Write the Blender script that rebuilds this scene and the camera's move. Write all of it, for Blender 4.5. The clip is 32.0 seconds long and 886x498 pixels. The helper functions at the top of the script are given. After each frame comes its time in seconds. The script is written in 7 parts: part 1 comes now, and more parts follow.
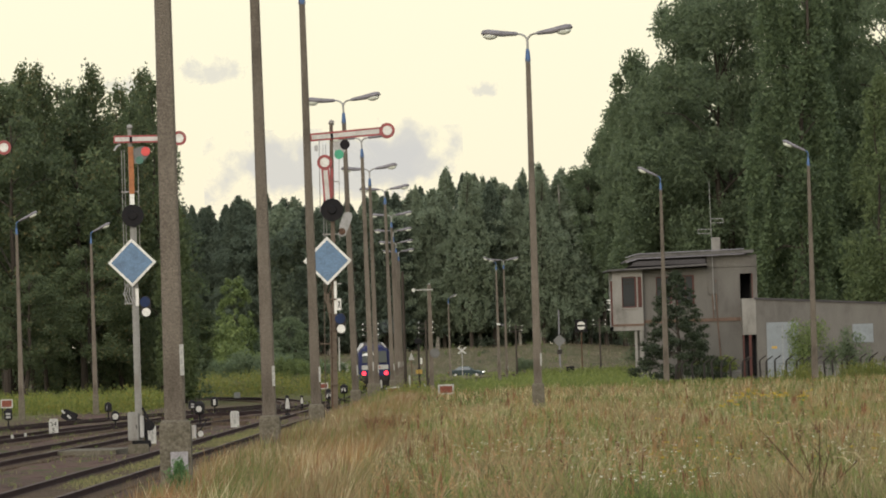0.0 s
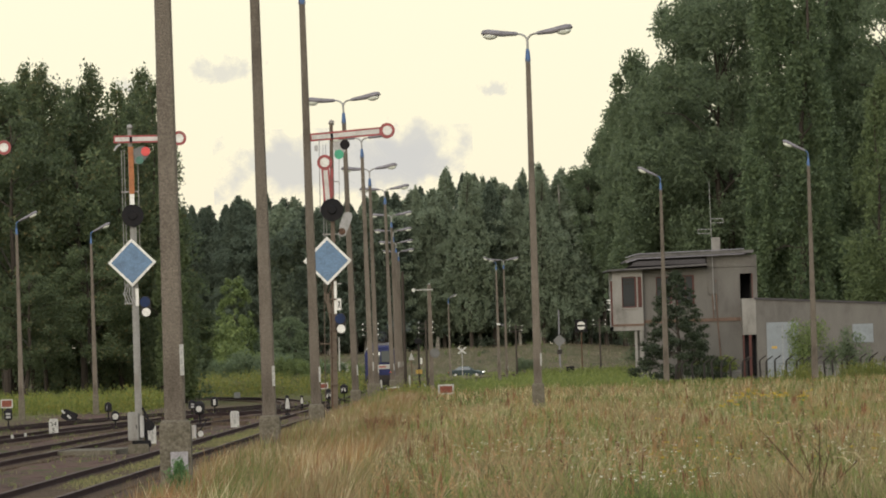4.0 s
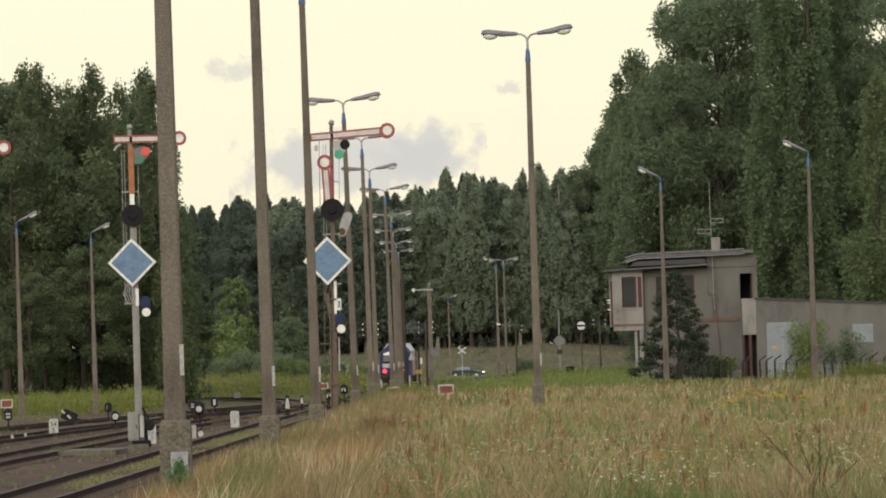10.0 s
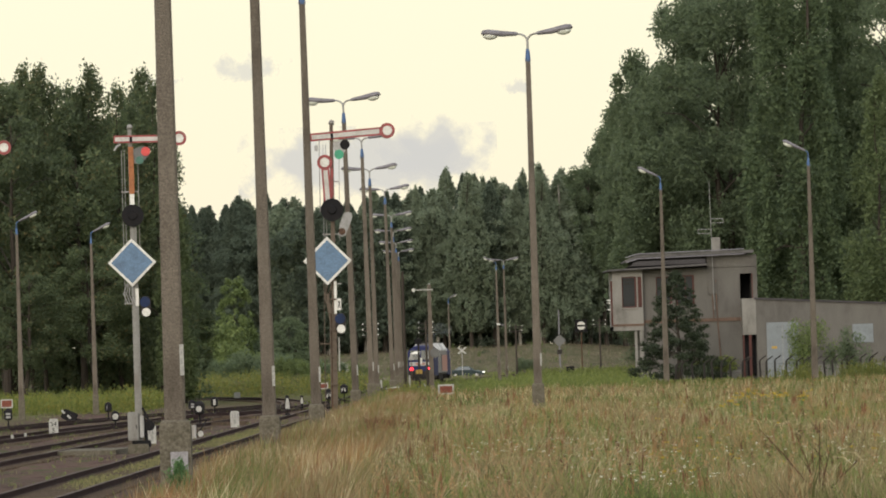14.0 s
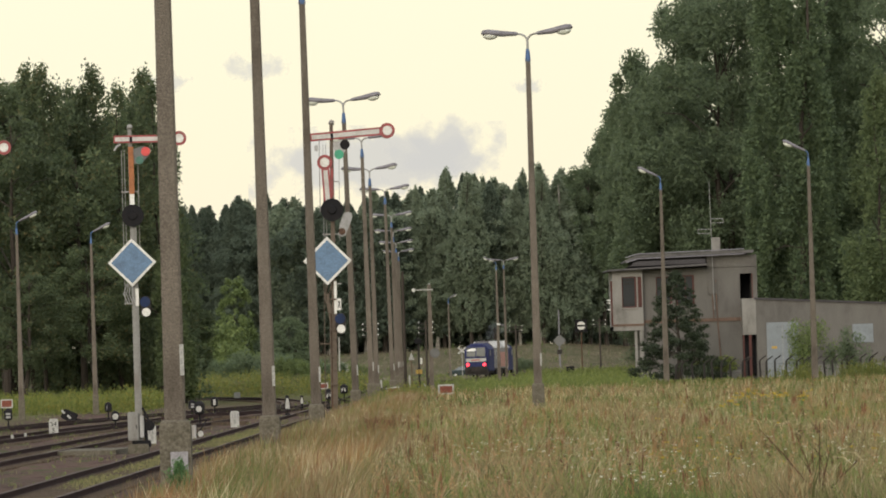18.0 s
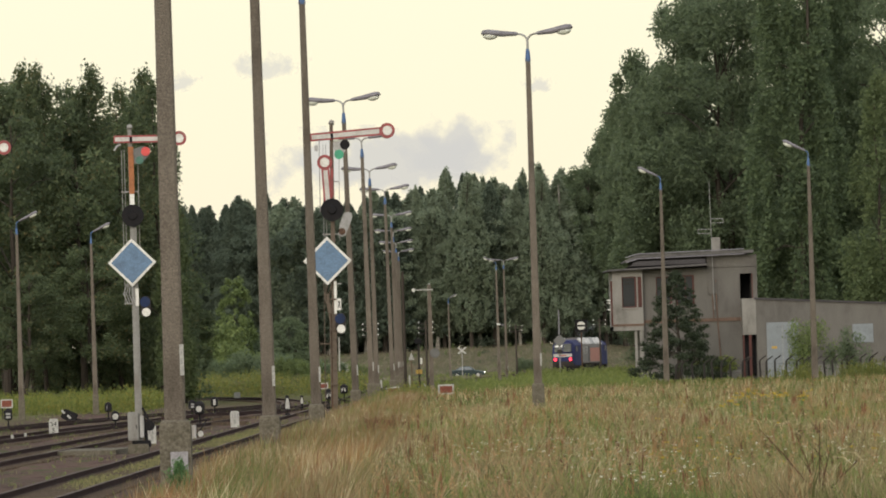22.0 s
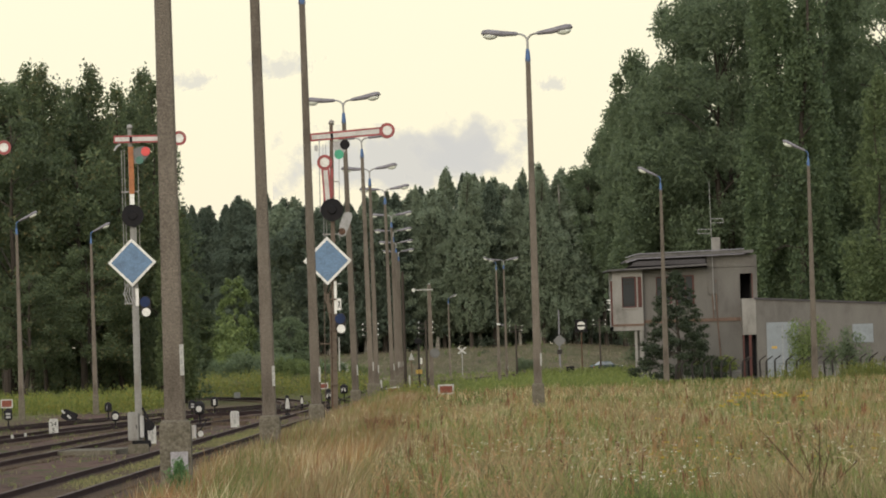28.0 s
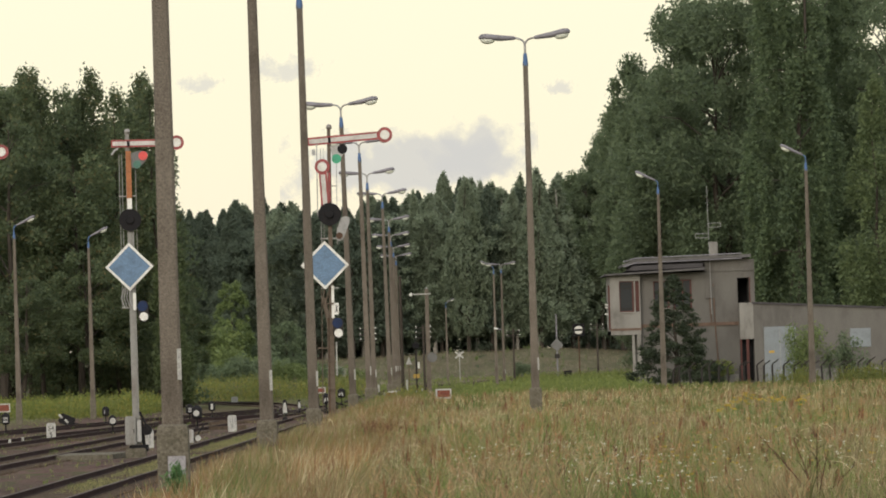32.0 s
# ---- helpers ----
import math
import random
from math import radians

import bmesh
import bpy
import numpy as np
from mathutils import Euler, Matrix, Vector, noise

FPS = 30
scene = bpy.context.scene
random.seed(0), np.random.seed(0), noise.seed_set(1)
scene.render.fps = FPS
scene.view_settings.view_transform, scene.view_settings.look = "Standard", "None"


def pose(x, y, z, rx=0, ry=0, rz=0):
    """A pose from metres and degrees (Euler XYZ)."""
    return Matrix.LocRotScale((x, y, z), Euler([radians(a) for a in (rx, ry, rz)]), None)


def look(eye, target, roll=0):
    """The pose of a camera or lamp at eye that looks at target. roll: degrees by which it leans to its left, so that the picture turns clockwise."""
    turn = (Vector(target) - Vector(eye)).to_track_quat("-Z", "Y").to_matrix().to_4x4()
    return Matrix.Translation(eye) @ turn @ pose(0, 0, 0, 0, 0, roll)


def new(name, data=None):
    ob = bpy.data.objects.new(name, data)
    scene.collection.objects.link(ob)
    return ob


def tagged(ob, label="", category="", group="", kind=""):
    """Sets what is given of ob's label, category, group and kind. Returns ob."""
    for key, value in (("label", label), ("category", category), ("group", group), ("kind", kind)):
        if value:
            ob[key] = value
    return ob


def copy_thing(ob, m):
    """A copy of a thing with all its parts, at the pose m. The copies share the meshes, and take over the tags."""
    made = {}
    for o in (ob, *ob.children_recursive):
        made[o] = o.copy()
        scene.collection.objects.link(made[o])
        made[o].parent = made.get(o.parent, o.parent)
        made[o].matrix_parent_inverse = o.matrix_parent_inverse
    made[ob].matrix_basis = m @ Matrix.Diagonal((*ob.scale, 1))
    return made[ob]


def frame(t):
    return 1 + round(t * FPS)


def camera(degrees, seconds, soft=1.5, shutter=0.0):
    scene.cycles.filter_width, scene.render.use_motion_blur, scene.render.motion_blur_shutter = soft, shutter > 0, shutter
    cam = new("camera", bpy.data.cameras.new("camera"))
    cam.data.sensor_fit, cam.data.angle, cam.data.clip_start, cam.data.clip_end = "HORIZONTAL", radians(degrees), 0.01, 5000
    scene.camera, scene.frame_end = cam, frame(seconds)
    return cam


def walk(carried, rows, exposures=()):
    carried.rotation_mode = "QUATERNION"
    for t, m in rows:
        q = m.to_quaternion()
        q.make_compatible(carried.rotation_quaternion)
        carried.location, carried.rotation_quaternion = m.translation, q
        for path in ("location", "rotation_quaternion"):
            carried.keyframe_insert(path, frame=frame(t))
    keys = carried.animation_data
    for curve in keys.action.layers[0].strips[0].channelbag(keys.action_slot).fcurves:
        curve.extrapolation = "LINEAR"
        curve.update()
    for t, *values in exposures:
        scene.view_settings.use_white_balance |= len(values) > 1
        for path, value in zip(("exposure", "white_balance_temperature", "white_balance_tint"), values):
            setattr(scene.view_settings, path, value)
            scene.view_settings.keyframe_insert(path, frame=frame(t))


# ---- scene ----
EYE = (0.0, 0.0, 1.75)
TILT, LEAN = 1.0508, -1.7756
cam = camera(8.9656, 32.0, soft=1.85)


def aim(turn, lift):
    """The camera's pose, turned to its left and lifted by so many degrees."""
    a, b = radians(turn), radians(TILT + lift)
    way = Vector((-math.sin(a) * math.cos(b), math.cos(a) * math.cos(b), math.sin(b)))
    return look(EYE, Vector(EYE) + way * 100, LEAN)


walk(cam, [(0, aim(0, 0)), (31.4, aim(0, 0)), (31.5, aim(0, 0)), (31.6, aim(-0.003, 0.01)), (31.7, aim(-0.009, 0.023)),
           (31.8, aim(-0.016, 0.034)), (31.9, aim(-0.022, 0.038)), (32.0, aim(-0.027, 0.043))],
     exposures=[(0, 0.0), (32, 0.0)])

# ---- world and sun ----
SUN_LIFT, SUN_ROUND = 19.0, 195.0
world = bpy.data.worlds.new("evening_sky")
scene.world = world
world.use_nodes = True
wn, wl = world.node_tree.nodes, world.node_tree.links
wn.clear()
w_out = wn.new("ShaderNodeOutputWorld")
w_back = wn.new("ShaderNodeBackground")
w_sky = wn.new("ShaderNodeTexSky")
w_sky.sky_type = "NISHITA"
w_sky.sun_disc = False
w_sky.sun_elevation, w_sky.sun_rotation = radians(SUN_LIFT), radians(SUN_ROUND)
w_sky.dust_density, w_sky.air_density = 3.0, 1.5
w_geo = wn.new("ShaderNodeTexCoord")
w_sep = wn.new("ShaderNodeSeparateXYZ")
w_ramp = wn.new("ShaderNodeValToRGB")
w_ramp.color_ramp.elements[0].position, w_ramp.color_ramp.elements[0].color = 0.0, (1.08, 0.93, 0.72, 1)
w_ramp.color_ramp.elements[1].position, w_ramp.color_ramp.elements[1].color = 1.0, (1.25, 1.27, 1.3, 1)
e = w_ramp.color_ramp.elements.new(0.3)
e.color = (1.1, 1.13, 1.12, 1)
e = w_ramp.color_ramp.elements.new(0.035)
e.color = (1.1, 1.02, 0.76, 1)
e = w_ramp.color_ramp.elements.new(0.09)
e.color = (1.12, 1.08, 0.82, 1)
w_mix = wn.new("ShaderNodeMix")
w_mix.data_type = "RGBA"
w_scale = wn.new("ShaderNodeVectorMath")
w_scale.operation = "SCALE"
w_scale.inputs["Scale"].default_value = 0.07
w_mix.inputs["Factor"].default_value = 0.92
wl.new(w_geo.outputs["Generated"], w_sep.inputs[0])
wl.new(w_sep.outputs["Z"], w_ramp.inputs[0])
wl.new(w_sky.outputs[0], w_scale.inputs[0])
wl.new(w_scale.outputs[0], w_mix.inputs["A"])
wl.new(w_ramp.outputs[0], w_mix.inputs["B"])
wl.new(w_mix.outputs["Result"], w_back.inputs["Color"])
w_back.inputs["Strength"].default_value = 1.0
wl.new(w_back.outputs[0], w_out.inputs[0])

sun = new("sun", bpy.data.lights.new("sun", "SUN"))
sun.data.energy, sun.data.angle, sun.data.color = 1.9, radians(30), (1.0, 0.9, 0.76)
sun_a, sun_b = radians(SUN_ROUND), radians(SUN_LIFT)
sun.matrix_world = look((math.sin(sun_a) * math.cos(sun_b) * 50, math.cos(sun_a) * math.cos(sun_b) * 50, math.sin(sun_b) * 50), (0, 0, 0))


# ---- materials ----
def shader(name):
    m = bpy.data.materials.new(name)
    m.use_nodes = True
    nt = m.node_tree
    return m, nt.nodes, nt.links, nt.nodes["Principled BSDF"]


def noise_node(n, l, scale, detail=4.0, rough=0.6, stretch=(1, 1, 1)):
    co = n.new("ShaderNodeTexCoord")
    mp = n.new("ShaderNodeMapping")
    mp.inputs["Scale"].default_value = stretch
    tx = n.new("ShaderNodeTexNoise")
    tx.inputs["Scale"].default_value, tx.inputs["Detail"].default_value, tx.inputs["Roughness"].default_value = scale, detail, rough
    l.new(co.outputs["Object"], mp.inputs[0])
    l.new(mp.outputs[0], tx.inputs["Vector"])
    return tx


def ramp_node(n, l, source, stops):
    r = n.new("ShaderNodeValToRGB")
    els = r.color_ramp.elements
    els[0].position, els[0].color = stops[0][0], (*stops[0][1], 1)
    els[1].position, els[1].color = stops[-1][0], (*stops[-1][1], 1)
    for p, c in stops[1:-1]:
        els.new(p).color = (*c, 1)
    l.new(source, r.inputs[0])
    return r


def worn(name, base, dirt, rough=0.8, metal=0.0, coarse=2.0, fine=40.0, amount=0.5, bump=0.3, streak=1.0, spread=0.0, grain=0.6):
    """Paint, concrete, rust: a base colour with stains at one scale and grain at another."""
    m, n, l, p = shader(name)
    a = noise_node(n, l, coarse, 5, 0.65, (1, 1, 1 / streak))
    b = noise_node(n, l, fine, 3, 0.6)
    mid = [x * (1 - amount * 0.5) + y * amount * 0.5 for x, y in zip(base, dirt)]
    r = ramp_node(n, l, a.outputs["Fac"], [(0.3, dirt), (0.48, mid), (0.62, base)])
    g = n.new("ShaderNodeMix")
    g.data_type, g.blend_type = "RGBA", "MULTIPLY"
    g.inputs["Factor"].default_value = grain
    gr = ramp_node(n, l, b.outputs["Fac"], [(0.3, (0.55, 0.55, 0.55)), (0.7, (1.25, 1.25, 1.25))])
    l.new(r.outputs[0], g.inputs["A"])
    l.new(gr.outputs[0], g.inputs["B"])
    out = g.outputs["Result"]
    if spread:
        info = n.new("ShaderNodeObjectInfo")
        hs = n.new("ShaderNodeHueSaturation")
        mr = n.new("ShaderNodeMapRange")
        mr.inputs["To Min"].default_value, mr.inputs["To Max"].default_value = 1 - spread, 1 + spread
        l.new(info.outputs["Random"], mr.inputs["Value"])
        l.new(mr.outputs[0], hs.inputs["Value"])
        l.new(out, hs.inputs["Color"])
        out = hs.outputs["Color"]
    l.new(out, p.inputs["Base Color"])
    p.inputs["Roughness"].default_value, p.inputs["Metallic"].default_value = rough, metal
    if rough >= 0.7:
        p.inputs["Specular IOR Level"].default_value = 0.12
    if bump:
        bp = n.new("ShaderNodeBump")
        bp.inputs["Strength"].default_value, bp.inputs["Distance"].default_value = bump, 0.02
        l.new(b.outputs["Fac"], bp.inputs["Height"])
        l.new(bp.outputs[0], p.inputs["Normal"])
    return m


def foliage(name, dark, light, through_light=0.35, patch=0.25, warm=None, warm_at=0.8, vary=0.2):
    """Leaves and blades: colour varies leaf by leaf and in broad patches; some light passes through."""
    m, n, l, p = shader(name)
    geo = n.new("ShaderNodeNewGeometry")
    a = noise_node(n, l, patch, 3, 0.5)
    mx = n.new("ShaderNodeMath")
    mx.operation = "MULTIPLY_ADD"
    mx.inputs[1].default_value, mx.inputs[2].default_value = 0.7, -0.06
    ad = n.new("ShaderNodeMath")
    ad.operation = "MULTIPLY_ADD"
    ad.inputs[1].default_value = 0.42
    l.new(a.outputs["Fac"], ad.inputs[0])
    l.new(geo.outputs["Random Per Island"], mx.inputs[0])
    l.new(mx.outputs[0], ad.inputs[2])
    stops = [(0.05, dark), (0.75, light)]
    if warm:
        stops = [(0.05, dark), (warm_at - 0.12, light), (warm_at, warm)]
    r = ramp_node(n, l, ad.outputs[0], stops)
    info = n.new("ShaderNodeObjectInfo")
    hs = n.new("ShaderNodeHueSaturation")
    mr = n.new("ShaderNodeMapRange")
    mr.inputs["To Min"].default_value, mr.inputs["To Max"].default_value = 1 - vary, 1 + vary
    l.new(info.outputs["Random"], mr.inputs["Value"])
    l.new(mr.outputs[0], hs.inputs["Value"])
    l.new(r.outputs[0], hs.inputs["Color"])
    l.new(hs.outputs[0], p.inputs["Base Color"])
    p.inputs["Roughness"].default_value = 0.6
    p.inputs["Specular IOR Level"].default_value = 0.25
    tr = n.new("ShaderNodeBsdfTranslucent")
    l.new(hs.outputs[0], tr.inputs["Color"])
    ms = n.new("ShaderNodeMixShader")
    ms.inputs[0].default_value = through_light
    l.new(p.outputs[0], ms.inputs[1])
    l.new(tr.outputs[0], ms.inputs[2])
    l.new(ms.outputs[0], n["Material Output"].inputs["Surface"])
    return m


def glow(name, colour, strength):
    m, n, l, p = shader(name)
    p.inputs["Base Color"].default_value = (*colour, 1)
    p.inputs["Emission Color"].default_value = (*colour, 1)
    p.inputs["Emission Strength"].default_value = strength
    p.inputs["Roughness"].default_value = 0.3
    return m


def glass(name, colour, rough=0.08):
    m, n, l, p = shader(name)
    p.inputs["Base Color"].default_value = (*colour, 1)
    p.inputs["Roughness"].default_value = rough
    p.inputs["Specular IOR Level"].default_value = 0.25
    return m


CONCRETE = worn("weathered_concrete", (0.165, 0.142, 0.118), (0.095, 0.080, 0.066), 0.95, coarse=3, fine=48, amount=0.6, bump=1.0, streak=3, spread=0.10, grain=0.8)
FOOTING = worn("mossy_concrete", (0.155, 0.138, 0.11), (0.075, 0.07, 0.048), 0.95, coarse=5, fine=34, amount=0.6, bump=1.0, grain=1.0)
STEEL = worn("grey_painted_steel", (0.33, 0.33, 0.33), (0.20, 0.17, 0.14), 0.55, 0.2, coarse=3, fine=30, bump=0.1, streak=4)
BLUE_STEEL = worn("blue_painted_steel", (0.05, 0.115, 0.26), (0.05, 0.07, 0.12), 0.6, 0.0, coarse=6, fine=40, bump=0.1)
LAMP_SHELL = worn("lamp_housing_grey", (0.20, 0.19, 0.215), (0.12, 0.112, 0.125), 0.55, 0.1, coarse=5, fine=30, bump=0.1)
LAMP_GLASS = glass("lamp_bowl", (0.62, 0.64, 0.58), 0.2)
WHITE = worn("white_enamel", (0.66, 0.66, 0.63), (0.42, 0.40, 0.36), 0.45, coarse=5, fine=40, amount=0.4, bump=0.05)
ARM_WHITE = worn("weathered_white_stripe", (0.50, 0.49, 0.47), (0.30, 0.28, 0.26), 0.55, coarse=3, fine=30, amount=0.5, bump=0.05)
RED = worn("red_enamel", (0.27, 0.032, 0.036), (0.13, 0.025, 0.027), 0.45, coarse=5, fine=40, amount=0.4, bump=0.05)
BLACK = worn("black_paint", (0.014, 0.014, 0.016), (0.024, 0.021, 0.021), 0.8, coarse=5, fine=40, bump=0.1)
RUST = worn("rusty_iron", (0.13, 0.075, 0.05), (0.07, 0.05, 0.04), 0.85, 0.2, coarse=5, fine=40, bump=0.4)
RUST_STRIP = worn("faded_orange_strip", (0.36, 0.15, 0.07), (0.20, 0.09, 0.05), 0.7, coarse=3, fine=40, amount=0.5, bump=0.1)
RAIL = worn("rail_rust", (0.050, 0.030, 0.028), (0.026, 0.018, 0.018), 0.95, 0.0, coarse=2, fine=40, bump=0.2)
RAIL_TOP = worn("rail_head", (0.115, 0.095, 0.085), (0.06, 0.047, 0.042), 0.75, 0.0, coarse=2, fine=40, bump=0.1)
SLEEPER = worn("old_sleeper_wood", (0.10, 0.075, 0.055), (0.05, 0.04, 0.03), 0.9, coarse=6, fine=30, bump=0.8)
PLAQUE = worn("blue_plaque", (0.105, 0.185, 0.30), (0.06, 0.10, 0.165), 0.6, coarse=3.5, fine=26, amount=0.5, bump=0.1)
TEAL_LENS = worn("dull_teal_lens", (0.02, 0.12, 0.09), (0.02, 0.07, 0.05), 0.3, coarse=5, fine=40, bump=0.0)
GREEN_LENS = worn("green_lens", (0.02, 0.30, 0.17), (0.02, 0.18, 0.11), 0.3, coarse=5, fine=40, bump=0.0)
RED_LENS = worn("red_lens", (0.60, 0.04, 0.04), (0.40, 0.03, 0.03), 0.3, coarse=5, fine=40, bump=0.0)
BLUE_LENS = worn("dark_blue_disc", (0.022, 0.035, 0.085), (0.02, 0.03, 0.055), 0.75, coarse=5, fine=40, bump=0.0)
PLASTER = worn("aged_plaster", (0.150, 0.142, 0.132), (0.092, 0.085, 0.080), 0.95, coarse=0.8, fine=30, amount=0.6, bump=0.4, streak=2.5)
PLASTER_PALE = worn("pale_plaster", (0.248, 0.238, 0.222), (0.140, 0.132, 0.120), 0.95, coarse=1.2, fine=30, amount=0.5, bump=0.4, streak=2)
ROOFING = worn("grey_roof_sheet", (0.072, 0.067, 0.07), (0.036, 0.034, 0.036), 0.8, coarse=2, fine=20, bump=0.3)
ROOF_EDGE = worn("pale_roof_edge", (0.135, 0.13, 0.13), (0.07, 0.066, 0.066), 0.8, coarse=2, fine=20, bump=0.2)
BAND = worn("brown_band", (0.16, 0.11, 0.085), (0.09, 0.06, 0.05), 0.9, coarse=2, fine=20, bump=0.2)
FRAME_BROWN = worn("red_brown_frame", (0.10, 0.045, 0.04), (0.08, 0.035, 0.03), 0.7, coarse=4, fine=30, bump=0.1)
# near-black paint for the shade behind openings and in the porch
INSIDE_SHADE = worn("interior_shade", (0.02, 0.02, 0.022), (0.012, 0.012, 0.012), 0.95, coarse=2, fine=20, bump=0.0)
GARAGE = worn("pale_blue_sheet_door", (0.190, 0.215, 0.235), (0.140, 0.154, 0.170), 0.6, coarse=2, fine=25, amount=0.4, bump=0.1)
PANE = glass("dark_pane", (0.016, 0.019, 0.022), 0.35)
BARK = worn("bark", (0.060, 0.050, 0.042), (0.034, 0.029, 0.025), 0.95, coarse=4, fine=14, bump=1.0, streak=4)
BIRCH = worn("birch_bark", (0.32, 0.30, 0.27), (0.07, 0.062, 0.053), 0.9, coarse=2.2, fine=12, bump=0.5)
LEAF_DEEP = foliage("leaf_deep", (0.082, 0.110, 0.070), (0.147, 0.190, 0.104), 0.5, vary=0.15)
LEAF_POPLAR = foliage("leaf_poplar", (0.072, 0.104, 0.064), (0.142, 0.190, 0.096), 0.5, vary=0.15)
LEAF_LEFT = foliage("leaf_mixed", (0.070, 0.096, 0.060), (0.130, 0.164, 0.080), 0.5, warm=(0.18, 0.15, 0.072), warm_at=0.88)
LEAF_LIME = foliage("leaf_lime", (0.070, 0.098, 0.046), (0.136, 0.172, 0.078), 0.5, vary=0.1)
# leaves and needles of the far wood: distance haze is put into their paler colours
LEAF_FAR_HAZE = foliage("leaf_far_haze", (0.170, 0.212, 0.152), (0.244, 0.288, 0.198), 0.62, patch=0.12, vary=0.1)
NEEDLE_HAZE = foliage("needle_haze", (0.088, 0.116, 0.090), (0.132, 0.166, 0.120), 0.58, vary=0.1)
CONIFER = foliage("conifer_dark", (0.024, 0.036, 0.022), (0.056, 0.074, 0.040))
LEAF_BUSH = foliage("leaf_bush", (0.068, 0.098, 0.038), (0.148, 0.188, 0.066), patch=0.5)
LEAF_YOUNG = foliage("leaf_young", (0.060, 0.090, 0.036), (0.132, 0.172, 0.062), patch=0.5)
LEAF_WEED = foliage("leaf_weed", (0.084, 0.114, 0.030), (0.195, 0.23, 0.066), patch=0.3)
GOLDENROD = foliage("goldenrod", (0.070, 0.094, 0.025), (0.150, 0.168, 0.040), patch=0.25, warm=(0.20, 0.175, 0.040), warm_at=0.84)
GOLDENROD_PALE = foliage("pale_goldenrod", (0.095, 0.122, 0.036), (0.19, 0.21, 0.056), patch=0.2, warm=(0.26, 0.225, 0.055), warm_at=0.8)
GRASS = foliage("dry_grass", (0.066, 0.054, 0.027), (0.30, 0.255, 0.130), patch=0.8, warm=(0.30, 0.205, 0.115), warm_at=0.76)
GRASS_MID = foliage("olive_grass", (0.060, 0.067, 0.028), (0.242, 0.232, 0.098), patch=1.3)
STRAW = foliage("straw_stalks", (0.26, 0.21, 0.12), (0.60, 0.51, 0.33), patch=0.3)
GRASS_GREEN = foliage("green_grass", (0.046, 0.068, 0.022), (0.186, 0.232, 0.070), patch=1.2)
DOCK = foliage("dock_brown", (0.045, 0.024, 0.016), (0.125, 0.06, 0.036), patch=0.5)
SEED_BROWN = foliage("brown_seedheads", (0.085, 0.042, 0.024), (0.20, 0.105, 0.055), patch=0.5)
HEATH = foliage("dry_slope_grass", (0.070, 0.062, 0.042), (0.17, 0.145, 0.102), patch=0.1)
SLOPE_GREEN = foliage("olive_slope_grass", (0.045, 0.062, 0.024), (0.115, 0.14, 0.05), patch=0.1)
SLOPE_STRAW = foliage("pale_slope_straw", (0.14, 0.12, 0.08), (0.27, 0.235, 0.16), patch=0.1)
PINK_SEED = foliage("pink_panicles", (0.22, 0.115, 0.058), (0.43, 0.26, 0.135), patch=0.5)
RUSSET = foliage("russet_grass", (0.110, 0.064, 0.030), (0.33, 0.205, 0.092), patch=0.4)
WHITE_FLOWER = foliage("white_flowers", (0.5, 0.5, 0.42), (0.75, 0.75, 0.66), patch=0.5)
YELLOW_FLOWER = foliage("yellow_flowers", (0.32, 0.21, 0.03), (0.48, 0.35, 0.05), patch=0.5)
SPRIG = foliage("fresh_green", (0.055, 0.12, 0.045), (0.13, 0.235, 0.095), patch=0.8)
LOCO_BLUE = worn("loco_blue", (0.026, 0.031, 0.092), (0.018, 0.022, 0.055), 0.72, coarse=1.5, fine=20, amount=0.3, bump=0.0)
LOCO_GREY = worn("loco_grey", (0.095, 0.093, 0.105), (0.06, 0.058, 0.064), 0.5, coarse=1.2, fine=20, amount=0.4, bump=0.0)
LOCO_RED = worn("loco_red", (0.31, 0.105, 0.085), (0.24, 0.09, 0.075), 0.5, coarse=1.5, fine=20, amount=0.3, bump=0.0)
LOCO_ROOF_SUNLIT = worn("loco_roof_sunlit", (0.56, 0.55, 0.54), (0.26, 0.25, 0.245), 0.6, coarse=1.2, fine=20, amount=0.4, bump=0.0)
UNDER = worn("underframe", (0.030, 0.028, 0.027), (0.05, 0.04, 0.035), 0.8, coarse=3, fine=20, bump=0.2)
TAIL_LIGHT = glow("tail_light", (1.0, 0.03, 0.05), 3.0)
HEAD_LIGHT = glow("head_light", (1.0, 0.97, 0.9), 3.0)
# windscreen: lifted base grey adds to the sky it reflects
LOCO_GLASS = glass("sky_toned_screen", (0.055, 0.06, 0.054), 0.2)
CAR_PAINT = worn("dark_green_blue_car", (0.075, 0.10, 0.105), (0.055, 0.078, 0.085), 0.14, 0.55, coarse=2, fine=30, amount=0.2, bump=0.0)
TYRE = worn("tyre_rubber", (0.02, 0.02, 0.02), (0.03, 0.028, 0.025), 0.9, coarse=6, fine=40, bump=0.2)
ALLOY = worn("wheel_cover", (0.42, 0.42, 0.43), (0.25, 0.25, 0.25), 0.4, 0.6, coarse=6, fine=40, bump=0.0)
SIGN_RED = worn("faded_red_board", (0.19, 0.065, 0.045), (0.12, 0.045, 0.035), 0.7, coarse=4, fine=30, bump=0.1)
SIGN_YELLOW = worn("yellow_board", (0.42, 0.28, 0.05), (0.40, 0.24, 0.05), 0.6, coarse=4, fine=30, bump=0.1)
DULL_WHITE = worn("dull_white_paint", (0.42, 0.42, 0.40), (0.25, 0.245, 0.23), 0.7, coarse=5, fine=30, bump=0.1)
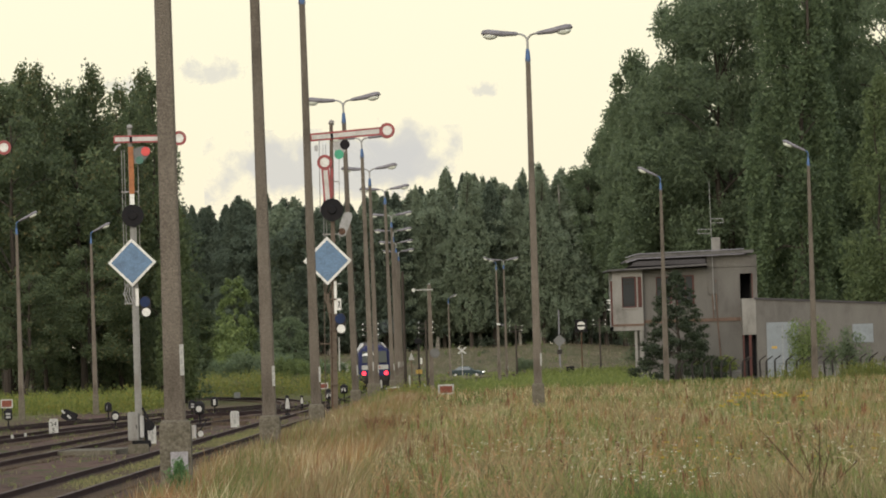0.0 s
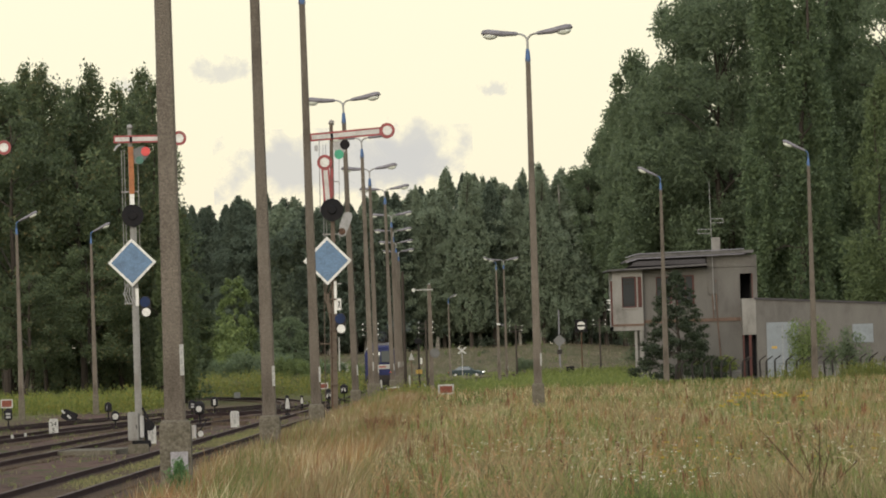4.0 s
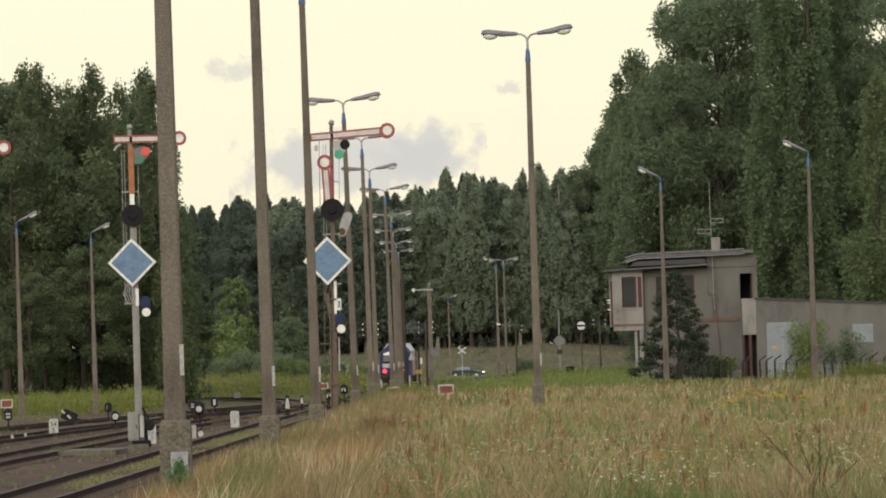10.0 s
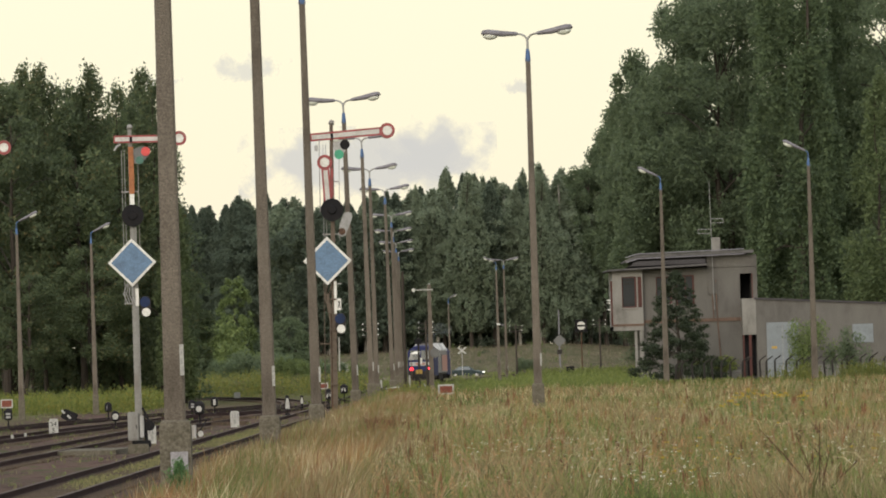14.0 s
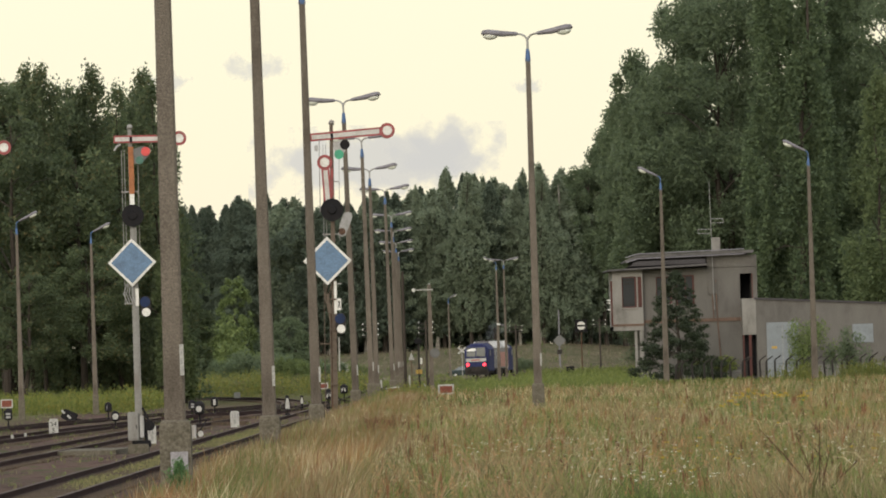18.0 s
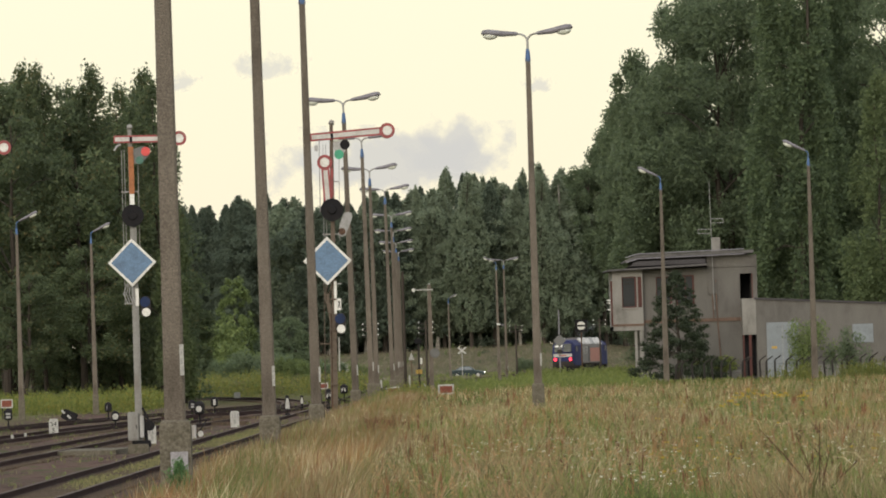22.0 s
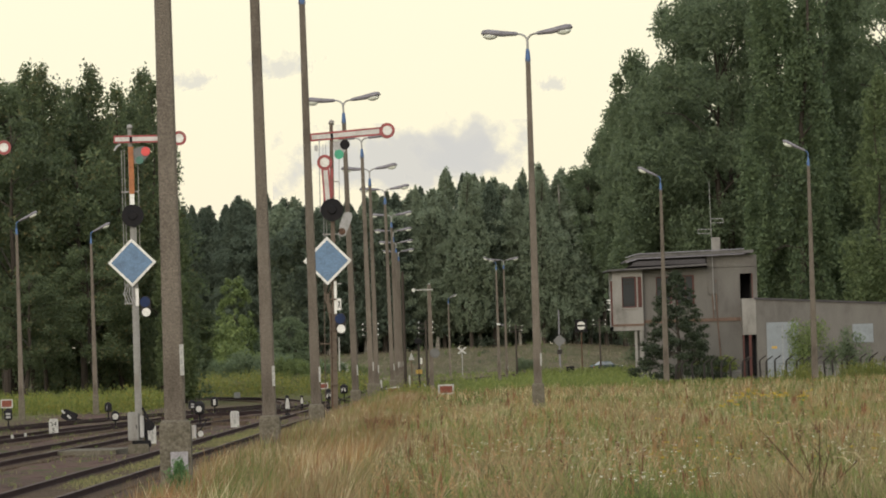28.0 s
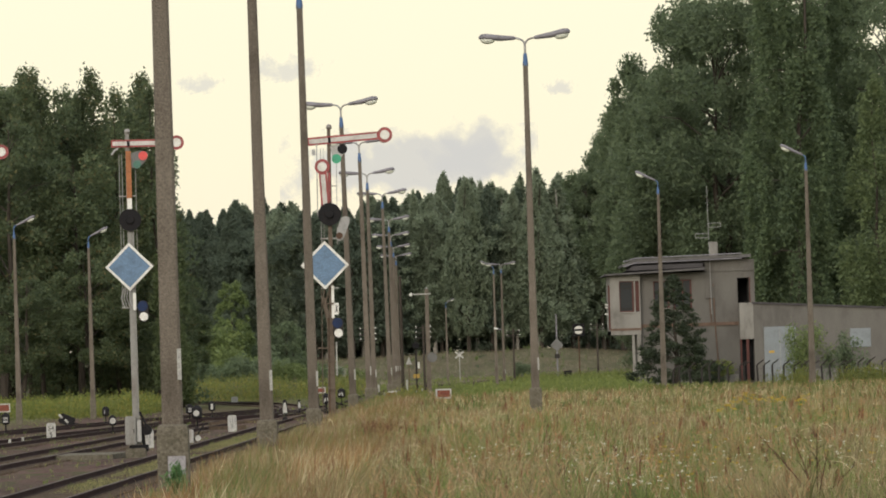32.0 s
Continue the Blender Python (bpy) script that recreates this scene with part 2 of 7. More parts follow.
MAST_RUST = worn("dark_rusty_mast", (0.135, 0.108, 0.086), (0.082, 0.064, 0.052), 0.85, 0.1, coarse=5, fine=40, bump=0.4)
MAST_GREY = worn("mast_grey_paint", (0.215, 0.215, 0.205), (0.13, 0.115, 0.10), 0.6, 0.1, coarse=3, fine=30, bump=0.1, streak=4)
DULL_GREY = worn("dull_grey_metal", (0.13, 0.13, 0.13), (0.09, 0.088, 0.085), 0.6, 0.2, coarse=4, fine=30, bump=0.1)
PLATE_GREY = worn("pale_grey_plate", (0.30, 0.29, 0.31), (0.22, 0.21, 0.22), 0.7, coarse=6, fine=50, bump=0.1)
ROAD = worn("pale_gravel_road", (0.235, 0.215, 0.18), (0.15, 0.135, 0.11), 0.95, coarse=0.5, fine=12, amount=0.5, bump=0.3)
# car windows: part of the sky's reflection is mixed into the base grey
CAR_GLASS_SKY = glass("car_glass_sky", (0.15, 0.165, 0.175), 0.08)
SIGN_GREY = worn("sign_back_grey", (0.30, 0.30, 0.30), (0.18, 0.18, 0.18), 0.6, 0.2, coarse=4, fine=30, bump=0.1)


def ground_material():
    """Dry soil, gravel and short grass: browner on the tracks, greener far off, in patches."""
    m, n, l, p = shader("ground_cover")
    a = noise_node(n, l, 0.09, 6, 0.6)
    b = noise_node(n, l, 1.7, 5, 0.7)
    c = noise_node(n, l, 26.0, 3, 0.7)
    b2 = noise_node(n, l, 1.2, 6, 0.7, (1, 0.2, 1))
    soil = ramp_node(n, l, b2.outputs["Fac"], [(0.30, (0.030, 0.020, 0.020)), (0.43, (0.076, 0.048, 0.043)), (0.52, (0.102, 0.067, 0.061)), (0.57, (0.070, 0.062, 0.037)), (0.68, (0.060, 0.076, 0.030))])
    turf = ramp_node(n, l, b.outputs["Fac"], [(0.3, (0.06, 0.07, 0.028)), (0.5, (0.11, 0.105, 0.05)), (0.7, (0.08, 0.10, 0.035))])
    pos = n.new("ShaderNodeTexCoord")
    sep = n.new("ShaderNodeSeparateXYZ")
    l.new(pos.outputs["Object"], sep.inputs[0])
    near = n.new("ShaderNodeMapRange")
    near.inputs["From Min"].default_value, near.inputs["From Max"].default_value = -24.0, -20.0
    l.new(sep.outputs["X"], near.inputs["Value"])
    far = n.new("ShaderNodeMapRange")
    far.inputs["From Min"].default_value, far.inputs["From Max"].default_value = -3.0, -3.9
    l.new(sep.outputs["X"], far.inputs["Value"])
    deep = n.new("ShaderNodeMapRange")
    deep.inputs["From Min"].default_value, deep.inputs["From Max"].default_value = 420.0, 330.0
    l.new(sep.outputs["Y"], deep.inputs["Value"])
    k = n.new("ShaderNodeMath")
    k.operation = "MULTIPLY"
    l.new(near.outputs[0], k.inputs[0])
    l.new(far.outputs[0], k.inputs[1])
    k2 = n.new("ShaderNodeMath")
    k2.operation = "MULTIPLY"
    l.new(k.outputs[0], k2.inputs[0])
    l.new(deep.outputs[0], k2.inputs[1])
    mx = n.new("ShaderNodeMix")
    mx.data_type = "RGBA"
    l.new(k2.outputs[0], mx.inputs["Factor"])
    l.new(turf.outputs[0], mx.inputs["A"])
    l.new(soil.outputs[0], mx.inputs["B"])
    big = ramp_node(n, l, a.outputs["Fac"], [(0.3, (0.75, 0.8, 0.7)), (0.7, (1.15, 1.05, 1.0))])
    ml = n.new("ShaderNodeMix")
    ml.data_type, ml.blend_type = "RGBA", "MULTIPLY"
    ml.inputs["Factor"].default_value = 1.0
    # the dry slope beyond the crossing
    d = noise_node(n, l, 0.34, 5, 0.65, (1, 0.12, 1))
    dry = ramp_node(n, l, d.outputs["Fac"], [(0.32, (0.040, 0.050, 0.024)), (0.43, (0.115, 0.098, 0.068)), (0.52, (0.075, 0.078, 0.042)), (0.60, (0.130, 0.112, 0.080)), (0.70, (0.055, 0.080, 0.028))])
    up = n.new("ShaderNodeMapRange")
    up.inputs["From Min"].default_value, up.inputs["From Max"].default_value = 590.0, 680.0
    l.new(sep.outputs["Y"], up.inputs["Value"])
    md = n.new("ShaderNodeMix")
    md.data_type = "RGBA"
    l.new(up.outputs[0], md.inputs["Factor"])
    l.new(mx.outputs["Result"], md.inputs["A"])
    l.new(dry.outputs[0], md.inputs["B"])
    l.new(md.outputs["Result"], ml.inputs["A"])
    l.new(big.outputs[0], ml.inputs["B"])
    fine = ramp_node(n, l, c.outputs["Fac"], [(0.3, (0.6, 0.6, 0.6)), (0.7, (1.3, 1.3, 1.3))])
    mf = n.new("ShaderNodeMix")
    mf.data_type, mf.blend_type = "RGBA", "MULTIPLY"
    mf.inputs["Factor"].default_value = 0.8
    l.new(ml.outputs["Result"], mf.inputs["A"])
    l.new(fine.outputs[0], mf.inputs["B"])
    l.new(mf.outputs["Result"], p.inputs["Base Color"])
    p.inputs["Roughness"].default_value = 1.0
    p.inputs["Specular IOR Level"].default_value = 0.1
    bp = n.new("ShaderNodeBump")
    bp.inputs["Strength"].default_value, bp.inputs["Distance"].default_value = 0.6, 0.05
    l.new(c.outputs["Fac"], bp.inputs["Height"])
    l.new(bp.outputs[0], p.inputs["Normal"])
    return m


# ---- building helpers ----
def thing(name, label, category, m=None, group="", kind=""):
    ob = new(name)
    ob.matrix_basis = m if m is not None else Matrix()
    return tagged(ob, label, category, group, kind)


def part(name, bm, material, parent, label="", smooth=False):
    me = bpy.data.meshes.new(name)
    bm.to_mesh(me)
    bm.free()
    me.materials.append(material)
    if smooth:
        me.polygons.foreach_set("use_smooth", [True] * len(me.polygons))
    ob = new(name, me)
    ob.parent = parent
    return tagged(ob, label)


def again(ob, name, m, parent):
    """A further part on the mesh of ob."""
    o = new(name, ob.data)
    o.parent = parent
    o.matrix_basis = m
    return o


def flat_mesh(name, verts, faces, material):
    me = bpy.data.meshes.new(name)
    me.from_pydata(verts, [], faces)
    me.materials.append(material)
    return me


def box(x0, x1, y0, y1, z0, z1, bevel=0.0, bm=None):
    own = bmesh.new()
    bmesh.ops.create_cube(own, size=1.0, matrix=Matrix.Translation(((x0 + x1) / 2, (y0 + y1) / 2, (z0 + z1) / 2)) @ Matrix.Diagonal((x1 - x0, y1 - y0, z1 - z0, 1)))
    if bevel:
        bmesh.ops.bevel(own, geom=own.edges[:], offset=bevel, segments=2, affect="EDGES")
    return merge(bm, own)


def merge(bm, own):
    if bm is None:
        return own
    me = bpy.data.meshes.new("scrap")
    own.to_mesh(me)
    own.free()
    bm.from_mesh(me)
    bpy.data.meshes.remove(me)
    return bm


def rod(p0, p1, r0, r1=None, seg=10, bm=None, bevel=0.0):
    """A round bar from p0 to p1."""
    p0, p1 = Vector(p0), Vector(p1)
    r1 = r0 if r1 is None else r1
    own = bmesh.new()
    way = p1 - p0
    m = Matrix.Translation((p0 + p1) / 2) @ way.to_track_quat("Z", "Y").to_matrix().to_4x4()
    bmesh.ops.create_cone(own, cap_ends=True, segments=seg, radius1=max(r0, 1e-4), radius2=max(r1, 1e-4), depth=way.length, matrix=m)
    if bevel:
        rim = [e for e in own.edges if len(e.link_faces) == 2 and any(len(f.verts) > 4 for f in e.link_faces)]
        bmesh.ops.bevel(own, geom=rim, offset=bevel, segments=2, affect="EDGES")
    return merge(bm, own)


def tube(points, r, seg=8, bm=None):
    """A bent round bar through the points."""
    for a, b in zip(points, points[1:]):
        bm = rod(a, b, r, r, seg, bm)
    for a in points[1:-1]:
        own = bmesh.new()
        bmesh.ops.create_uvsphere(own, u_segments=seg, v_segments=6, radius=r * 1.02, matrix=Matrix.Translation(a))
        bm = merge(bm, own)
    return bm


def loft(rings, bm=None, caps=True):
    """A skin over rings of as many points each."""
    own = bmesh.new()
    rows = [[own.verts.new(p) for p in ring] for ring in rings]
    for a, b in zip(rows, rows[1:]):
        for i in range(len(a)):
            j = (i + 1) % len(a)
            own.faces.new((a[i], a[j], b[j], b[i]))
    if caps:
        own.faces.new(rows[0][::-1])
        own.faces.new(rows[-1])
    bmesh.ops.recalc_face_normals(own, faces=own.faces[:])
    return merge(bm, own)


def plate(outline, y0, y1, bm=None):
    """An upright plate: outline in x and z, from y0 to y1."""
    return loft([[(x, y0, z) for x, z in outline], [(x, y1, z) for x, z in outline]], bm)


def step(a, b, x):
    k = min(1.0, max(0.0, (x - a) / (b - a)))
    return k * k * (3 - 2 * k)


# ---- ground ----
def track_level(y):
    return -0.92 - 0.65 * step(220, 500, y)


def edge_of_bank(y):
    return -2.75 + 0.4 * step(60, 260, y)


def ground_at(x, y):
    low = track_level(y)
    up = step(edge_of_bank(y) - 1.9, edge_of_bank(y) + 0.15, x) * (1 - step(272 + 150 * step(2.2, 6.5, x), 315 + 150 * step(2.2, 6.5, x), y))
    z = low + (0.0 - low) * up
    start = 795 + max(0.0, x - 15) * 2.6
    z += (3.5 + 0.55 * step(-10, 2, x) + 0.25 * noise.noise((x * 0.09, 4.0, 1.0))) * step(start, start + 95, y)
    z += 0.22 * step(600, 700, y) * noise.noise((x * 0.12, y * 0.025, 6.0))
    z += up * (0.12 * (1 - step(45, 125, y)) - 0.22 * step(110, 270, y))
    z += 0.10 * up * noise.noise((x * 0.13, y * 0.06, 3.1)) + 0.05 * noise.noise((x * 0.4, y * 0.2, 8.0))
    return z


def build_ground():
    xs = sorted(set([-700, -400, -250, -160, -110, -80, -62, -50, -42, -36, -31] + [-28 + 0.6 * i for i in range(38)] + [-5.8 + 0.25 * i for i in range(24)]
                    + [0.4 + 0.9 * i for i in range(34)] + [33, 38, 45, 55, 70, 95, 130, 180, 260, 400, 700]))
    ys = [-600, -300, -120, -40, 0, 25] + [45 + 2.5 * i for i in range(100)] + [296 + 6 * i for i in range(60)] + [660 + 12 * i for i in range(26)] + [1000, 1100, 1300, 1700, 2500, 4500]
    verts = [(x, y, ground_at(x, y)) for y in ys for x in xs]
    nx = len(xs)
    faces = [(j * nx + i, j * nx + i + 1, (j + 1) * nx + i + 1, (j + 1) * nx + i) for j in range(len(ys) - 1) for i in range(nx - 1)]
    me = flat_mesh("ground", verts, faces, ground_material())
    me.polygons.foreach_set("use_smooth", [True] * len(me.polygons))
    tagged(new("ground", me), "dry grassy ground with bare gravel along the tracks", "ground", kind="structure")


build_ground()


def build_road():
    """The narrow road that comes down the slope and over the level crossing."""
    line = [(-24, 905), (-17.5, 850), (-13.0, 790), (-9.0, 745), (-4.0, 720), (2.6, 712.5), (8.0, 720), (14.0, 736), (22.0, 755), (31.0, 776), (42.0, 793), (60.0, 815)]
    verts, faces = [], []
    for k, (x, y) in enumerate(line):
        a, b = line[max(0, k - 1)], line[min(len(line) - 1, k + 1)]
        d = Vector((b[0] - a[0], b[1] - a[1])).normalized()
        for side in (-2.6, -2.2, 0.0, 2.2, 2.6):
            px, py = x + d.y * side, y - d.x * side
            verts.append((px, py, ground_at(px, py) + (0.07 if abs(side) < 2.5 else -0.1)))
        if k:
            o = 5 * (k - 1)
            faces += [(o + i, o + i + 1, o + i + 6, o + i + 5) for i in range(4)]
    tagged(new("road", flat_mesh("road", verts, faces, ROAD)), "narrow pale gravelly road to the level crossing", "road", kind="structure")


build_road()


# ---- tracks ----
def curve_points(knots, every=2.0):
    """A smooth line through knots (x, y), as points and headings."""
    ks = np.array(knots, float)
    y = np.arange(ks[0, 1], ks[-1, 1], every)
    slope = np.gradient(ks[:, 0], ks[:, 1])
    out = []
    for v in y:
        i = min(len(ks) - 2, max(0, int(np.searchsorted(ks[:, 1], v) - 1)))
        h = ks[i + 1, 1] - ks[i, 1]
        u = (v - ks[i, 1]) / h
        x = ((2 * u**3 - 3 * u**2 + 1) * ks[i, 0] + (u**3 - 2 * u**2 + u) * h * slope[i] + (3 * u**2 - 2 * u**3) * ks[i + 1, 0] + (u**3 - u**2) * h * slope[i + 1])
        out.append((float(x), float(v)))
    return out


def rail_level(x, y):
    return float(np.interp(y, [0, 220, 500, 640, 700, 760, 1000], [-0.75, -0.75, -1.40, -1.42, -1.2, -1.05, -1.0]))


PROFILE = [(-0.065, -0.16), (0.065, -0.16), (0.065, -0.145), (0.012, -0.12), (0.012, -0.045), (0.036, -0.035), (0.036, -0.004), (0.03, 0.0), (-0.03, 0.0), (-0.036, -0.004), (-0.036, -0.035), (-0.012, -0.045), (-0.012, -0.12), (-0.065, -0.145)]


def railway(name, knots, label, every=3.0):
    top = thing(name, label, "railway track", kind="structure")
    pts = curve_points(knots, every)
    for side in (-0.7525, 0.7525):
        rings = []
        for k, (x, y) in enumerate(pts):
            a, b = pts[max(0, k - 1)], pts[min(len(pts) - 1, k + 1)]
            d = Vector((b[0] - a[0], b[1] - a[1])).normalized()
            z = rail_level(x, y) + 0.012 * noise.noise((x * 0.3, y * 0.15, side))
            rings.append([(x + d.y * (side + u), y - d.x * (side + u), z + w) for u, w in PROFILE])
        part("rail", loft(rings), RAIL, top)
        head = [[(r[7][0], r[7][1], r[7][2] + 0.002), (r[8][0], r[8][1], r[8][2] + 0.002)] for r in rings]
        bm = bmesh.new()
        rows = [[bm.verts.new(p) for p in h] for h in head]
        for a, b in zip(rows, rows[1:]):
            bm.faces.new((a[0], a[1], b[1], b[0]))
        part("rail_head", bm, RAIL_TOP, top, "polished rail head")
    bm = bmesh.new()
    verts, faces = [], []
    run = curve_points(knots, 0.62)
    for k, (x, y) in enumerate(run[:-1]):
        if y > 480:
            break
        d = Vector((run[k + 1][0] - x, run[k + 1][1] - y)).normalized()
        z = rail_level(x, y) - 0.125
        o = len(verts)
        half, w = 1.25 + random.uniform(-0.04, 0.04), 0.13
        for s in (-half, half):
            for t in (-w, w):
                for h in (-0.13, -0.004):
                    verts.append((x + d.y * s + d.x * t, y - d.x * s + d.y * t, z + h))
        faces += [(o + 1, o + 3, o + 7, o + 5), (o, o + 4, o + 5, o + 1), (o + 2, o + 3, o + 7, o + 6), (o, o + 1, o + 3, o + 2), (o + 4, o + 6, o + 7, o + 5)]
    bm.free()
    ob = new("sleepers", flat_mesh("sleepers", verts, faces, SLEEPER))
    ob.parent = top
    tagged(ob, "weathered wooden sleepers", kind="stuff")
    return top


T1 = [(-9.4, 20), (-8.15, 108), (-7.45, 160), (-6.95, 200), (-6.4, 250), (-6.15, 320), (-6.4, 420), (-6.5, 480), (-6.5, 520), (-5.9, 545), (-4.5, 590), (-0.1, 645), (7.6, 692), (17.9, 737), (30.2, 778), (46.9, 820), (80, 900)]
T2 = [(-16.5, 20), (-13.4, 120), (-12.5, 150), (-11.6, 185), (-10.9, 212), (-9.5, 262), (-7.7, 320), (-6.4, 385)]
T3 = [(-22, 60), (-17.4, 165), (-15.9, 192), (-14.0, 228), (-11.8, 275), (-9.0, 330)]
T4 = [(-27, 60), (-22.3, 165), (-19.6, 215), (-17.0, 255), (-13.6, 300), (-10.0, 345)]
T5 = [(-9.5, 262), (-8.9, 305), (-9.3, 345), (-12.0, 398), (-17.0, 447), (-27.0, 500)]
railway("track_1", T1, "rusty running line along the grassy bank")
railway("track_2", T2, "rusty siding joining the running line")
railway("track_3", T3, "rusty siding in trodden gravel")
railway("track_4", T4, "overgrown outer siding before the weeds")
railway("track_5", T5, "siding that curves away towards the bushes")


# ---- lamp posts ----
def pole_rings(h0, h1, w0, w1, chamfer=0.22):
    rings = []
    for k in range(7):
        u = k / 6
        w = (w0 + (w1 - w0) * u) / 2
        c = w * chamfer
        z = h0 + (h1 - h0) * u
        rings.append([(-w + c, -w, z), (w - c, -w, z), (w, -w + c, z), (w, w - c, z), (w - c, w, z), (-w + c, w, z), (-w, w - c, z), (-w, -w + c, z)])
    return rings


def luminaire(side, root, tilt, parent, length=0.95):
    """A lamp head with a long gear housing and a round bowl at its outer end."""
    def ring(u, half, up, down):
        x = root[0] + side * u * math.cos(tilt)
        z = root[2] + u * math.sin(tilt)
        return [(x, root[1] - half, z - down * 0.4), (x, root[1] - half * 0.7, z + up), (x, root[1] + half * 0.7, z + up), (x, root[1] + half, z - down * 0.4), (x, root[1] + half * 0.5, z - down), (x, root[1] - half * 0.5, z - down)]
    f = length / 0.95
    head = part("lamp_housing", loft([ring(0, 0.035, 0.03, 0.03), ring(0.05 * f, 0.06, 0.05, 0.05), ring(0.42 * f, 0.085, 0.075, 0.075), ring(0.56 * f, 0.13, 0.09, 0.06), ring(0.76 * f, 0.155, 0.11, 0.04), ring(0.9 * f, 0.12, 0.09, 0.035), ring(0.95 * f, 0.05, 0.03, 0.02)]), LAMP_SHELL, parent, "weathered grey lamp housing", smooth=True)
    bm = bmesh.new()
    bmesh.ops.create_uvsphere(bm, u_segments=14, v_segments=8, radius=1.0)
    cx = root[0] + side * 0.72 * f * math.cos(tilt)
    bmesh.ops.transform(bm, matrix=Matrix.Translation((cx, root[1], root[2] + 0.72 * f * math.sin(tilt) - 0.045)) @ Matrix.Rotation(-side * tilt, 4, "Y") @ Matrix.Diagonal((0.2 * f, 0.125, 0.11, 1)), verts=bm.verts)
    part("lamp_bowl", bm, LAMP_GLASS, head, "clear plastic bowl", smooth=True)
    return head


def lamp_post(name, arms, label, m, group, height=10.0, plate_side=1, footing=True, base=0.228, top=0.125):
    t = thing(name, label, "lamp post", m, group)
    if footing:
        bm = loft([[(sx * w, sy * w, z) for sx, sy in ((-1, -1), (1, -1), (1, 1), (-1, 1))] for w, z in ((0.163, -0.7), (0.160, 0.90), (0.152, 0.965), (0.12, 0.985))])
        part("footing", bm, FOOTING, t, "rough concrete footing")
    part("pole", loft(pole_rings(-0.3, height - 0.64, base, top)), CONCRETE, t, "tapered concrete pole")
    part("neck", rod((0, 0, height - 0.68), (0, 0, height - 0.36), 0.078, 0.045, 12), BLUE_STEEL, t, "blue painted steel neck", smooth=False)
    if arms == "double":
        bm = rod((0, 0, height - 0.4), (0, 0, height - 0.1), 0.034, 0.03)
        for s in (-1, 1):
            pts = [(0, 0, height - 0.14), (s * 0.03, 0, height - 0.06), (s * 0.09, 0, height + 0.0), (s * 0.17, 0, height + 0.03), (s * 0.27, 0, height + 0.045)]
            bm = tube(pts, 0.026, 8, bm)
        part("fork", bm, STEEL, t)
        for s, tilt in ((-1, 0.03), (1, 0.13)):
            luminaire(s, (s * 0.24, 0, height + 0.042), tilt, t)
    else:
        s = -1 if arms == "left" else 1
        bm = tube([(0, 0, height - 0.4), (0, 0, height - 0.14), (s * 0.05, 0, height - 0.05), (s * 0.16, 0, height + 0.01)], 0.03, 8)
        part("arm", bm, BLUE_STEEL, t)
        luminaire(s, (s * 0.12, 0, height - 0.005), 0.42, t, 1.05)
    plate_ob = part("number_plate", box(0.07, 0.112, -0.128, -0.108, 1.44, 1.76), DULL_WHITE, t, "narrow white number strip with worn marks")
    for z in (1.48, 1.56, 1.66):
        part("mark", box(0.083, 0.099, -0.132, -0.1285, z, z + 0.03), SIGN_GREY, plate_ob)
    return t


ROW = [(-2.805, 58.1), (-2.79, 88.5), (-2.73, 117.6), (-2.85, 176.4), (-2.78, 208.3), (-2.95, 238.1), (-2.57, 268.1), (-2.80, 318.5), (-3.07, 357.1), (-3.26, 392.2), (-3.35, 423.7)]
LEVEL = [0.16, -0.13, -0.22, -0.31, -0.28, -0.45, -0.45, -0.45, -0.5, -0.55, -0.6]
first = lamp_post("lamp_post", "double", "tall concrete lamp post with two lamp heads on the bank", pose(*ROW[0], LEVEL[0]), "lamp posts along the running line")
LEAN_POST = {88.5: -0.32, 117.6: -0.3, 176.4: -0.75, 208.3: -0.6, 238.1: -0.3, 268.1: -0.7, 318.5: -0.4, 357.1: -0.3}
for (x, y), z in list(zip(ROW, LEVEL))[1:]:
    copy_thing(first, pose(x, y, z, 0, LEAN_POST.get(y, 0), random.uniform(-4, 4)))
copy_thing(first, pose(2.35, 146.2, -0.1, 0, 0, 0))
copy_thing(first, pose(4.72, 444.4, -1.15, 0, 0, 0))
single = lamp_post("lamp_post", "left", "concrete lamp post with one lamp head by the signal box", pose(10.64, 274.0, 0.0), "single lamp posts", footing=False, base=0.30)
copy_thing(single, pose(15.88, 243.9, 0.0))
copy_thing(single, pose(4.42, 476.2, -0.75))
other = lamp_post("lamp_post", "right", "concrete lamp post with one lamp head before the trees", pose(-21.53, 285.7, -0.93), "single lamp posts beyond the tracks", base=0.30)
copy_thing(other, pose(-19.45, 312.5, -0.95))
copy_thing(other, pose(0.45, 700.7, -1.5))


# ---- semaphores ----
def disc(x, y, z, r, thick, seg=28, bm=None):
    return rod((x, y + thick / 2, z), (x, y - thick / 2, z), r, r, seg, bm)


def arm_plate(name, length, tail, wide, disc_r, parent, m):
    """A red-edged white semaphore arm along +x from its pivot, with a round end."""
    arm = part(name, box(-tail, length - disc_r * 0.8, -0.012, 0.012, -wide / 2, wide / 2, 0.004), RED, parent, "red-edged white signal arm")
    arm.matrix_basis = m
    part("rim", disc(length, 0, 0, disc_r, 0.03), RED, arm, "red round end")
    part("centre", disc(length, -0.02, 0, disc_r * 0.62, 0.012), WHITE, arm, "white disc")
    part("stripe", box(-tail + 0.04, length - disc_r * 1.05, -0.018, -0.013, -wide * 0.27, wide * 0.27), ARM_WHITE, arm, "white stripe")
    part("stripe", box(-0.02, 0.06, -0.024, -0.019, -wide * 0.4, wide * 0.3), BLACK, arm, "dark pivot bracket")
    return arm


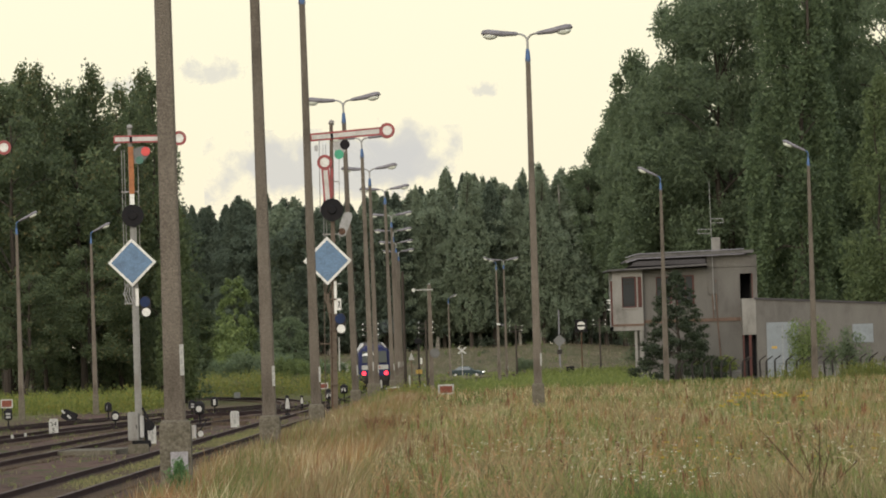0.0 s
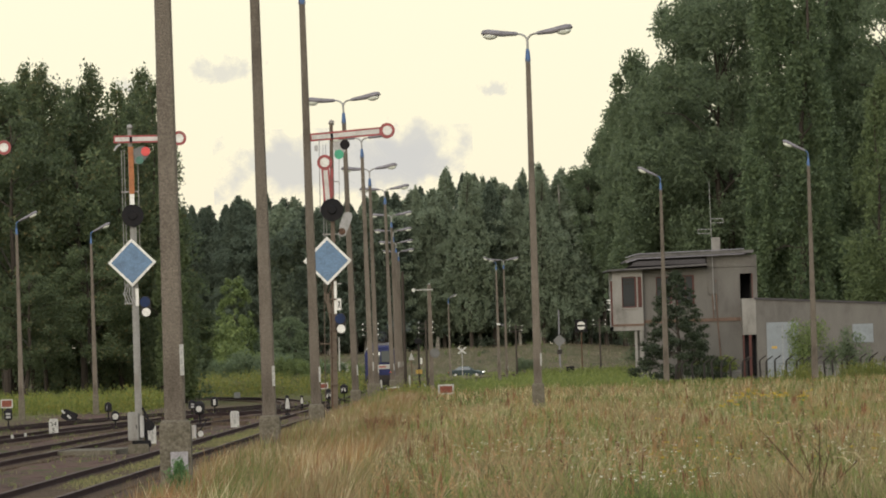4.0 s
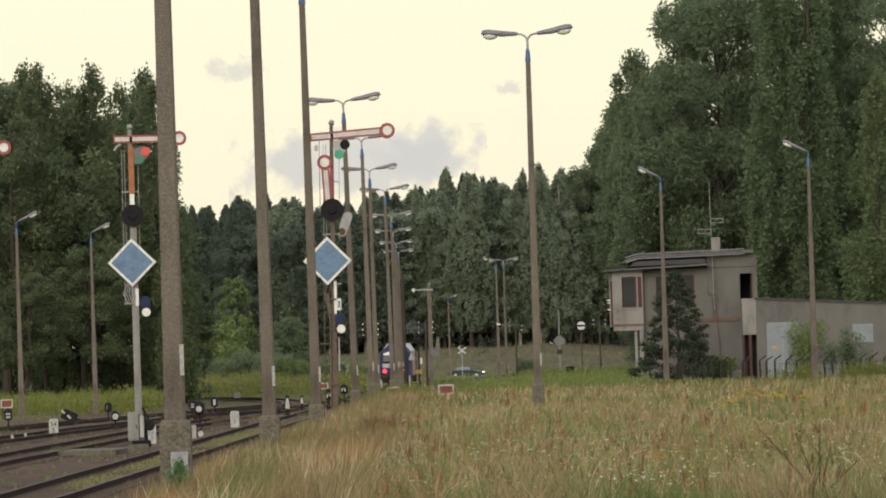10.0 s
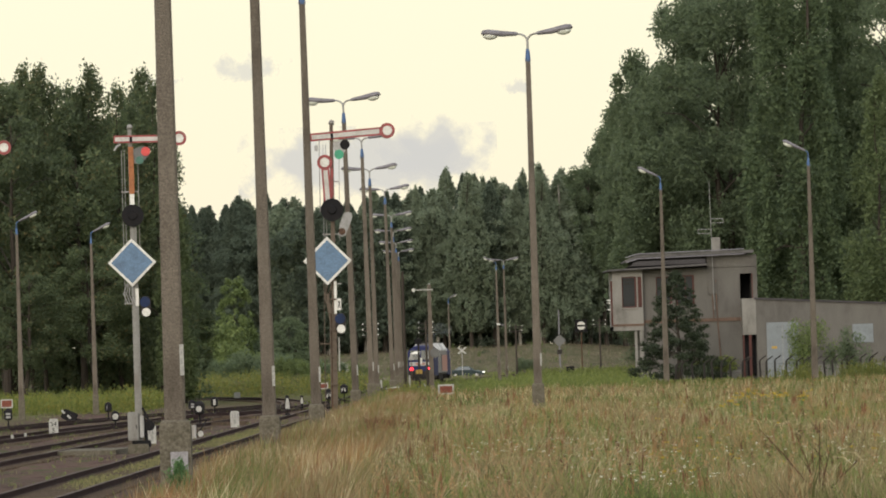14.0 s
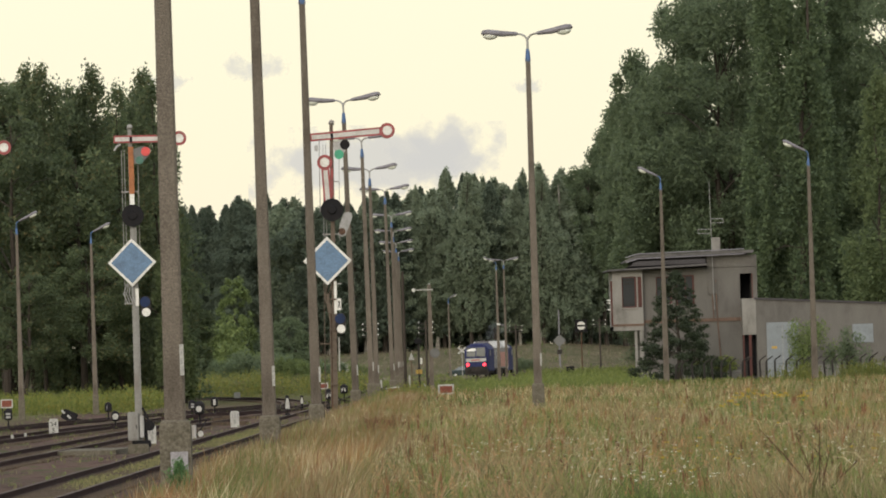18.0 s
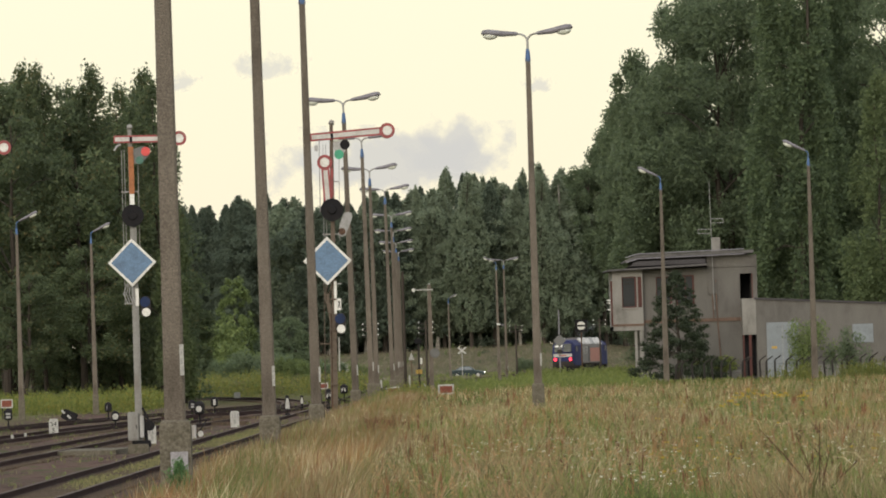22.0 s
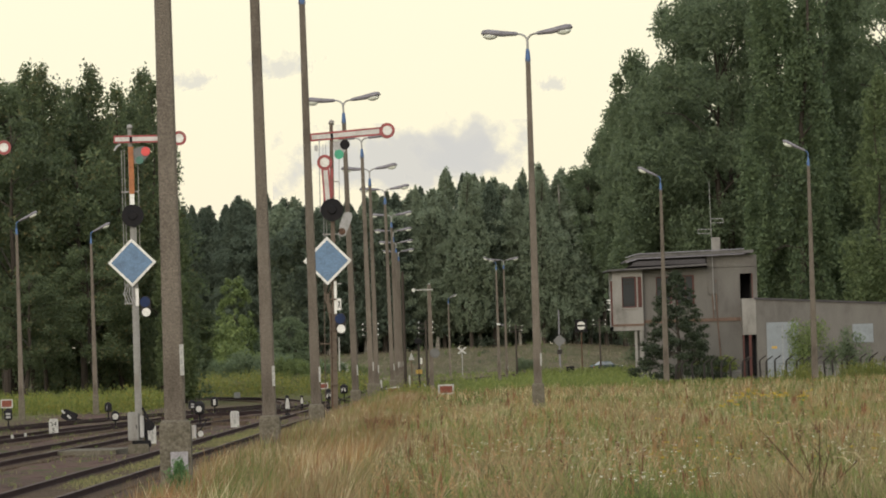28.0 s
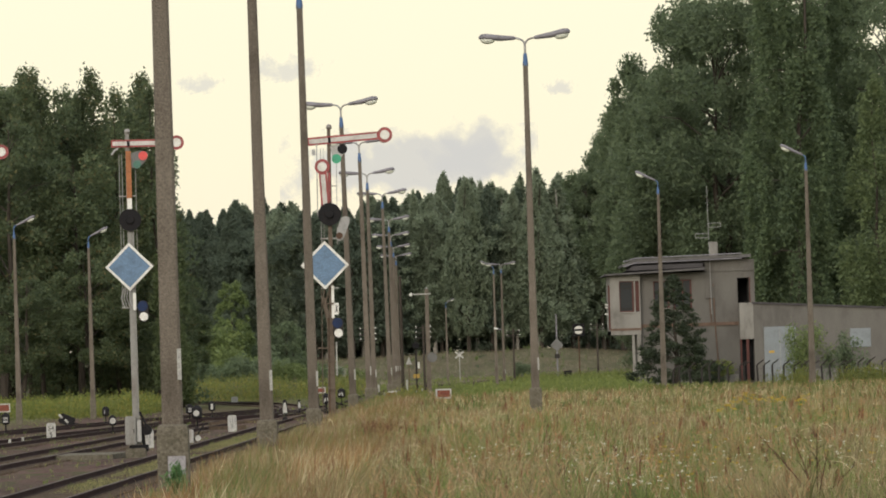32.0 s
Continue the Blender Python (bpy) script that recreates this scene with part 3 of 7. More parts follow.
def diamond(parent, x, z, half, y):
    bd = part("diamond_plaque", plate([(x - half, z), (x, z - half), (x + half, z), (x, z + half)], y, y + 0.03), WHITE, parent, "white-edged blue diamond plaque")
    k = half * 0.86
    part("field", plate([(x - k, z), (x, z - k), (x + k, z), (x, z + k)], y - 0.006, y - 0.001), PLAQUE, bd, "weathered blue field")
    part("brace", box(x - 0.03, x + 0.03, y + 0.03, y + 0.1, z - half * 0.7, z + half * 0.7), STEEL, bd)
    return bd


def spectacle(parent, x, z, upper, lower):
    sp = part("spectacle", plate([(x - 0.26, z + 0.12), (x + 0.02, z + 0.20), (x + 0.22, z + 0.14), (x + 0.22, z - 0.05), (x - 0.06, z - 0.34), (x - 0.24, z - 0.30)], -0.16, -0.15), DULL_GREY, parent)
    part("lens", disc(x + 0.1, -0.175, z + 0.04, 0.13, 0.03), upper, sp)
    part("lens", disc(x - 0.08, -0.175, z - 0.21, 0.115, 0.03), lower, sp)
    return sp


def mast(parent, h, w, strip):
    part("mast", loft([[(sx * k * w / 2, sy * k * w / 2, z) for sx, sy in ((-1, -1), (1, -1), (1, 1), (-1, 1))] for z, k in ((-0.3, 1.15), (h * 0.5, 1.0), (h, 0.8))]), strip, parent, "narrow steel mast")
    part("mast_cap", rod((0, 0, h - 0.02), (0.02, 0, h + 0.12), 0.1, 0.06, 12, bevel=0.02), STEEL, parent, smooth=True)


def semaphore_common(t, h):
    for x, z0 in ((-0.27, h * 0.45), (-0.19, h * 0.5), (0.2, h * 0.6)):
        part("signal_wire", rod((x, 0.0, z0), (x + 0.02, 0, h - 0.6), 0.01, seg=5), STEEL, t)
    for z in (h * 0.45, h * 0.62, h * 0.8):
        part("wire_bracket", box(-0.3, 0.22, -0.02, 0.02, z, z + 0.03), STEEL, t)


def repeater(parent, x, z):
    board = part("disc_board", plate([(x - 0.15, z + 0.2), (x - 0.09, z + 0.31), (x + 0.09, z + 0.31), (x + 0.15, z + 0.2), (x + 0.15, z - 0.2), (x + 0.09, z - 0.29), (x - 0.09, z - 0.29), (x - 0.15, z - 0.2)], -0.15, -0.13), UNDER, parent, "plate with a dark and a white disc")
    part("dark_disc", disc(x - 0.02, -0.155, z + 0.15, 0.15, 0.008), BLUE_LENS, board)
    part("white_disc", disc(x + 0.01, -0.155, z - 0.15, 0.125, 0.008), WHITE, board)
    return board


def semaphore_two_arms():
    t = thing("semaphore_signal", "two-arm semaphore signal, red and white, with a blue diamond plaque", "signal", pose(-3.308, 166.7, 0.0, 0, 0.8, 0), "semaphore signals")
    mast(t, 8.6, 0.13, MAST_RUST)
    part("mast_strip", box(-0.035, 0.035, -0.105, -0.088, 6.45, 7.3), RED, t, "dull red strip up the mast")
    part("mast_strip", box(0.005, 0.085, -0.105, -0.088, 3.0, 3.95), WHITE, t, "white strip")
    semaphore_common(t, 8.6)
    part("mast_channel", box(-0.12, -0.074, -0.06, 0.06, 0.0, 3.0), RUST, t, "rusty brown steel channel")
    part("weight_block", box(-0.50, -0.40, -0.16, -0.08, 7.80, 7.98, 0.02), STEEL, t, "small grey counterweight")
    part("arm_rod", rod((-0.36, -0.1, 6.0), (-0.36, -0.1, 8.15), 0.016, seg=6), STEEL, t)
    arm_plate("upper_arm", 1.66, 0.62, 0.24, 0.225, t, Matrix.Translation((0, -0.10, 8.25)) @ Matrix.Rotation(-radians(4.4), 4, "Y"))
    arm_plate("lower_arm", 1.42, 0.2, 0.24, 0.225, t, Matrix.Translation((-0.11, -0.12, 6.05)) @ Matrix.Rotation(-radians(93.8), 4, "Y"))
    sp = part("spectacle", plate([(0.04, 8.06), (0.50, 8.12), (0.50, 7.95), (0.3, 7.62), (0.1, 7.7)], -0.16, -0.15), STEEL, t)
    part("lens", disc(0.4, -0.175, 7.98, 0.145, 0.03), BLACK, sp, "blackened lens")
    part("lens", disc(0.22, -0.175, 7.69, 0.14, 0.03), GREEN_LENS, sp, "green lens")
    bd = part("round_target", disc(-0.01, -0.16, 6.06, 0.335, 0.04, 36), BLACK, t, "round black target disc")
    part("target_boss", rod((-0.01, -0.18, 6.06), (-0.01, -0.24, 6.06), 0.14, 0.11, 20), BLACK, bd)
    part("shield", plate([(0.16, 5.34), (0.24, 5.26), (0.36, 5.30), (0.45, 5.48), (0.58, 5.84), (0.57, 5.96), (0.46, 6.0), (0.32, 5.96), (0.22, 5.66)], -0.1, -0.08), SIGN_GREY, t, "grey tail plate")
    part("shield_lens", disc(0.27, -0.11, 5.42, 0.1, 0.03), RUST, t)
    diamond(t, -0.172, 4.56, 0.715, -0.2)
    sign = part("letter_plate", box(0.085, 0.215, -0.16, -0.145, 3.10, 3.44), WHITE, t, "small white plate with a dark letter")
    bm = rod((0.115, -0.163, 3.16), (0.185, -0.163, 3.38), 0.011, seg=5)
    part("letter", rod((0.185, -0.163, 3.16), (0.125, -0.163, 3.38), 0.011, seg=5, bm=bm), BLACK, sign)
    repeater(t, 0.19, 2.70)
    bm = None
    for z in (2.1, 4.3):
        bm = box(-0.42, 0.0, -0.03, 0.03, z, z + 0.035, 0, bm)
    part("bracket", bm, MAST_RUST, t)
    cable = tube([(-0.16, -0.09, 4.0), (-0.26, -0.1, 3.5), (-0.12, -0.1, 2.9), (-0.11, -0.1, 1.6), (-0.13, -0.1, 0.3)], 0.022, 6)
    part("cable", tube([(-0.05, -0.1, 3.9), (-0.2, -0.1, 3.3), (-0.09, -0.1, 2.6)], 0.018, 6, cable), MAST_RUST, t, "loose dark cable down the mast")
    for z in (0.9, 1.7, 2.5, 3.4):
        part("clamp", box(-0.13, 0.08, -0.12, 0.1, z, z + 0.05), MAST_RUST, t)
    part("pull_rod", rod((-0.3, 0, 0.1), (-0.28, 0, 4.2), 0.014, seg=6), MAST_RUST, t)
    part("weight_box", box(0.11, 0.15, -0.1, 0.1, 1.3, 2.3, 0.01), DULL_WHITE, t, "narrow white strip")
    bm = rod((-0.2, -0.05, 3.6), (-0.1, -0.1, 3.0), 0.05)
    part("pulley", rod((-0.14, -0.06, 3.3), (-0.02, -0.06, 2.9), 0.03, bm=bm), MAST_RUST, t)
    part("base", box(-0.25, 0.3, -0.25, 0.25, -0.4, 0.12, 0.02), FOOTING, t)
    return t


def semaphore_one_arm():
    t = thing("semaphore_signal", "one-arm semaphore signal with a red lens and a blue diamond plaque", "signal", pose(-8.99, 163.9, -0.72), "semaphore signals")
    mast(t, 9.25, 0.14, MAST_GREY)
    part("mast_strip", box(-0.05, 0.10, -0.105, -0.088, 7.35, 8.72), RUST_STRIP, t, "faded orange strip up the mast")
    part("mast_strip", box(-0.04, 0.09, -0.105, -0.088, 6.85, 7.35), WHITE, t, "white strip")
    part("mast_strip", box(0.04, 0.13, -0.105, -0.088, 4.1, 4.6), WHITE, t, "white strip")
    semaphore_common(t, 9.25)
    arm_plate("upper_arm", 1.42, 0.48, 0.22, 0.21, t, Matrix.Translation((0.02, -0.10, 8.94)) @ Matrix.Rotation(-radians(-0.6), 4, "Y"))
    spectacle(t, 0.36, 8.53, RED_LENS, TEAL_LENS)
    bd = part("round_target", disc(0.03, -0.16, 6.72, 0.32, 0.04, 36), BLACK, t, "round black target disc")
    part("target_boss", rod((0.03, -0.18, 6.72), (0.03, -0.24, 6.72), 0.13, 0.11, 20), BLACK, bd)
    diamond(t, -0.03, 5.36, 0.70, -0.2)
    repeater(t, 0.33, 4.06)
    bm = None
    for k in range(4):
        bm = tube([(-0.2 + 0.05 * k, -0.1, 4.75), (-0.3 + 0.08 * k, -0.1, 4.45), (-0.18 + 0.07 * k, -0.1, 4.15)], 0.014, 6, bm)
    part("cables", bm, STEEL, t)
    part("weight_bracket", tube([(-0.45, -0.12, 8.62), (-0.36, -0.12, 8.74), (-0.26, -0.12, 8.80)], 0.035, 6), STEEL, t, "pale bent bracket under the arm")
    part("mast_channel", box(0.072, 0.12, -0.05, 0.05, 0.1, 6.4), MAST_GREY, t, "narrow steel channel")
    cab = part("relay_cabinet", box(-0.29, 0.03, -0.3, 0.1, 0.20, 1.03, 0.025), MAST_GREY, t, "grey steel relay cabinet")
    part("cabinet_door", box(-0.26, 0.0, -0.312, -0.301, 0.26, 0.97), MAST_GREY, cab)
    part("cabinet_handle", box(-0.05, -0.025, -0.33, -0.313, 0.55, 0.67), BLACK, cab)
    part("cable_duct", box(0.05, 0.17, -0.2, 0.0, 0.28, 0.92, 0.015), STEEL, t, "pale cable duct")
    part("drive_gear", disc(0.33, -0.05, 0.62, 0.15, 0.08, 18), BLACK, t, "dark pulley wheel")
    part("drive_arm", rod((0.14, -0.1, 1.15), (0.38, -0.1, 0.6), 0.035, 0.03), BLACK, t)
    part("drive_post", rod((0.26, 0, -0.1), (0.16, 0, 0.95), 0.045, 0.04), BLACK, t)
    part("drive_weight", box(-0.18, 0.36, -0.2, 0.06, 0.0, 0.2, 0.02), BLACK, t)
    part("pedestal", box(-0.3, 0.3, -0.3, 0.3, -0.35, 0.1, 0.03), FOOTING, t)
    return t


semaphore_two_arms()
semaphore_one_arm()
cut = thing("semaphore_signal", "one-arm semaphore signal with its red rimmed white disc", "signal", pose(-14.1, 163.9, -0.75), "semaphore signals")
mast(cut, 9.1, 0.15, STEEL)
semaphore_common(cut, 9.1)
arm_plate("upper_arm", 1.46, 0.48, 0.22, 0.21, cut, Matrix.Translation((0.0, -0.10, 8.84)))
far = thing("semaphore_signal", "distant semaphore signal with a white arm and a grey round plate", "signal", pose(-1.12, 416.7, -1.2), "semaphore signals")
mast(far, 8.0, 0.32, CONCRETE)
arm = part("upper_arm", box(-1.1, 0.3, -0.14, -0.12, 7.58, 7.67), DULL_WHITE, far, "white arm seen from behind")
part("arm_end", disc(-1.15, -0.13, 7.62, 0.13, 0.02), WHITE, arm)
part("round_plate", disc(0.28, -0.25, 2.95, 0.36, 0.03, 28), DULL_GREY, far, "grey back of a round plate")
part("stay", rod((-0.3, -0.1, 0.2), (0.05, -0.1, 2.6), 0.05, 0.03), UNDER, far)


# ---- signal box ----
def wall_with_holes(x0, x1, z0, z1, holes, y0, y1):
    """An upright wall from x0 to x1 whose rectangular openings go through it."""
    xs = sorted({x0, x1, *(v for h in holes for v in h[:2])})
    zs = sorted({z0, z1, *(v for h in holes for v in h[2:])})
    bm = bmesh.new()
    for a, b in zip(xs, xs[1:]):
        for c, d in zip(zs, zs[1:]):
            if not any(h[0] <= a and b <= h[1] and h[2] <= c and d <= h[3] for h in holes):
                box(a, b, y0, y1, c, d, 0, bm)
    bmesh.ops.remove_doubles(bm, verts=bm.verts, dist=0.0005)
    inner = [f for f in bm.faces if sum(1 for g in bm.faces if g is not f and (g.calc_center_median() - f.calc_center_median()).length < 1e-4)]
    bmesh.ops.delete(bm, geom=inner, context="FACES")
    return bm


def window(parent, x0, x1, z0, z1, y, bars, label):
    w = part("window", wall_with_holes(x0, x1, z0, z1, [(x0 + 0.05, x1 - 0.09, z0 + 0.06, z1 - 0.06)], y - 0.03, y + 0.05), FRAME_BROWN, parent, label)
    part("pane", box(x0 + 0.06, x1 - 0.06, y + 0.012, y + 0.02, z0 + 0.06, z1 - 0.06), PANE, w)
    for k in range(bars):
        x = x0 + (x1 - x0) * (k + 1) / (bars + 1)
        part("glazing_bar", box(x - 0.03, x + 0.03, y - 0.02, y + 0.01, z0 + 0.08, z1 - 0.08), FRAME_BROWN, w)
    part("sill", box(x0 - 0.06, x1 + 0.06, y - 0.2, y - 0.03, z0 - 0.07, z0 - 0.005), PLASTER_PALE, w)
    return w


def signal_box():
    Y = 303.0
    t = thing("signal_box", "abandoned two-storey signal box of stained beige plaster", "building", pose(0, Y, 0))
    part("upper_bay", wall_with_holes(9.0, 10.62, 2.62, 5.86, [(9.5, 10.28, 3.85, 5.5), (10.36, 10.56, 3.85, 5.5)], -0.5, -0.25), PLASTER_PALE, t, "pale plastered overhanging bay")
    part("bay_band", box(8.98, 10.64, -0.53, -0.502, 2.86, 2.98), BAND, t, "brown band under the bay")
    part("bay_side", box(9.0, 9.22, -0.25, 6.0, 2.62, 5.86), PLASTER_PALE, t)
    part("wall_bracket", box(8.9, 8.99, -0.45, -0.28, 2.9, 5.3), FRAME_BROWN, t, "red-brown board on the corner of the bay")
    for z in (3.75, 4.1, 4.25):
        part("insulator", rod((8.86, -0.4, z), (8.70, -0.4, z + 0.03), 0.045, 0.03, 8), WHITE, t, "white insulator on the corner")
    part("bay_floor", box(9.0, 10.62, -0.25, 6.0, 2.62, 2.85), PLASTER, t)
    part("bay_post", box(10.12, 10.26, -0.42, -0.2, -0.2, 2.62, 0.01), PLASTER_PALE, t)
    part("bay_post", box(10.38, 10.60, -0.42, -0.2, -0.2, 2.62, 0.01), PLASTER_PALE, t)
    part("front_wall", wall_with_holes(10.62, 16.78, -0.3, 5.86, [(11.35, 12.2, 4.0, 5.45), (12.45, 13.4, 3.9, 5.5), (15.86, 16.52, 4.15, 5.5)], 0.0, 0.3), PLASTER, t, "stained plaster wall")
    part("parapet", box(14.12, 16.78, -0.05, 0.3, 5.87, 6.5), PLASTER, t)
    part("side_wall", box(10.4, 10.6, 0.3, 6.0, -0.3, 2.62), PLASTER, t)
    part("side_wall", box(16.48, 16.78, 0.3, 6.0, -0.3, 6.3), PLASTER, t)
    part("back_wall", box(10.62, 16.48, 5.8, 6.0, -0.3, 6.3), PLASTER, t)
    part("floor_inside", box(10.62, 16.48, 0.3, 5.8, 2.7, 2.95), INSIDE_SHADE, t)
    part("inner_partition", box(9.22, 16.48, 2.2, 2.35, 2.95, 5.86), INSIDE_SHADE, t)
    bay = window(t, 9.5, 10.28, 3.85, 5.5, -0.36, 0, "brown framed window with dark panes")
    for z in (4.0, 5.1, 5.3):
        part("rail", box(9.56, 10.16, -0.385, -0.35, z, z + 0.045), UNDER, bay)
    part("casement", box(10.36, 10.56, -0.4, -0.34, 3.87, 5.48), FRAME_BROWN, t, "red-brown casement edge")
    window(t, 11.35, 12.2, 4.0, 5.45, 0.12, 1, "brown framed window with dark panes")
    window(t, 12.45, 13.4, 3.9, 5.5, 0.12, 1, "brown framed window with dark panes")
    part("window_edge", box(16.49, 16.54, -0.02, 0.2, 4.15, 5.5), FRAME_BROWN, t, "brown frame of an empty window opening")
    part("string_course", box(10.62, 15.9, -0.06, 0.0, 2.98, 3.16), BAND, t, "dark brown string course")
    part("wall_base", box(10.65, 15.9, -0.04, 0.0, -0.3, 0.35), PLASTER_PALE, t)
    canopy = part("canopy", loft([[(8.66, -1.0, 5.80), (14.1, -1.0, 5.97), (14.1, 6.2, 5.97), (8.66, 6.2, 5.80)], [(8.76, -1.0, 5.90), (14.1, -1.0, 6.11), (14.1, 6.2, 6.11), (8.76, 6.2, 5.90)]]), ROOFING, t, "projecting grey roof edge")
    part("fascia", loft([[(8.8, -1.03, 5.83), (14.1, -1.03, 5.99), (14.1, -1.003, 5.99), (8.8, -1.003, 5.83)], [(8.8, -1.03, 5.88), (14.1, -1.03, 6.06), (14.1, -1.003, 6.06), (8.8, -1.003, 5.88)]]), ROOF_EDGE, canopy)
    part("roof_step", loft([[(9.9, -0.75, 6.04), (14.0, -0.75, 6.12), (14.0, 6.2, 6.12), (9.9, 6.2, 6.04)], [(10.3, -0.75, 6.30), (14.0, -0.75, 6.34), (14.0, 6.2, 6.34), (10.3, 6.2, 6.30)]]), ROOFING, t, "dark stepped roof edge")
    part("roof_recess", plate([(10.1, 6.1), (16.3, 6.2), (16.3, 6.62), (10.45, 6.5), (10.1, 6.4)], 0.12, 6.0), ROOFING, t, "dark recess under the roof slab")
    part("upper_roof", plate([(9.72, 6.28), (10.4, 6.49), (16.6, 6.60), (16.6, 6.75), (10.35, 6.66), (9.7, 6.38)], -0.6, 6.3), ROOF_EDGE, t, "flat felt roof slab with a pale edge")
    rails = None
    for z in (6.4, 6.66):
        rails = tube([(9.75, -0.68, z - 0.14), (10.4, -0.68, z + 0.04), (16.1, -0.68, z + 0.14)], 0.03, 6, rails)
    part("roof_pipe", rails, LAMP_SHELL, t, "pale pipe along the roof edge")
    part("chimney", box(14.47, 14.92, 1.0, 1.5, 6.6, 7.5, 0.03), PLASTER_PALE, t, "pale rendered chimney")
    ant = part("antenna_mast", rod((14.43, -0.3, 3.6), (14.36, -0.3, 10.5), 0.02, 0.012, 8), SIGN_GREY, t, "aerial mast with two dipole frames")
    for x0, x1, z in ((13.68, 14.38, 7.7), (14.4, 15.05, 8.25)):
        bm = rod((x0, -0.3, z), (x1, -0.3, z), 0.015)
        bm = rod((x0, -0.3, z + 0.22), (x1, -0.3, z + 0.22), 0.015, bm=bm)
        bm = rod((x0, -0.3, z), (x0, -0.3, z + 0.22), 0.015, bm=bm)
        part("dipole", rod((x1, -0.3, z), (x1, -0.3, z + 0.22), 0.015, bm=bm), SIGN_GREY, ant)
    part("drain_pipe", tube([(14.55, -0.08, 5.2), (14.6, -0.08, 3.1), (14.75, -0.08, 0.2)], 0.035, 6), BAND, t)
    part("drain_pipe", tube([(14.35, -0.08, 5.0), (14.4, -0.08, 3.1)], 0.03, 6), BAND, t)
    part("meter_box", box(14.15, 14.6, -0.12, 0.0, 4.45, 5.1, 0.01), PLASTER, t)
    # lower wing
    part("porch_block", box(15.88, 16.62, -0.9, 0.0, 2.2, 4.15, 0.01), PLASTER_PALE, t, "pale porch block")
    part("porch_back", box(15.9, 16.6, -0.12, -0.02, 0.0, 2.2), INSIDE_SHADE, t)
    part("porch_post", box(16.2, 16.34, -0.88, -0.74, -0.2, 2.2), FRAME_BROWN, t, "brown door frame")
    part("porch_post", box(15.88, 15.96, -0.88, -0.74, -0.2, 2.2), FRAME_BROWN, t)
    part("wing_wall", plate([(16.62, -0.3), (27.0, -0.3), (27.0, 3.4), (16.62, 4.08)], -0.9, -0.6), PLASTER, t, "long low plaster wing")
    part("wing_coping", plate([(16.55, 4.08), (27.0, 3.4), (27.0, 3.5), (16.55, 4.19)], -0.98, -0.5), ROOFING, t)
    part("wing_roof", loft([[(16.62, -0.6, 3.95), (27, -0.6, 3.27), (27, 6, 3.27), (16.62, 6, 3.95)], [(16.62, -0.6, 4.05), (27, -0.6, 3.37), (27, 6, 3.37), (16.62, 6, 4.05)]]), ROOFING, t)
    g = part("garage_door", box(17.15, 18.85, -0.96, -0.905, -0.1, 2.82, 0.01), GARAGE, t, "pale blue-grey sheet metal door")
    part("door_seam", box(17.98, 18.01, -0.975, -0.962, 0.0, 2.75), SIGN_GREY, g)
    part("door_label", box(17.4, 17.68, -0.972, -0.962, 1.42, 1.55), SIGN_YELLOW, g, "small yellow label")
    part("wing_window", box(21.75, 22.85, -0.955, -0.905, 1.6, 2.6, 0.01), GARAGE, t, "boarded window painted pale blue")
    part("wing_plinth", box(18.9, 27, -0.93, -0.905, -0.2, 0.5), PLASTER_PALE, t)


signal_box()


# ---- fence ----
def fence():
    t = thing("fence", "old wire fence on rusty posts with bent tops", "fence", pose(0, 0, 0))
    bm = rod((0, 0, -0.4), (0, 0, 1.12), 0.056, 0.05, 7)
    post = part("post", tube([(0, 0, 1.1), (0.03, 0, 1.17), (0.32, -0.1, 1.36)], 0.032, 6, bm), UNDER, t)
    n = 26
    wire = (0.35, 0.7)
    for k in range(n):
        x, y = 10.6 + 0.52 * k + random.uniform(-0.17, 0.17), 266 + 1.15 * k
        m = pose(x, y, ground_at(x, y) - random.uniform(0, 0.12), random.uniform(-3, 3), random.uniform(-4, 4), random.uniform(-10, 10))
        if k == 0:
            post.matrix_basis = m
        else:
            again(post, "post", m, t)
    for h in wire:
        part("wire", rod((10.6, 266, h), (23.7, 294, h), 0.005, seg=4), UNDER, t)


fence()


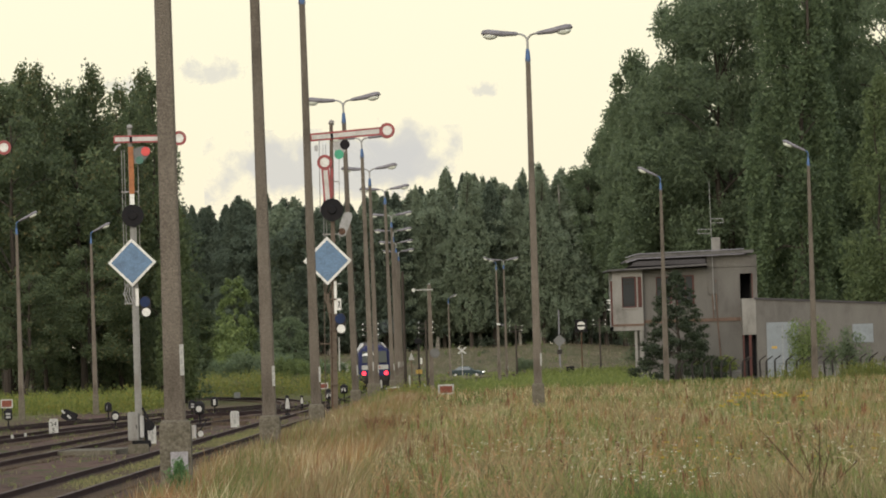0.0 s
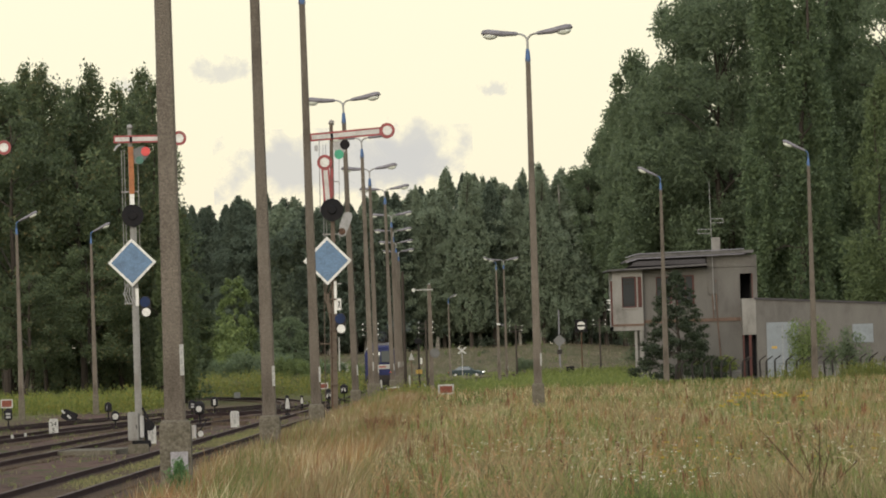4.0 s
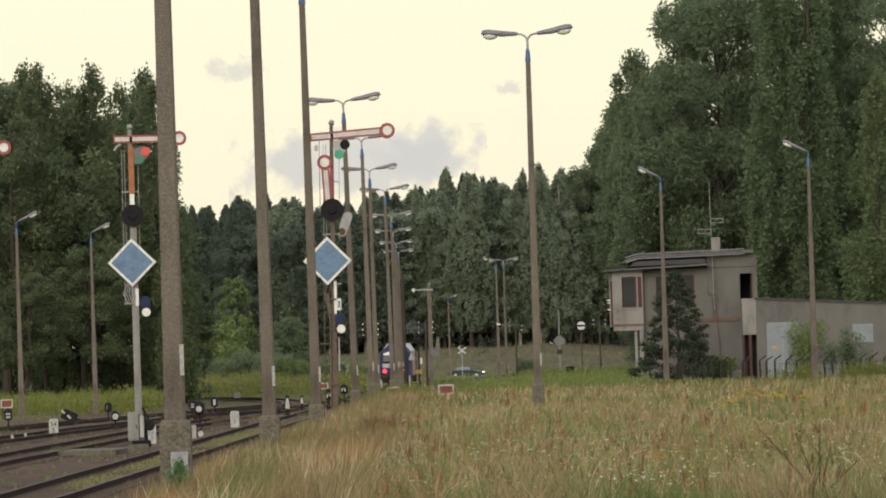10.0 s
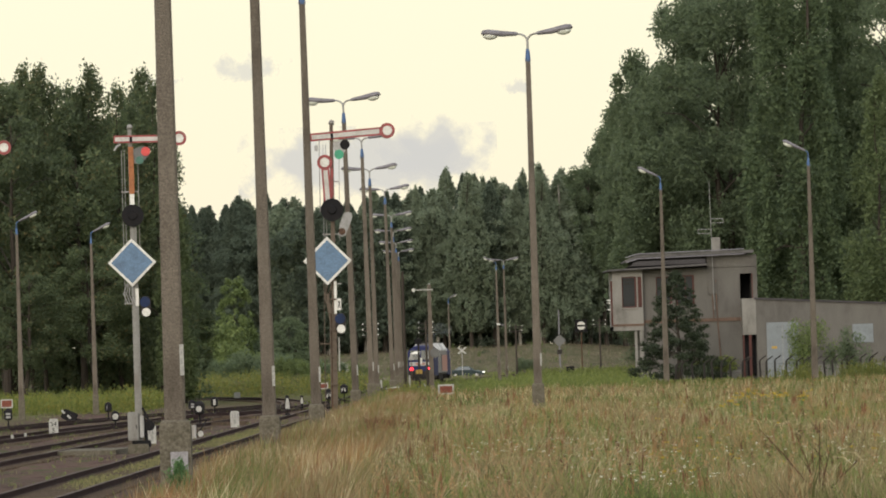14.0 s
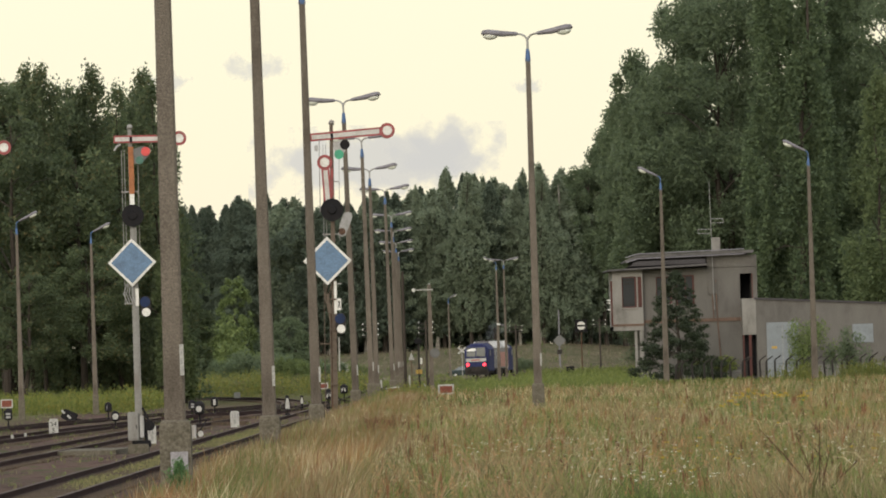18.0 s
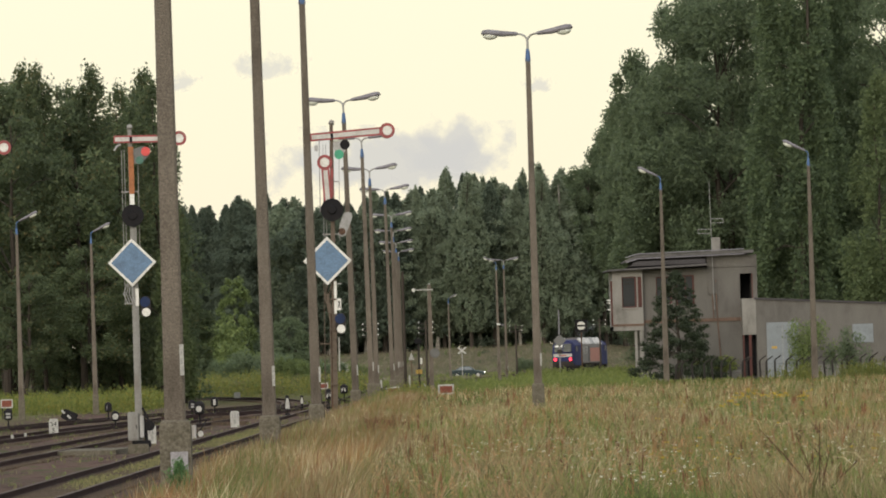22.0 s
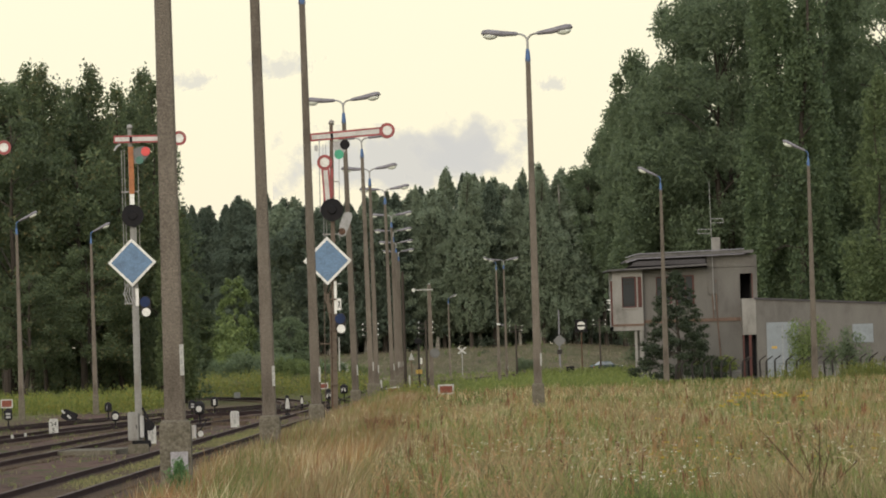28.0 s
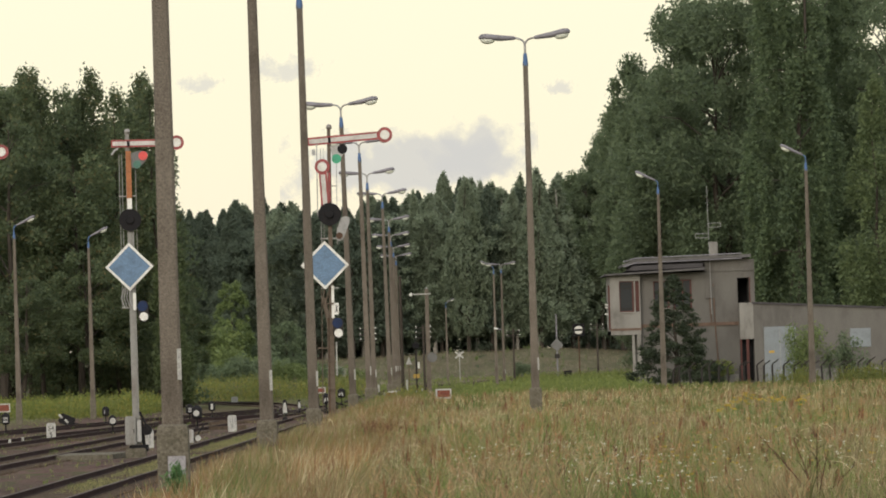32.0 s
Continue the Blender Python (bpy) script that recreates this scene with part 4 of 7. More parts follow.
# ---- trees ----
def leaf_cloud(name, centres, radii, count, size, material, droop=0.0, shell=0.4, rng=None, upright=0.0, stray=0.16, slim=1.0):
    """A crown of many folded leaves gathered round the clump centres."""
    rng = rng or np.random.default_rng(1)
    centres, radii = np.array(centres, float), np.array(radii, float)
    weight = (radii[:, 0] * radii[:, 1] + radii[:, 0] * radii[:, 2])
    pick = rng.choice(len(centres), count, p=weight / weight.sum())
    d = rng.normal(size=(count, 3))
    d /= np.linalg.norm(d, axis=1)[:, None]
    r = shell + (1.06 - shell) * rng.random(count) ** 0.7
    r *= 1 + stray * rng.normal(size=count) * (rng.random(count) < 0.4)
    p = centres[pick] + d * r[:, None] * radii[pick]
    a = rng.normal(size=(count, 3))
    a[:, 2] -= droop
    a[:, 2] += upright * np.sign(rng.random(count) - 0.1)
    a /= np.linalg.norm(a, axis=1)[:, None]
    b = np.cross(a, rng.normal(size=(count, 3)) + d * 0.7)
    b /= np.linalg.norm(b, axis=1)[:, None]
    s = size * (0.55 + 0.9 * rng.random(count))[:, None]
    b = b * slim
    verts = np.stack([p - a * s * 0.5 - b * s * 0.3, p + b * s * 0.42, p + a * s * 0.62], 1).reshape(-1, 3)
    n = count
    me = bpy.data.meshes.new(name)
    me.vertices.add(3 * n)
    me.vertices.foreach_set("co", verts.astype(np.float32).ravel())
    me.loops.add(3 * n)
    me.loops.foreach_set("vertex_index", np.arange(3 * n, dtype=np.int32))
    me.polygons.add(n)
    me.polygons.foreach_set("loop_start", np.arange(0, 3 * n, 3, dtype=np.int32))
    me.polygons.foreach_set("loop_total", np.full(n, 3, dtype=np.int32))
    me.update()
    me.validate()
    me.materials.append(material)
    return me


def limbs(rng, h, r, targets, bm=None, start=0.25):
    """A tapered trunk with a slight bend, and limbs out to the clumps."""
    pts = [(0, 0, -0.4)]
    x = y = 0.0
    for k in range(1, 7):
        x, y = x + rng.normal() * h * 0.008, y + rng.normal() * h * 0.008
        pts.append((x, y, h * k / 6))
    for k, (a, b) in enumerate(zip(pts, pts[1:])):
        bm = rod(a, b, r * (1 - k / 6.6), r * (1 - (k + 1) / 6.6), 8, bm)
    for c in targets:
        z = max(h * start, min(h * 0.93, c[2] - 0.45 * math.hypot(c[0], c[1])))
        u = z / h
        k = min(5, int(u * 6))
        f = u * 6 - k
        a = Vector(pts[k]).lerp(Vector(pts[k + 1]), f)
        mid = a.lerp(Vector(c), 0.5) + Vector((0, 0, 0.15 * (Vector(c) - a).length))
        rr = r * 0.36 * (1 - u * 0.7)
        bm = rod(a, mid, rr, rr * 0.7, 5, bm)
        bm = rod(mid, c, rr * 0.7, rr * 0.25, 5, bm)
    return bm


def tree(kind, name, label, m, seed, h, wide, leaves, size, material, bark, group=""):
    rng = np.random.default_rng(seed)
    centres, radii = [], []
    if kind == "high":
        for k in range(70):
            u = rng.random()
            z = h * (0.42 + 0.54 * u)
            reach = wide * math.sqrt(max(0.05, 1 - ((u - 0.35) / 0.72) ** 2))
            a = rng.random() * 6.283
            q = reach * (0.3 + 0.7 * rng.random() ** 0.5)
            rad = wide * (0.14 + 0.14 * rng.random())
            centres.append((math.cos(a) * q, math.sin(a) * q, z))
            radii.append((rad, rad, rad))
    elif kind == "lofty":
        for k in range(90):
            u = rng.random() ** 0.9
            z = h * (0.30 + 0.66 * u)
            reach = wide * math.sqrt(max(0.05, 1 - ((u - 0.34) / 0.70) ** 2))
            a = rng.random() * 6.283
            q = reach * (0.3 + 0.7 * rng.random() ** 0.5)
            rad = wide * (0.12 + 0.13 * rng.random()) * (1.15 - 0.4 * u)
            centres.append((math.cos(a) * q, math.sin(a) * q, z))
            radii.append((rad, rad, rad))
    elif kind == "broad":
        for k in range(125):
            u = rng.random() ** 0.85
            z = h * (0.10 + 0.86 * u)
            reach = wide * math.sqrt(max(0.05, 1 - ((u - 0.34) / 0.70) ** 2))
            a = rng.random() * 6.283
            q = reach * (0.35 + 0.65 * rng.random() ** 0.5)
            rad = wide * (0.12 + 0.13 * rng.random()) * (1.15 - 0.4 * u)
            centres.append((math.cos(a) * q, math.sin(a) * q, z))
            radii.append((rad * 1.05, rad * 1.05, rad * 1.0))
    elif kind == "poplar":
        for k in range(170):
            u = rng.random()
            z = h * (0.08 + 0.88 * u)
            reach = wide * (0.95 * (1 - u) ** 0.45 * min(1.0, u * 5 + 0.45))
            a = rng.random() * 6.283
            q = reach * (0.25 + 0.75 * rng.random() ** 0.6)
            rad = wide * (0.10 + 0.12 * rng.random()) * (1.1 - 0.45 * u)
            centres.append((math.cos(a) * q, math.sin(a) * q, z))
            radii.append((rad, rad, rad * 2.8))
        centres.append((0, 0, h * 0.94))
        radii.append((wide * 0.14, wide * 0.14, h * 0.06))
    elif kind == "birch":
        for k in range(2400):
            u = rng.random()
            z = h * (0.12 + 0.84 * u)
            reach = wide * (1 - u ** 2.2) ** 0.75 * min(1.0, u * 3 + 0.55)
            a = rng.random() * 6.283
            q = reach * (0.78 + 0.22 * rng.random()) * (0.88 + 0.42 * noise.noise((math.cos(a) * 2.0, math.sin(a) * 2.0, z * 0.32 + seed)) + 0.25 * noise.noise((math.cos(a) * 5.0, math.sin(a) * 5.0, z * 1.1 + seed)))
            rad = 0.36 * (1.1 - 0.25 * u)
            centres.append((math.cos(a) * q + 1.6 * noise.noise((z * 0.13, seed, 0.0)), math.sin(a) * q, z + 1.3 * noise.noise((a, u * 2.0, seed))))
            radii.append((rad, rad, rad * 2.0))
    elif kind == "pine":
        for k in range(2200):
            u = rng.random()
            z = h * (0.14 + 0.83 * u)
            reach = wide * (1 - u ** 2.4) ** 0.8
            a = rng.random() * 6.283
            q = reach * (0.78 + 0.22 * rng.random()) * (0.88 + 0.45 * noise.noise((math.cos(a) * 2.0, math.sin(a) * 2.0, z * 0.6 + seed)) + 0.25 * noise.noise((math.cos(a) * 5.0, math.sin(a) * 5.0, z * 1.3 + seed)))
            rad = 0.36 * (1.1 - 0.25 * u)
            centres.append((math.cos(a) * q + 1.6 * noise.noise((z * 0.13, seed, 0.0)), math.sin(a) * q, z + 1.0 * noise.noise((a, u * 2.0, seed))))
            radii.append((rad, rad, rad * 1.1))
    elif kind == "spruce":
        for k in range(150):
            u = (k + 0.5) / 150
            z = h * (0.05 + 0.92 * u)
            reach = wide * (1 - u) ** 0.64 * rng.uniform(0.55, 1.3)
            a = k * 2.4 + rng.random()
            rad = wide * rng.uniform(0.10, 0.17) * (1.05 - 0.6 * u)
            centres.append((math.cos(a) * reach * 0.72, math.sin(a) * reach * 0.72, z - reach * 0.10))
            radii.append((rad * 1.25, rad * 1.25, rad * 0.6))
    t = thing(name, label, "tree" if kind != "spruce" else "conifer", m, group)
    steps = max(2, len(centres) // 16)
    part("trunk", limbs(rng, h * (0.93 if kind != "broad" else 0.8), h * (0.013 if kind != "poplar" else 0.006) + 0.05, centres[::steps], start=0.1 if kind == "birch" else 0.25), bark, t)
    crown = new("crown", leaf_cloud("crown", centres, radii, leaves, size, material, rng=rng, shell=0.1, stray=0.17, droop=0.5 if kind in ("birch", "spruce") else 0.1, upright=0.5 if kind == "poplar" else 0))
    crown.parent = t
    return t


def shrub(name, label, m, seed, h, wide, leaves, size, material, category="shrub", group=""):
    rng = np.random.default_rng(seed)
    centres = [(rng.normal() * wide * 0.42, rng.normal() * wide * 0.42, h * (0.25 + 0.5 * rng.random())) for k in range(14)]
    radii = [(wide * (0.25 + 0.15 * rng.random()), wide * (0.25 + 0.15 * rng.random()), h * (0.18 + 0.14 * rng.random())) for k in range(14)]
    t = thing(name, label, category, m, group)
    bm = None
    for c in centres[:9]:
        bm = rod((c[0] * 0.15, c[1] * 0.15, -0.1), (c[0] * 0.8, c[1] * 0.8, c[2]), 0.03, 0.01, 5, bm)
    part("stems", bm, BARK, t)
    crown = new("crown", leaf_cloud("crown", centres, radii, leaves, size, material, rng=rng, shell=0.3, upright=0.4))
    crown.parent = t
    return t


def put(ob, x, y, turn, scale=1.0, tall=1.0):
    o = copy_thing(ob, pose(x, y, ground_at(x, y) - 0.1, 0, 0, turn))
    o.scale = (scale, scale, scale * tall)
    return o


SWAY = []
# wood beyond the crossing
FAR = [tree("birch", "forest_tree", "slender birch at the edge of the far wood", pose(-40, 905, 1.7), 11, 24, 3.5, 13000, 0.42, LEAF_FAR_HAZE, BIRCH, "far wood"),
       tree("pine", "forest_tree", "tall dark pine in the far wood", pose(-34, 915, 1.7), 12, 24, 3.4, 13000, 0.40, NEEDLE_HAZE, BARK, "far wood"),
       tree("birch", "forest_tree", "broad birch at the edge of the far wood", pose(-28, 900, 1.7), 13, 24, 4.2, 15000, 0.42, LEAF_FAR_HAZE, BIRCH, "far wood"),
       tree("birch", "forest_tree", "broad leafy tree in the far wood", pose(-22, 925, 1.7), 14, 24, 4.6, 14000, 0.42, LEAF_FAR_HAZE, BARK, "far wood")]
rng = np.random.default_rng(5)
x = -36.0
while x < 31:
    for row, y in enumerate((896, 912)):
        if row == 0 and rng.random() < 0.12:
            continue
        yy = y + rng.uniform(-5, 5) + max(0.0, x - 20) * 2.2
        xx = x + rng.uniform(-1.3, 1.3)
        kind = FAR[int(rng.choice(4, p=[0.34, 0.22, 0.26, 0.18]))] if xx > -12 else FAR[int(rng.choice(4, p=[0.06, 0.76, 0.1, 0.08]))]
        tall = 1.06 + 0.02 * math.sin(xx * 0.4 + 1.0) + rng.uniform(-0.055, 0.05) + 0.13 * step(-16, 2, xx) + 0.08 * step(14, 40, xx)
        broad = rng.uniform(0.8, 1.45)
        put(kind, xx, yy, rng.uniform(0, 360), broad, tall * rng.uniform(0.94, 1.03) * (0.95 if row == 0 else 1.0) / broad)
    x += rng.uniform(1.6, 2.2)
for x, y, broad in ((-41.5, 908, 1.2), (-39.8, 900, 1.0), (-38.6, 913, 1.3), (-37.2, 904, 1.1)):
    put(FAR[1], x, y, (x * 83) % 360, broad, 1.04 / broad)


def undergrowth():
    """The thicket under and behind the first trunks of the woods."""
    r = np.random.default_rng(77)
    for n, x0, x1, y, low, high, big, leaves, size, mat, label in (
            (420, -44, 46, 940, 0.0, 21, 3.2, 70000, 0.85, LEAF_FAR_HAZE, "dark thicket between the trunks of the far wood"),
            (1000, -12, 34, 902, 2.0, 22.5, 1.2, 90000, 0.38, LEAF_FAR_HAZE, "leafy twigs that close the gaps of the far wood"),
            (1000, -36, -10, 900, 1.0, 20.8, 1.2, 80000, 0.36, NEEDLE_HAZE, "dark needled twigs between the far pines"),
            (460, -44, 46, 906, 0.0, 3.0, 1.4, 40000, 0.40, NEEDLE_HAZE, "low brush at the edge of the far wood"),
            (420, -50, 60, 972, 0.0, 23, 3.6, 30000, 1.5, LEAF_FAR_HAZE, "deep dark wood behind the first rows of trees"),
            (260, -46, -19.5, 436, 0.0, 13, 2.0, 44000, 0.36, LEAF_LEFT, "dark thicket between the trunks beyond the tracks"),
            (150, 15, 42, 425, 0.3, 20, 3.0, 26000, 0.45, LEAF_DEEP, "dark thicket behind the big trees")):
        xs = r.uniform(x0, x1, n)
        ys = y + r.uniform(-12, 14, n) * (1.0 if y > 600 else 0.4) + (np.maximum(0.0, xs - 20) * 2.2 if y > 600 else 0)
        zs = heights_rough(xs, ys) + r.uniform(low, high, n)
        rs = np.stack([r.uniform(0.6, 1.2, n) * big, r.uniform(0.5, 1.0, n) * big, r.uniform(0.5, 1.0, n) * big], 1)
        tagged(new("undergrowth", leaf_cloud("undergrowth", np.stack([xs, ys, zs], 1), rs, leaves, size, mat, rng=r, shell=0.1)), label, "undergrowth", kind="stuff")


def heights_rough(xs, ys):
    return np.array([ground_at(float(a), float(b)) for a, b in zip(xs, ys)])


undergrowth()

# trees beyond the tracks
LEFT = [tree("poplar", "poplar_tree", "tall poplar swaying beyond the tracks", pose(-28.6, 405, -1.2), 21, 24.8, 4.0, 24000, 0.23, LEAF_LEFT, BARK, "trees beyond the tracks"),
        tree("lofty", "leafy_tree", "broad leafy tree with a bare lower trunk beyond the tracks", pose(-31.0, 398, -1.2), 22, 21.5, 4.8, 16000, 0.275, LEAF_LEFT, BARK, "trees beyond the tracks"),
        tree("poplar", "poplar_tree", "slim poplar at the end of the row of trees", pose(-20.3, 402, -1.2), 23, 23.4, 3.1, 20000, 0.23, LEAF_LEFT, BARK, "trees beyond the tracks")]
SWAY += [LEFT[0], LEFT[2]]
SWAY.append(tree("poplar", "poplar_tree", "yellow-green poplar at the end of the row of trees", pose(-18.9, 396, -1.2), 24, 15.0, 1.8, 15000, 0.2, LEAF_LIME, BARK, "trees beyond the tracks"))
for kind, x, y, s, tall in ((1, -33, 428, 1.0, 1.1), (0, -33.4, 412, 1.0, 1.04), (1, -25.8, 402, 0.9, 1.0), (2, -33.6, 416, 1.0, 1.04), (0, -25.6, 415, 1.0, 1.03), (2, -23.3, 408, 1.0, 1.02), (1, -22.4, 424, 0.8, 0.98),
                            (1, -28, 425, 1.0, 1.04), (1, -19.9, 430, 0.5, 0.8), (2, -20.4, 415, 0.8, 0.9), (1, -24.5, 396, 0.7, 0.8), 
                            (1, -29.2, 390, 0.7, 0.66), (1, -26.0, 430, 0.9, 1.16), (0, -22.8, 436, 1.0, 1.06), (1, -30.2, 420, 0.8, 1.1), (1, -23.4, 418, 0.75, 1.08), (1, -20.8, 420, 0.5, 0.98), (1, -21.0, 406, 0.5, 0.6), (1, -20.4, 426, 0.45, 1.0), (1, -31.6, 414, 0.85, 1.31), (1, -23.9, 418, 0.7, 1.48), (1, -28.5, 420, 0.7, 1.48), (1, -26.3, 424, 0.7, 1.42), (1, -31.4, 418, 0.95, 1.24), (1, -29.3, 423, 0.95, 1.25), (1, -27.0, 416, 0.95, 1.16), (1, -24.9, 421, 0.95, 1.2), (1, -22.7, 419, 0.8, 1.38), (0, -29.9, 410, 0.9, 1.14), (1, -31.8, 409, 0.95, 1.22)):
    o = put(LEFT[kind], x, y, (x * 37) % 360, s, tall)
    if kind != 1:
        SWAY.append(o)

# trees behind the signal box
RIGHT = [tree("broad", "leafy_tree", "huge dense leafy tree behind the signal box", pose(18.2, 372, 0), 31, 25.5, 6.4, 33000, 0.25, LEAF_DEEP, BARK, "trees behind the signal box"),
         tree("poplar", "poplar_tree", "massive columnar poplar beside the signal box", pose(21.6, 345, 0), 32, 32, 3.7, 56000, 0.225, LEAF_POPLAR, BARK, "trees behind the signal box"),
         tree("broad", "leafy_tree", "dense dark tree behind the signal box", pose(25.0, 392, 0), 33, 28.5, 6.2, 32000, 0.25, LEAF_DEEP, BARK, "trees behind the signal box")]
RIGHT.append(tree("high", "leafy_tree", "leafy tree with a bare lower trunk", pose(30.2, 912, ground_at(30.2, 912)), 34, 16.5, 3.4, 22000, 0.21, LEAF_DEEP, BARK, "trees behind the signal box"))
RIGHT[3].scale = (2.2, 2.2, 2.2)
for kind, x, y, s, tall in ((3, 17.2, 384, 1.1, 1.18), (3, 15.5, 388, 0.95, 1.34), (3, 20.8, 900, 1.4, 1.1), (3, 23.0, 904, 1.5, 1.16), (3, 25.8, 905, 1.5, 1.2), (3, 30.2, 908, 1.8, 1.36), (3, 14.8, 396, 1.1, 1.26), (3, 17.4, 390, 1.2, 1.34), (3, 27.8, 915, 1.55, 1.38), (3, 30.8, 906, 1.7, 1.05), (0, 31.0, 362, 1.0, 1.35), (2, 24.6, 372, 0.9, 1.25), (2, 29.0, 352, 0.8, 1.1), (3, 14.4, 402, 1.0, 1.06), (0, 19.0, 376, 0.9, 1.12), (2, 17.0, 380, 0.6, 0.8), (2, 28.5, 375, 1.0, 1.08), (1, 28.6, 332, 0.9, 0.60), (3, 15.4, 391, 0.85, 1.25), (1, 25.2, 352, 0.8, 1.0), 
                            (3, 14.6, 376, 1.0, 1.0), (0, 17.5, 362, 0.42, 0.46), (0, 26.8, 342, 0.4, 0.4), (2, 15.2, 384, 0.55, 0.62), (0, 20.5, 366, 0.5, 0.5), (1, 30.8, 326, 0.8, 0.62), (2, 32.0, 402, 0.9, 1.2)):
    o = put(RIGHT[kind], x, y, (x * 53) % 360, s, tall)
    if kind == 1:
        SWAY.append(o)
SWAY.append(RIGHT[1])
SWAY.append(tree("poplar", "poplar_tree", "lighter yellow-green poplar beyond the low wing", pose(25.5, 325, -0.2), 35, 17.5, 3.0, 19000, 0.2, LEAF_LIME, BARK, "trees behind the signal box"))
tree("spruce", "conifer_tree", "dark dense conifer in front of the signal box", pose(12.12, 296, -0.05), 41, 5.9, 2.75, 26000, 0.10, CONIFER, BARK)
shrub("shrub", "light green willow shrub at the low wing", pose(18.9, 297, -0.05), 42, 3.2, 1.5, 3200, 0.12, LEAF_BUSH)
shrub("shrub", "green shrub at the low wing", pose(21.1, 296.5, -0.05), 43, 2.6, 1.1, 2400, 0.12, LEAF_DEEP)
shrub("shrub", "bright shrub by the porch", pose(14.4, 301.5, -0.05), 44, 1.3, 1.3, 2000, 0.11, LEAF_WEED)
BUSH = [shrub("bush", "bright green bush at the wood's edge", pose(-21.6, 570, -1.6), 45, 5.2, 2.6, 6000, 0.22, LEAF_BUSH, "bush", "bushes before the wood"),
        shrub("bush", "dark green bush at the wood's edge", pose(-17.8, 572, -1.6), 46, 4.2, 2.4, 5000, 0.22, LEAF_DEEP, "bush", "bushes before the wood")]
for k, x, y, s in ((1, -21.4, 562, 0.95), (1, -19.4, 561, 1.05), (1, -23.2, 563, 0.9), (1, -17.4, 563, 0.8), (1, -12.6, 566, 0.75), (0, -14.2, 556, 0.62), (0, -22.6, 578, 1.5), (0, -24.6, 582, 1.25), (1, -20.0, 584, 1.45), (1, -18.6, 590, 1.2), (1, -16.4, 592, 1.05), (0, -15.6, 575, 0.7), (1, -14.4, 596, 0.85), (0, -13.0, 580, 0.6), (1, -26.4, 580, 1.6), (1, -23.4, 590, 1.7), (1, -12.0, 610, 0.7), (0, -9.6, 590, 0.55),
                   (1, 10.9, 790, 0.62), (0, -19.0, 568, 0.8), (1, -21.0, 440, 0.6), (0, -20.0, 425, 0.5), (0, -15.6, 551, 0.7), (0, -14.6, 553, 0.5)):
    put(BUSH[k], x, y, (x * 71) % 360, s)


for x, y, h, w, seed in ((-21.6, 582, 12.0, 2.1, 47), (-16.3, 586, 7.8, 2.4, 48), (-25.2, 588, 8.6, 2.6, 49)):
    tree("broad", "young_tree", "young yellow-green tree before the dark wood", pose(x, y, ground_at(x, y)), seed, h, w, 9000, 0.22, LEAF_YOUNG if seed != 48 else LEAF_DEEP, BARK, "young trees before the wood")


# ---- grass and weeds ----
def blades(name, roots, heights, widths, lean, material, label, seed, category="grass", bend=0.5):
    """Many bent blades, each of two tapering faces."""
    rng = np.random.default_rng(seed)
    n = len(roots)
    a = rng.random(n) * 6.283
    side = np.stack([np.cos(a), np.sin(a) * 0.4, np.zeros(n)], 1) * (widths / 2)[:, None]
    b = np.where(rng.random(n) < 0.6, rng.normal(size=n) * 0.8 + 0.3, rng.random(n) * 6.283)
    tip = np.stack([np.cos(b) * lean * heights, np.sin(b) * lean * heights, heights * (1 - 0.3 * lean)], 1)
    mid = tip * np.array([0.5 - 0.3 * bend, 0.5 - 0.3 * bend, 0.56])
    v = np.stack([roots - side, roots + side, roots + mid + side * 0.75, roots + mid - side * 0.75, roots + tip], 1).reshape(-1, 3)
    me = bpy.data.meshes.new(name)
    me.vertices.add(5 * n)
    me.vertices.foreach_set("co", v.astype(np.float32).ravel())
    base = np.arange(n, dtype=np.int32)[:, None] * 5
    loops = (base + np.array([0, 1, 2, 3, 3, 2, 4], dtype=np.int32)).ravel()
    me.loops.add(7 * n)
    me.loops.foreach_set("vertex_index", loops)
    me.polygons.add(2 * n)
    st = (np.arange(n, dtype=np.int32)[:, None] * 7 + np.array([0, 4], dtype=np.int32)).ravel()
    me.polygons.foreach_set("loop_start", st)
    me.polygons.foreach_set("loop_total", np.tile(np.array([4, 3], dtype=np.int32), n))
    me.update()
    me.validate()
    me.materials.append(material)
    return tagged(new(name, me), label, category, kind="stuff")


GX, GY = np.arange(-60, 60.01, 0.5), np.arange(40, 1000.1, 2.0)
GZ = np.array([[ground_at(float(gx), float(gy)) for gx in GX] for gy in GY])


def heights_at(x, y):
    i = np.clip((x - GX[0]) / 0.5, 0, len(GX) - 1.001)
    j = np.clip((y - GY[0]) / 2.0, 0, len(GY) - 1.001)
    i0, j0 = i.astype(int), j.astype(int)
    u, v = i - i0, j - j0
    return (GZ[j0, i0] * (1 - u) + GZ[j0, i0 + 1] * u) * (1 - v) + (GZ[j0 + 1, i0] * (1 - u) + GZ[j0 + 1, i0 + 1] * u) * v


def scatter(count, y0, y1, left, right, seed, power=1.0):
    """Spots on the ground between two lines (x as a function of y)."""
    r = np.random.default_rng(seed)
    y = y0 + (y1 - y0) * r.random(count) ** power
    x0, x1 = left(y), right(y)
    x = x0 + (x1 - x0) * r.random(count)
    return np.stack([x, y, heights_at(x, y)], 1), r


def field_left(y):
    return -2.52 + 0.25 * np.clip((y - 60) / 200, 0, 1)


def field_right(y):
    return y * 0.083 + 1.0


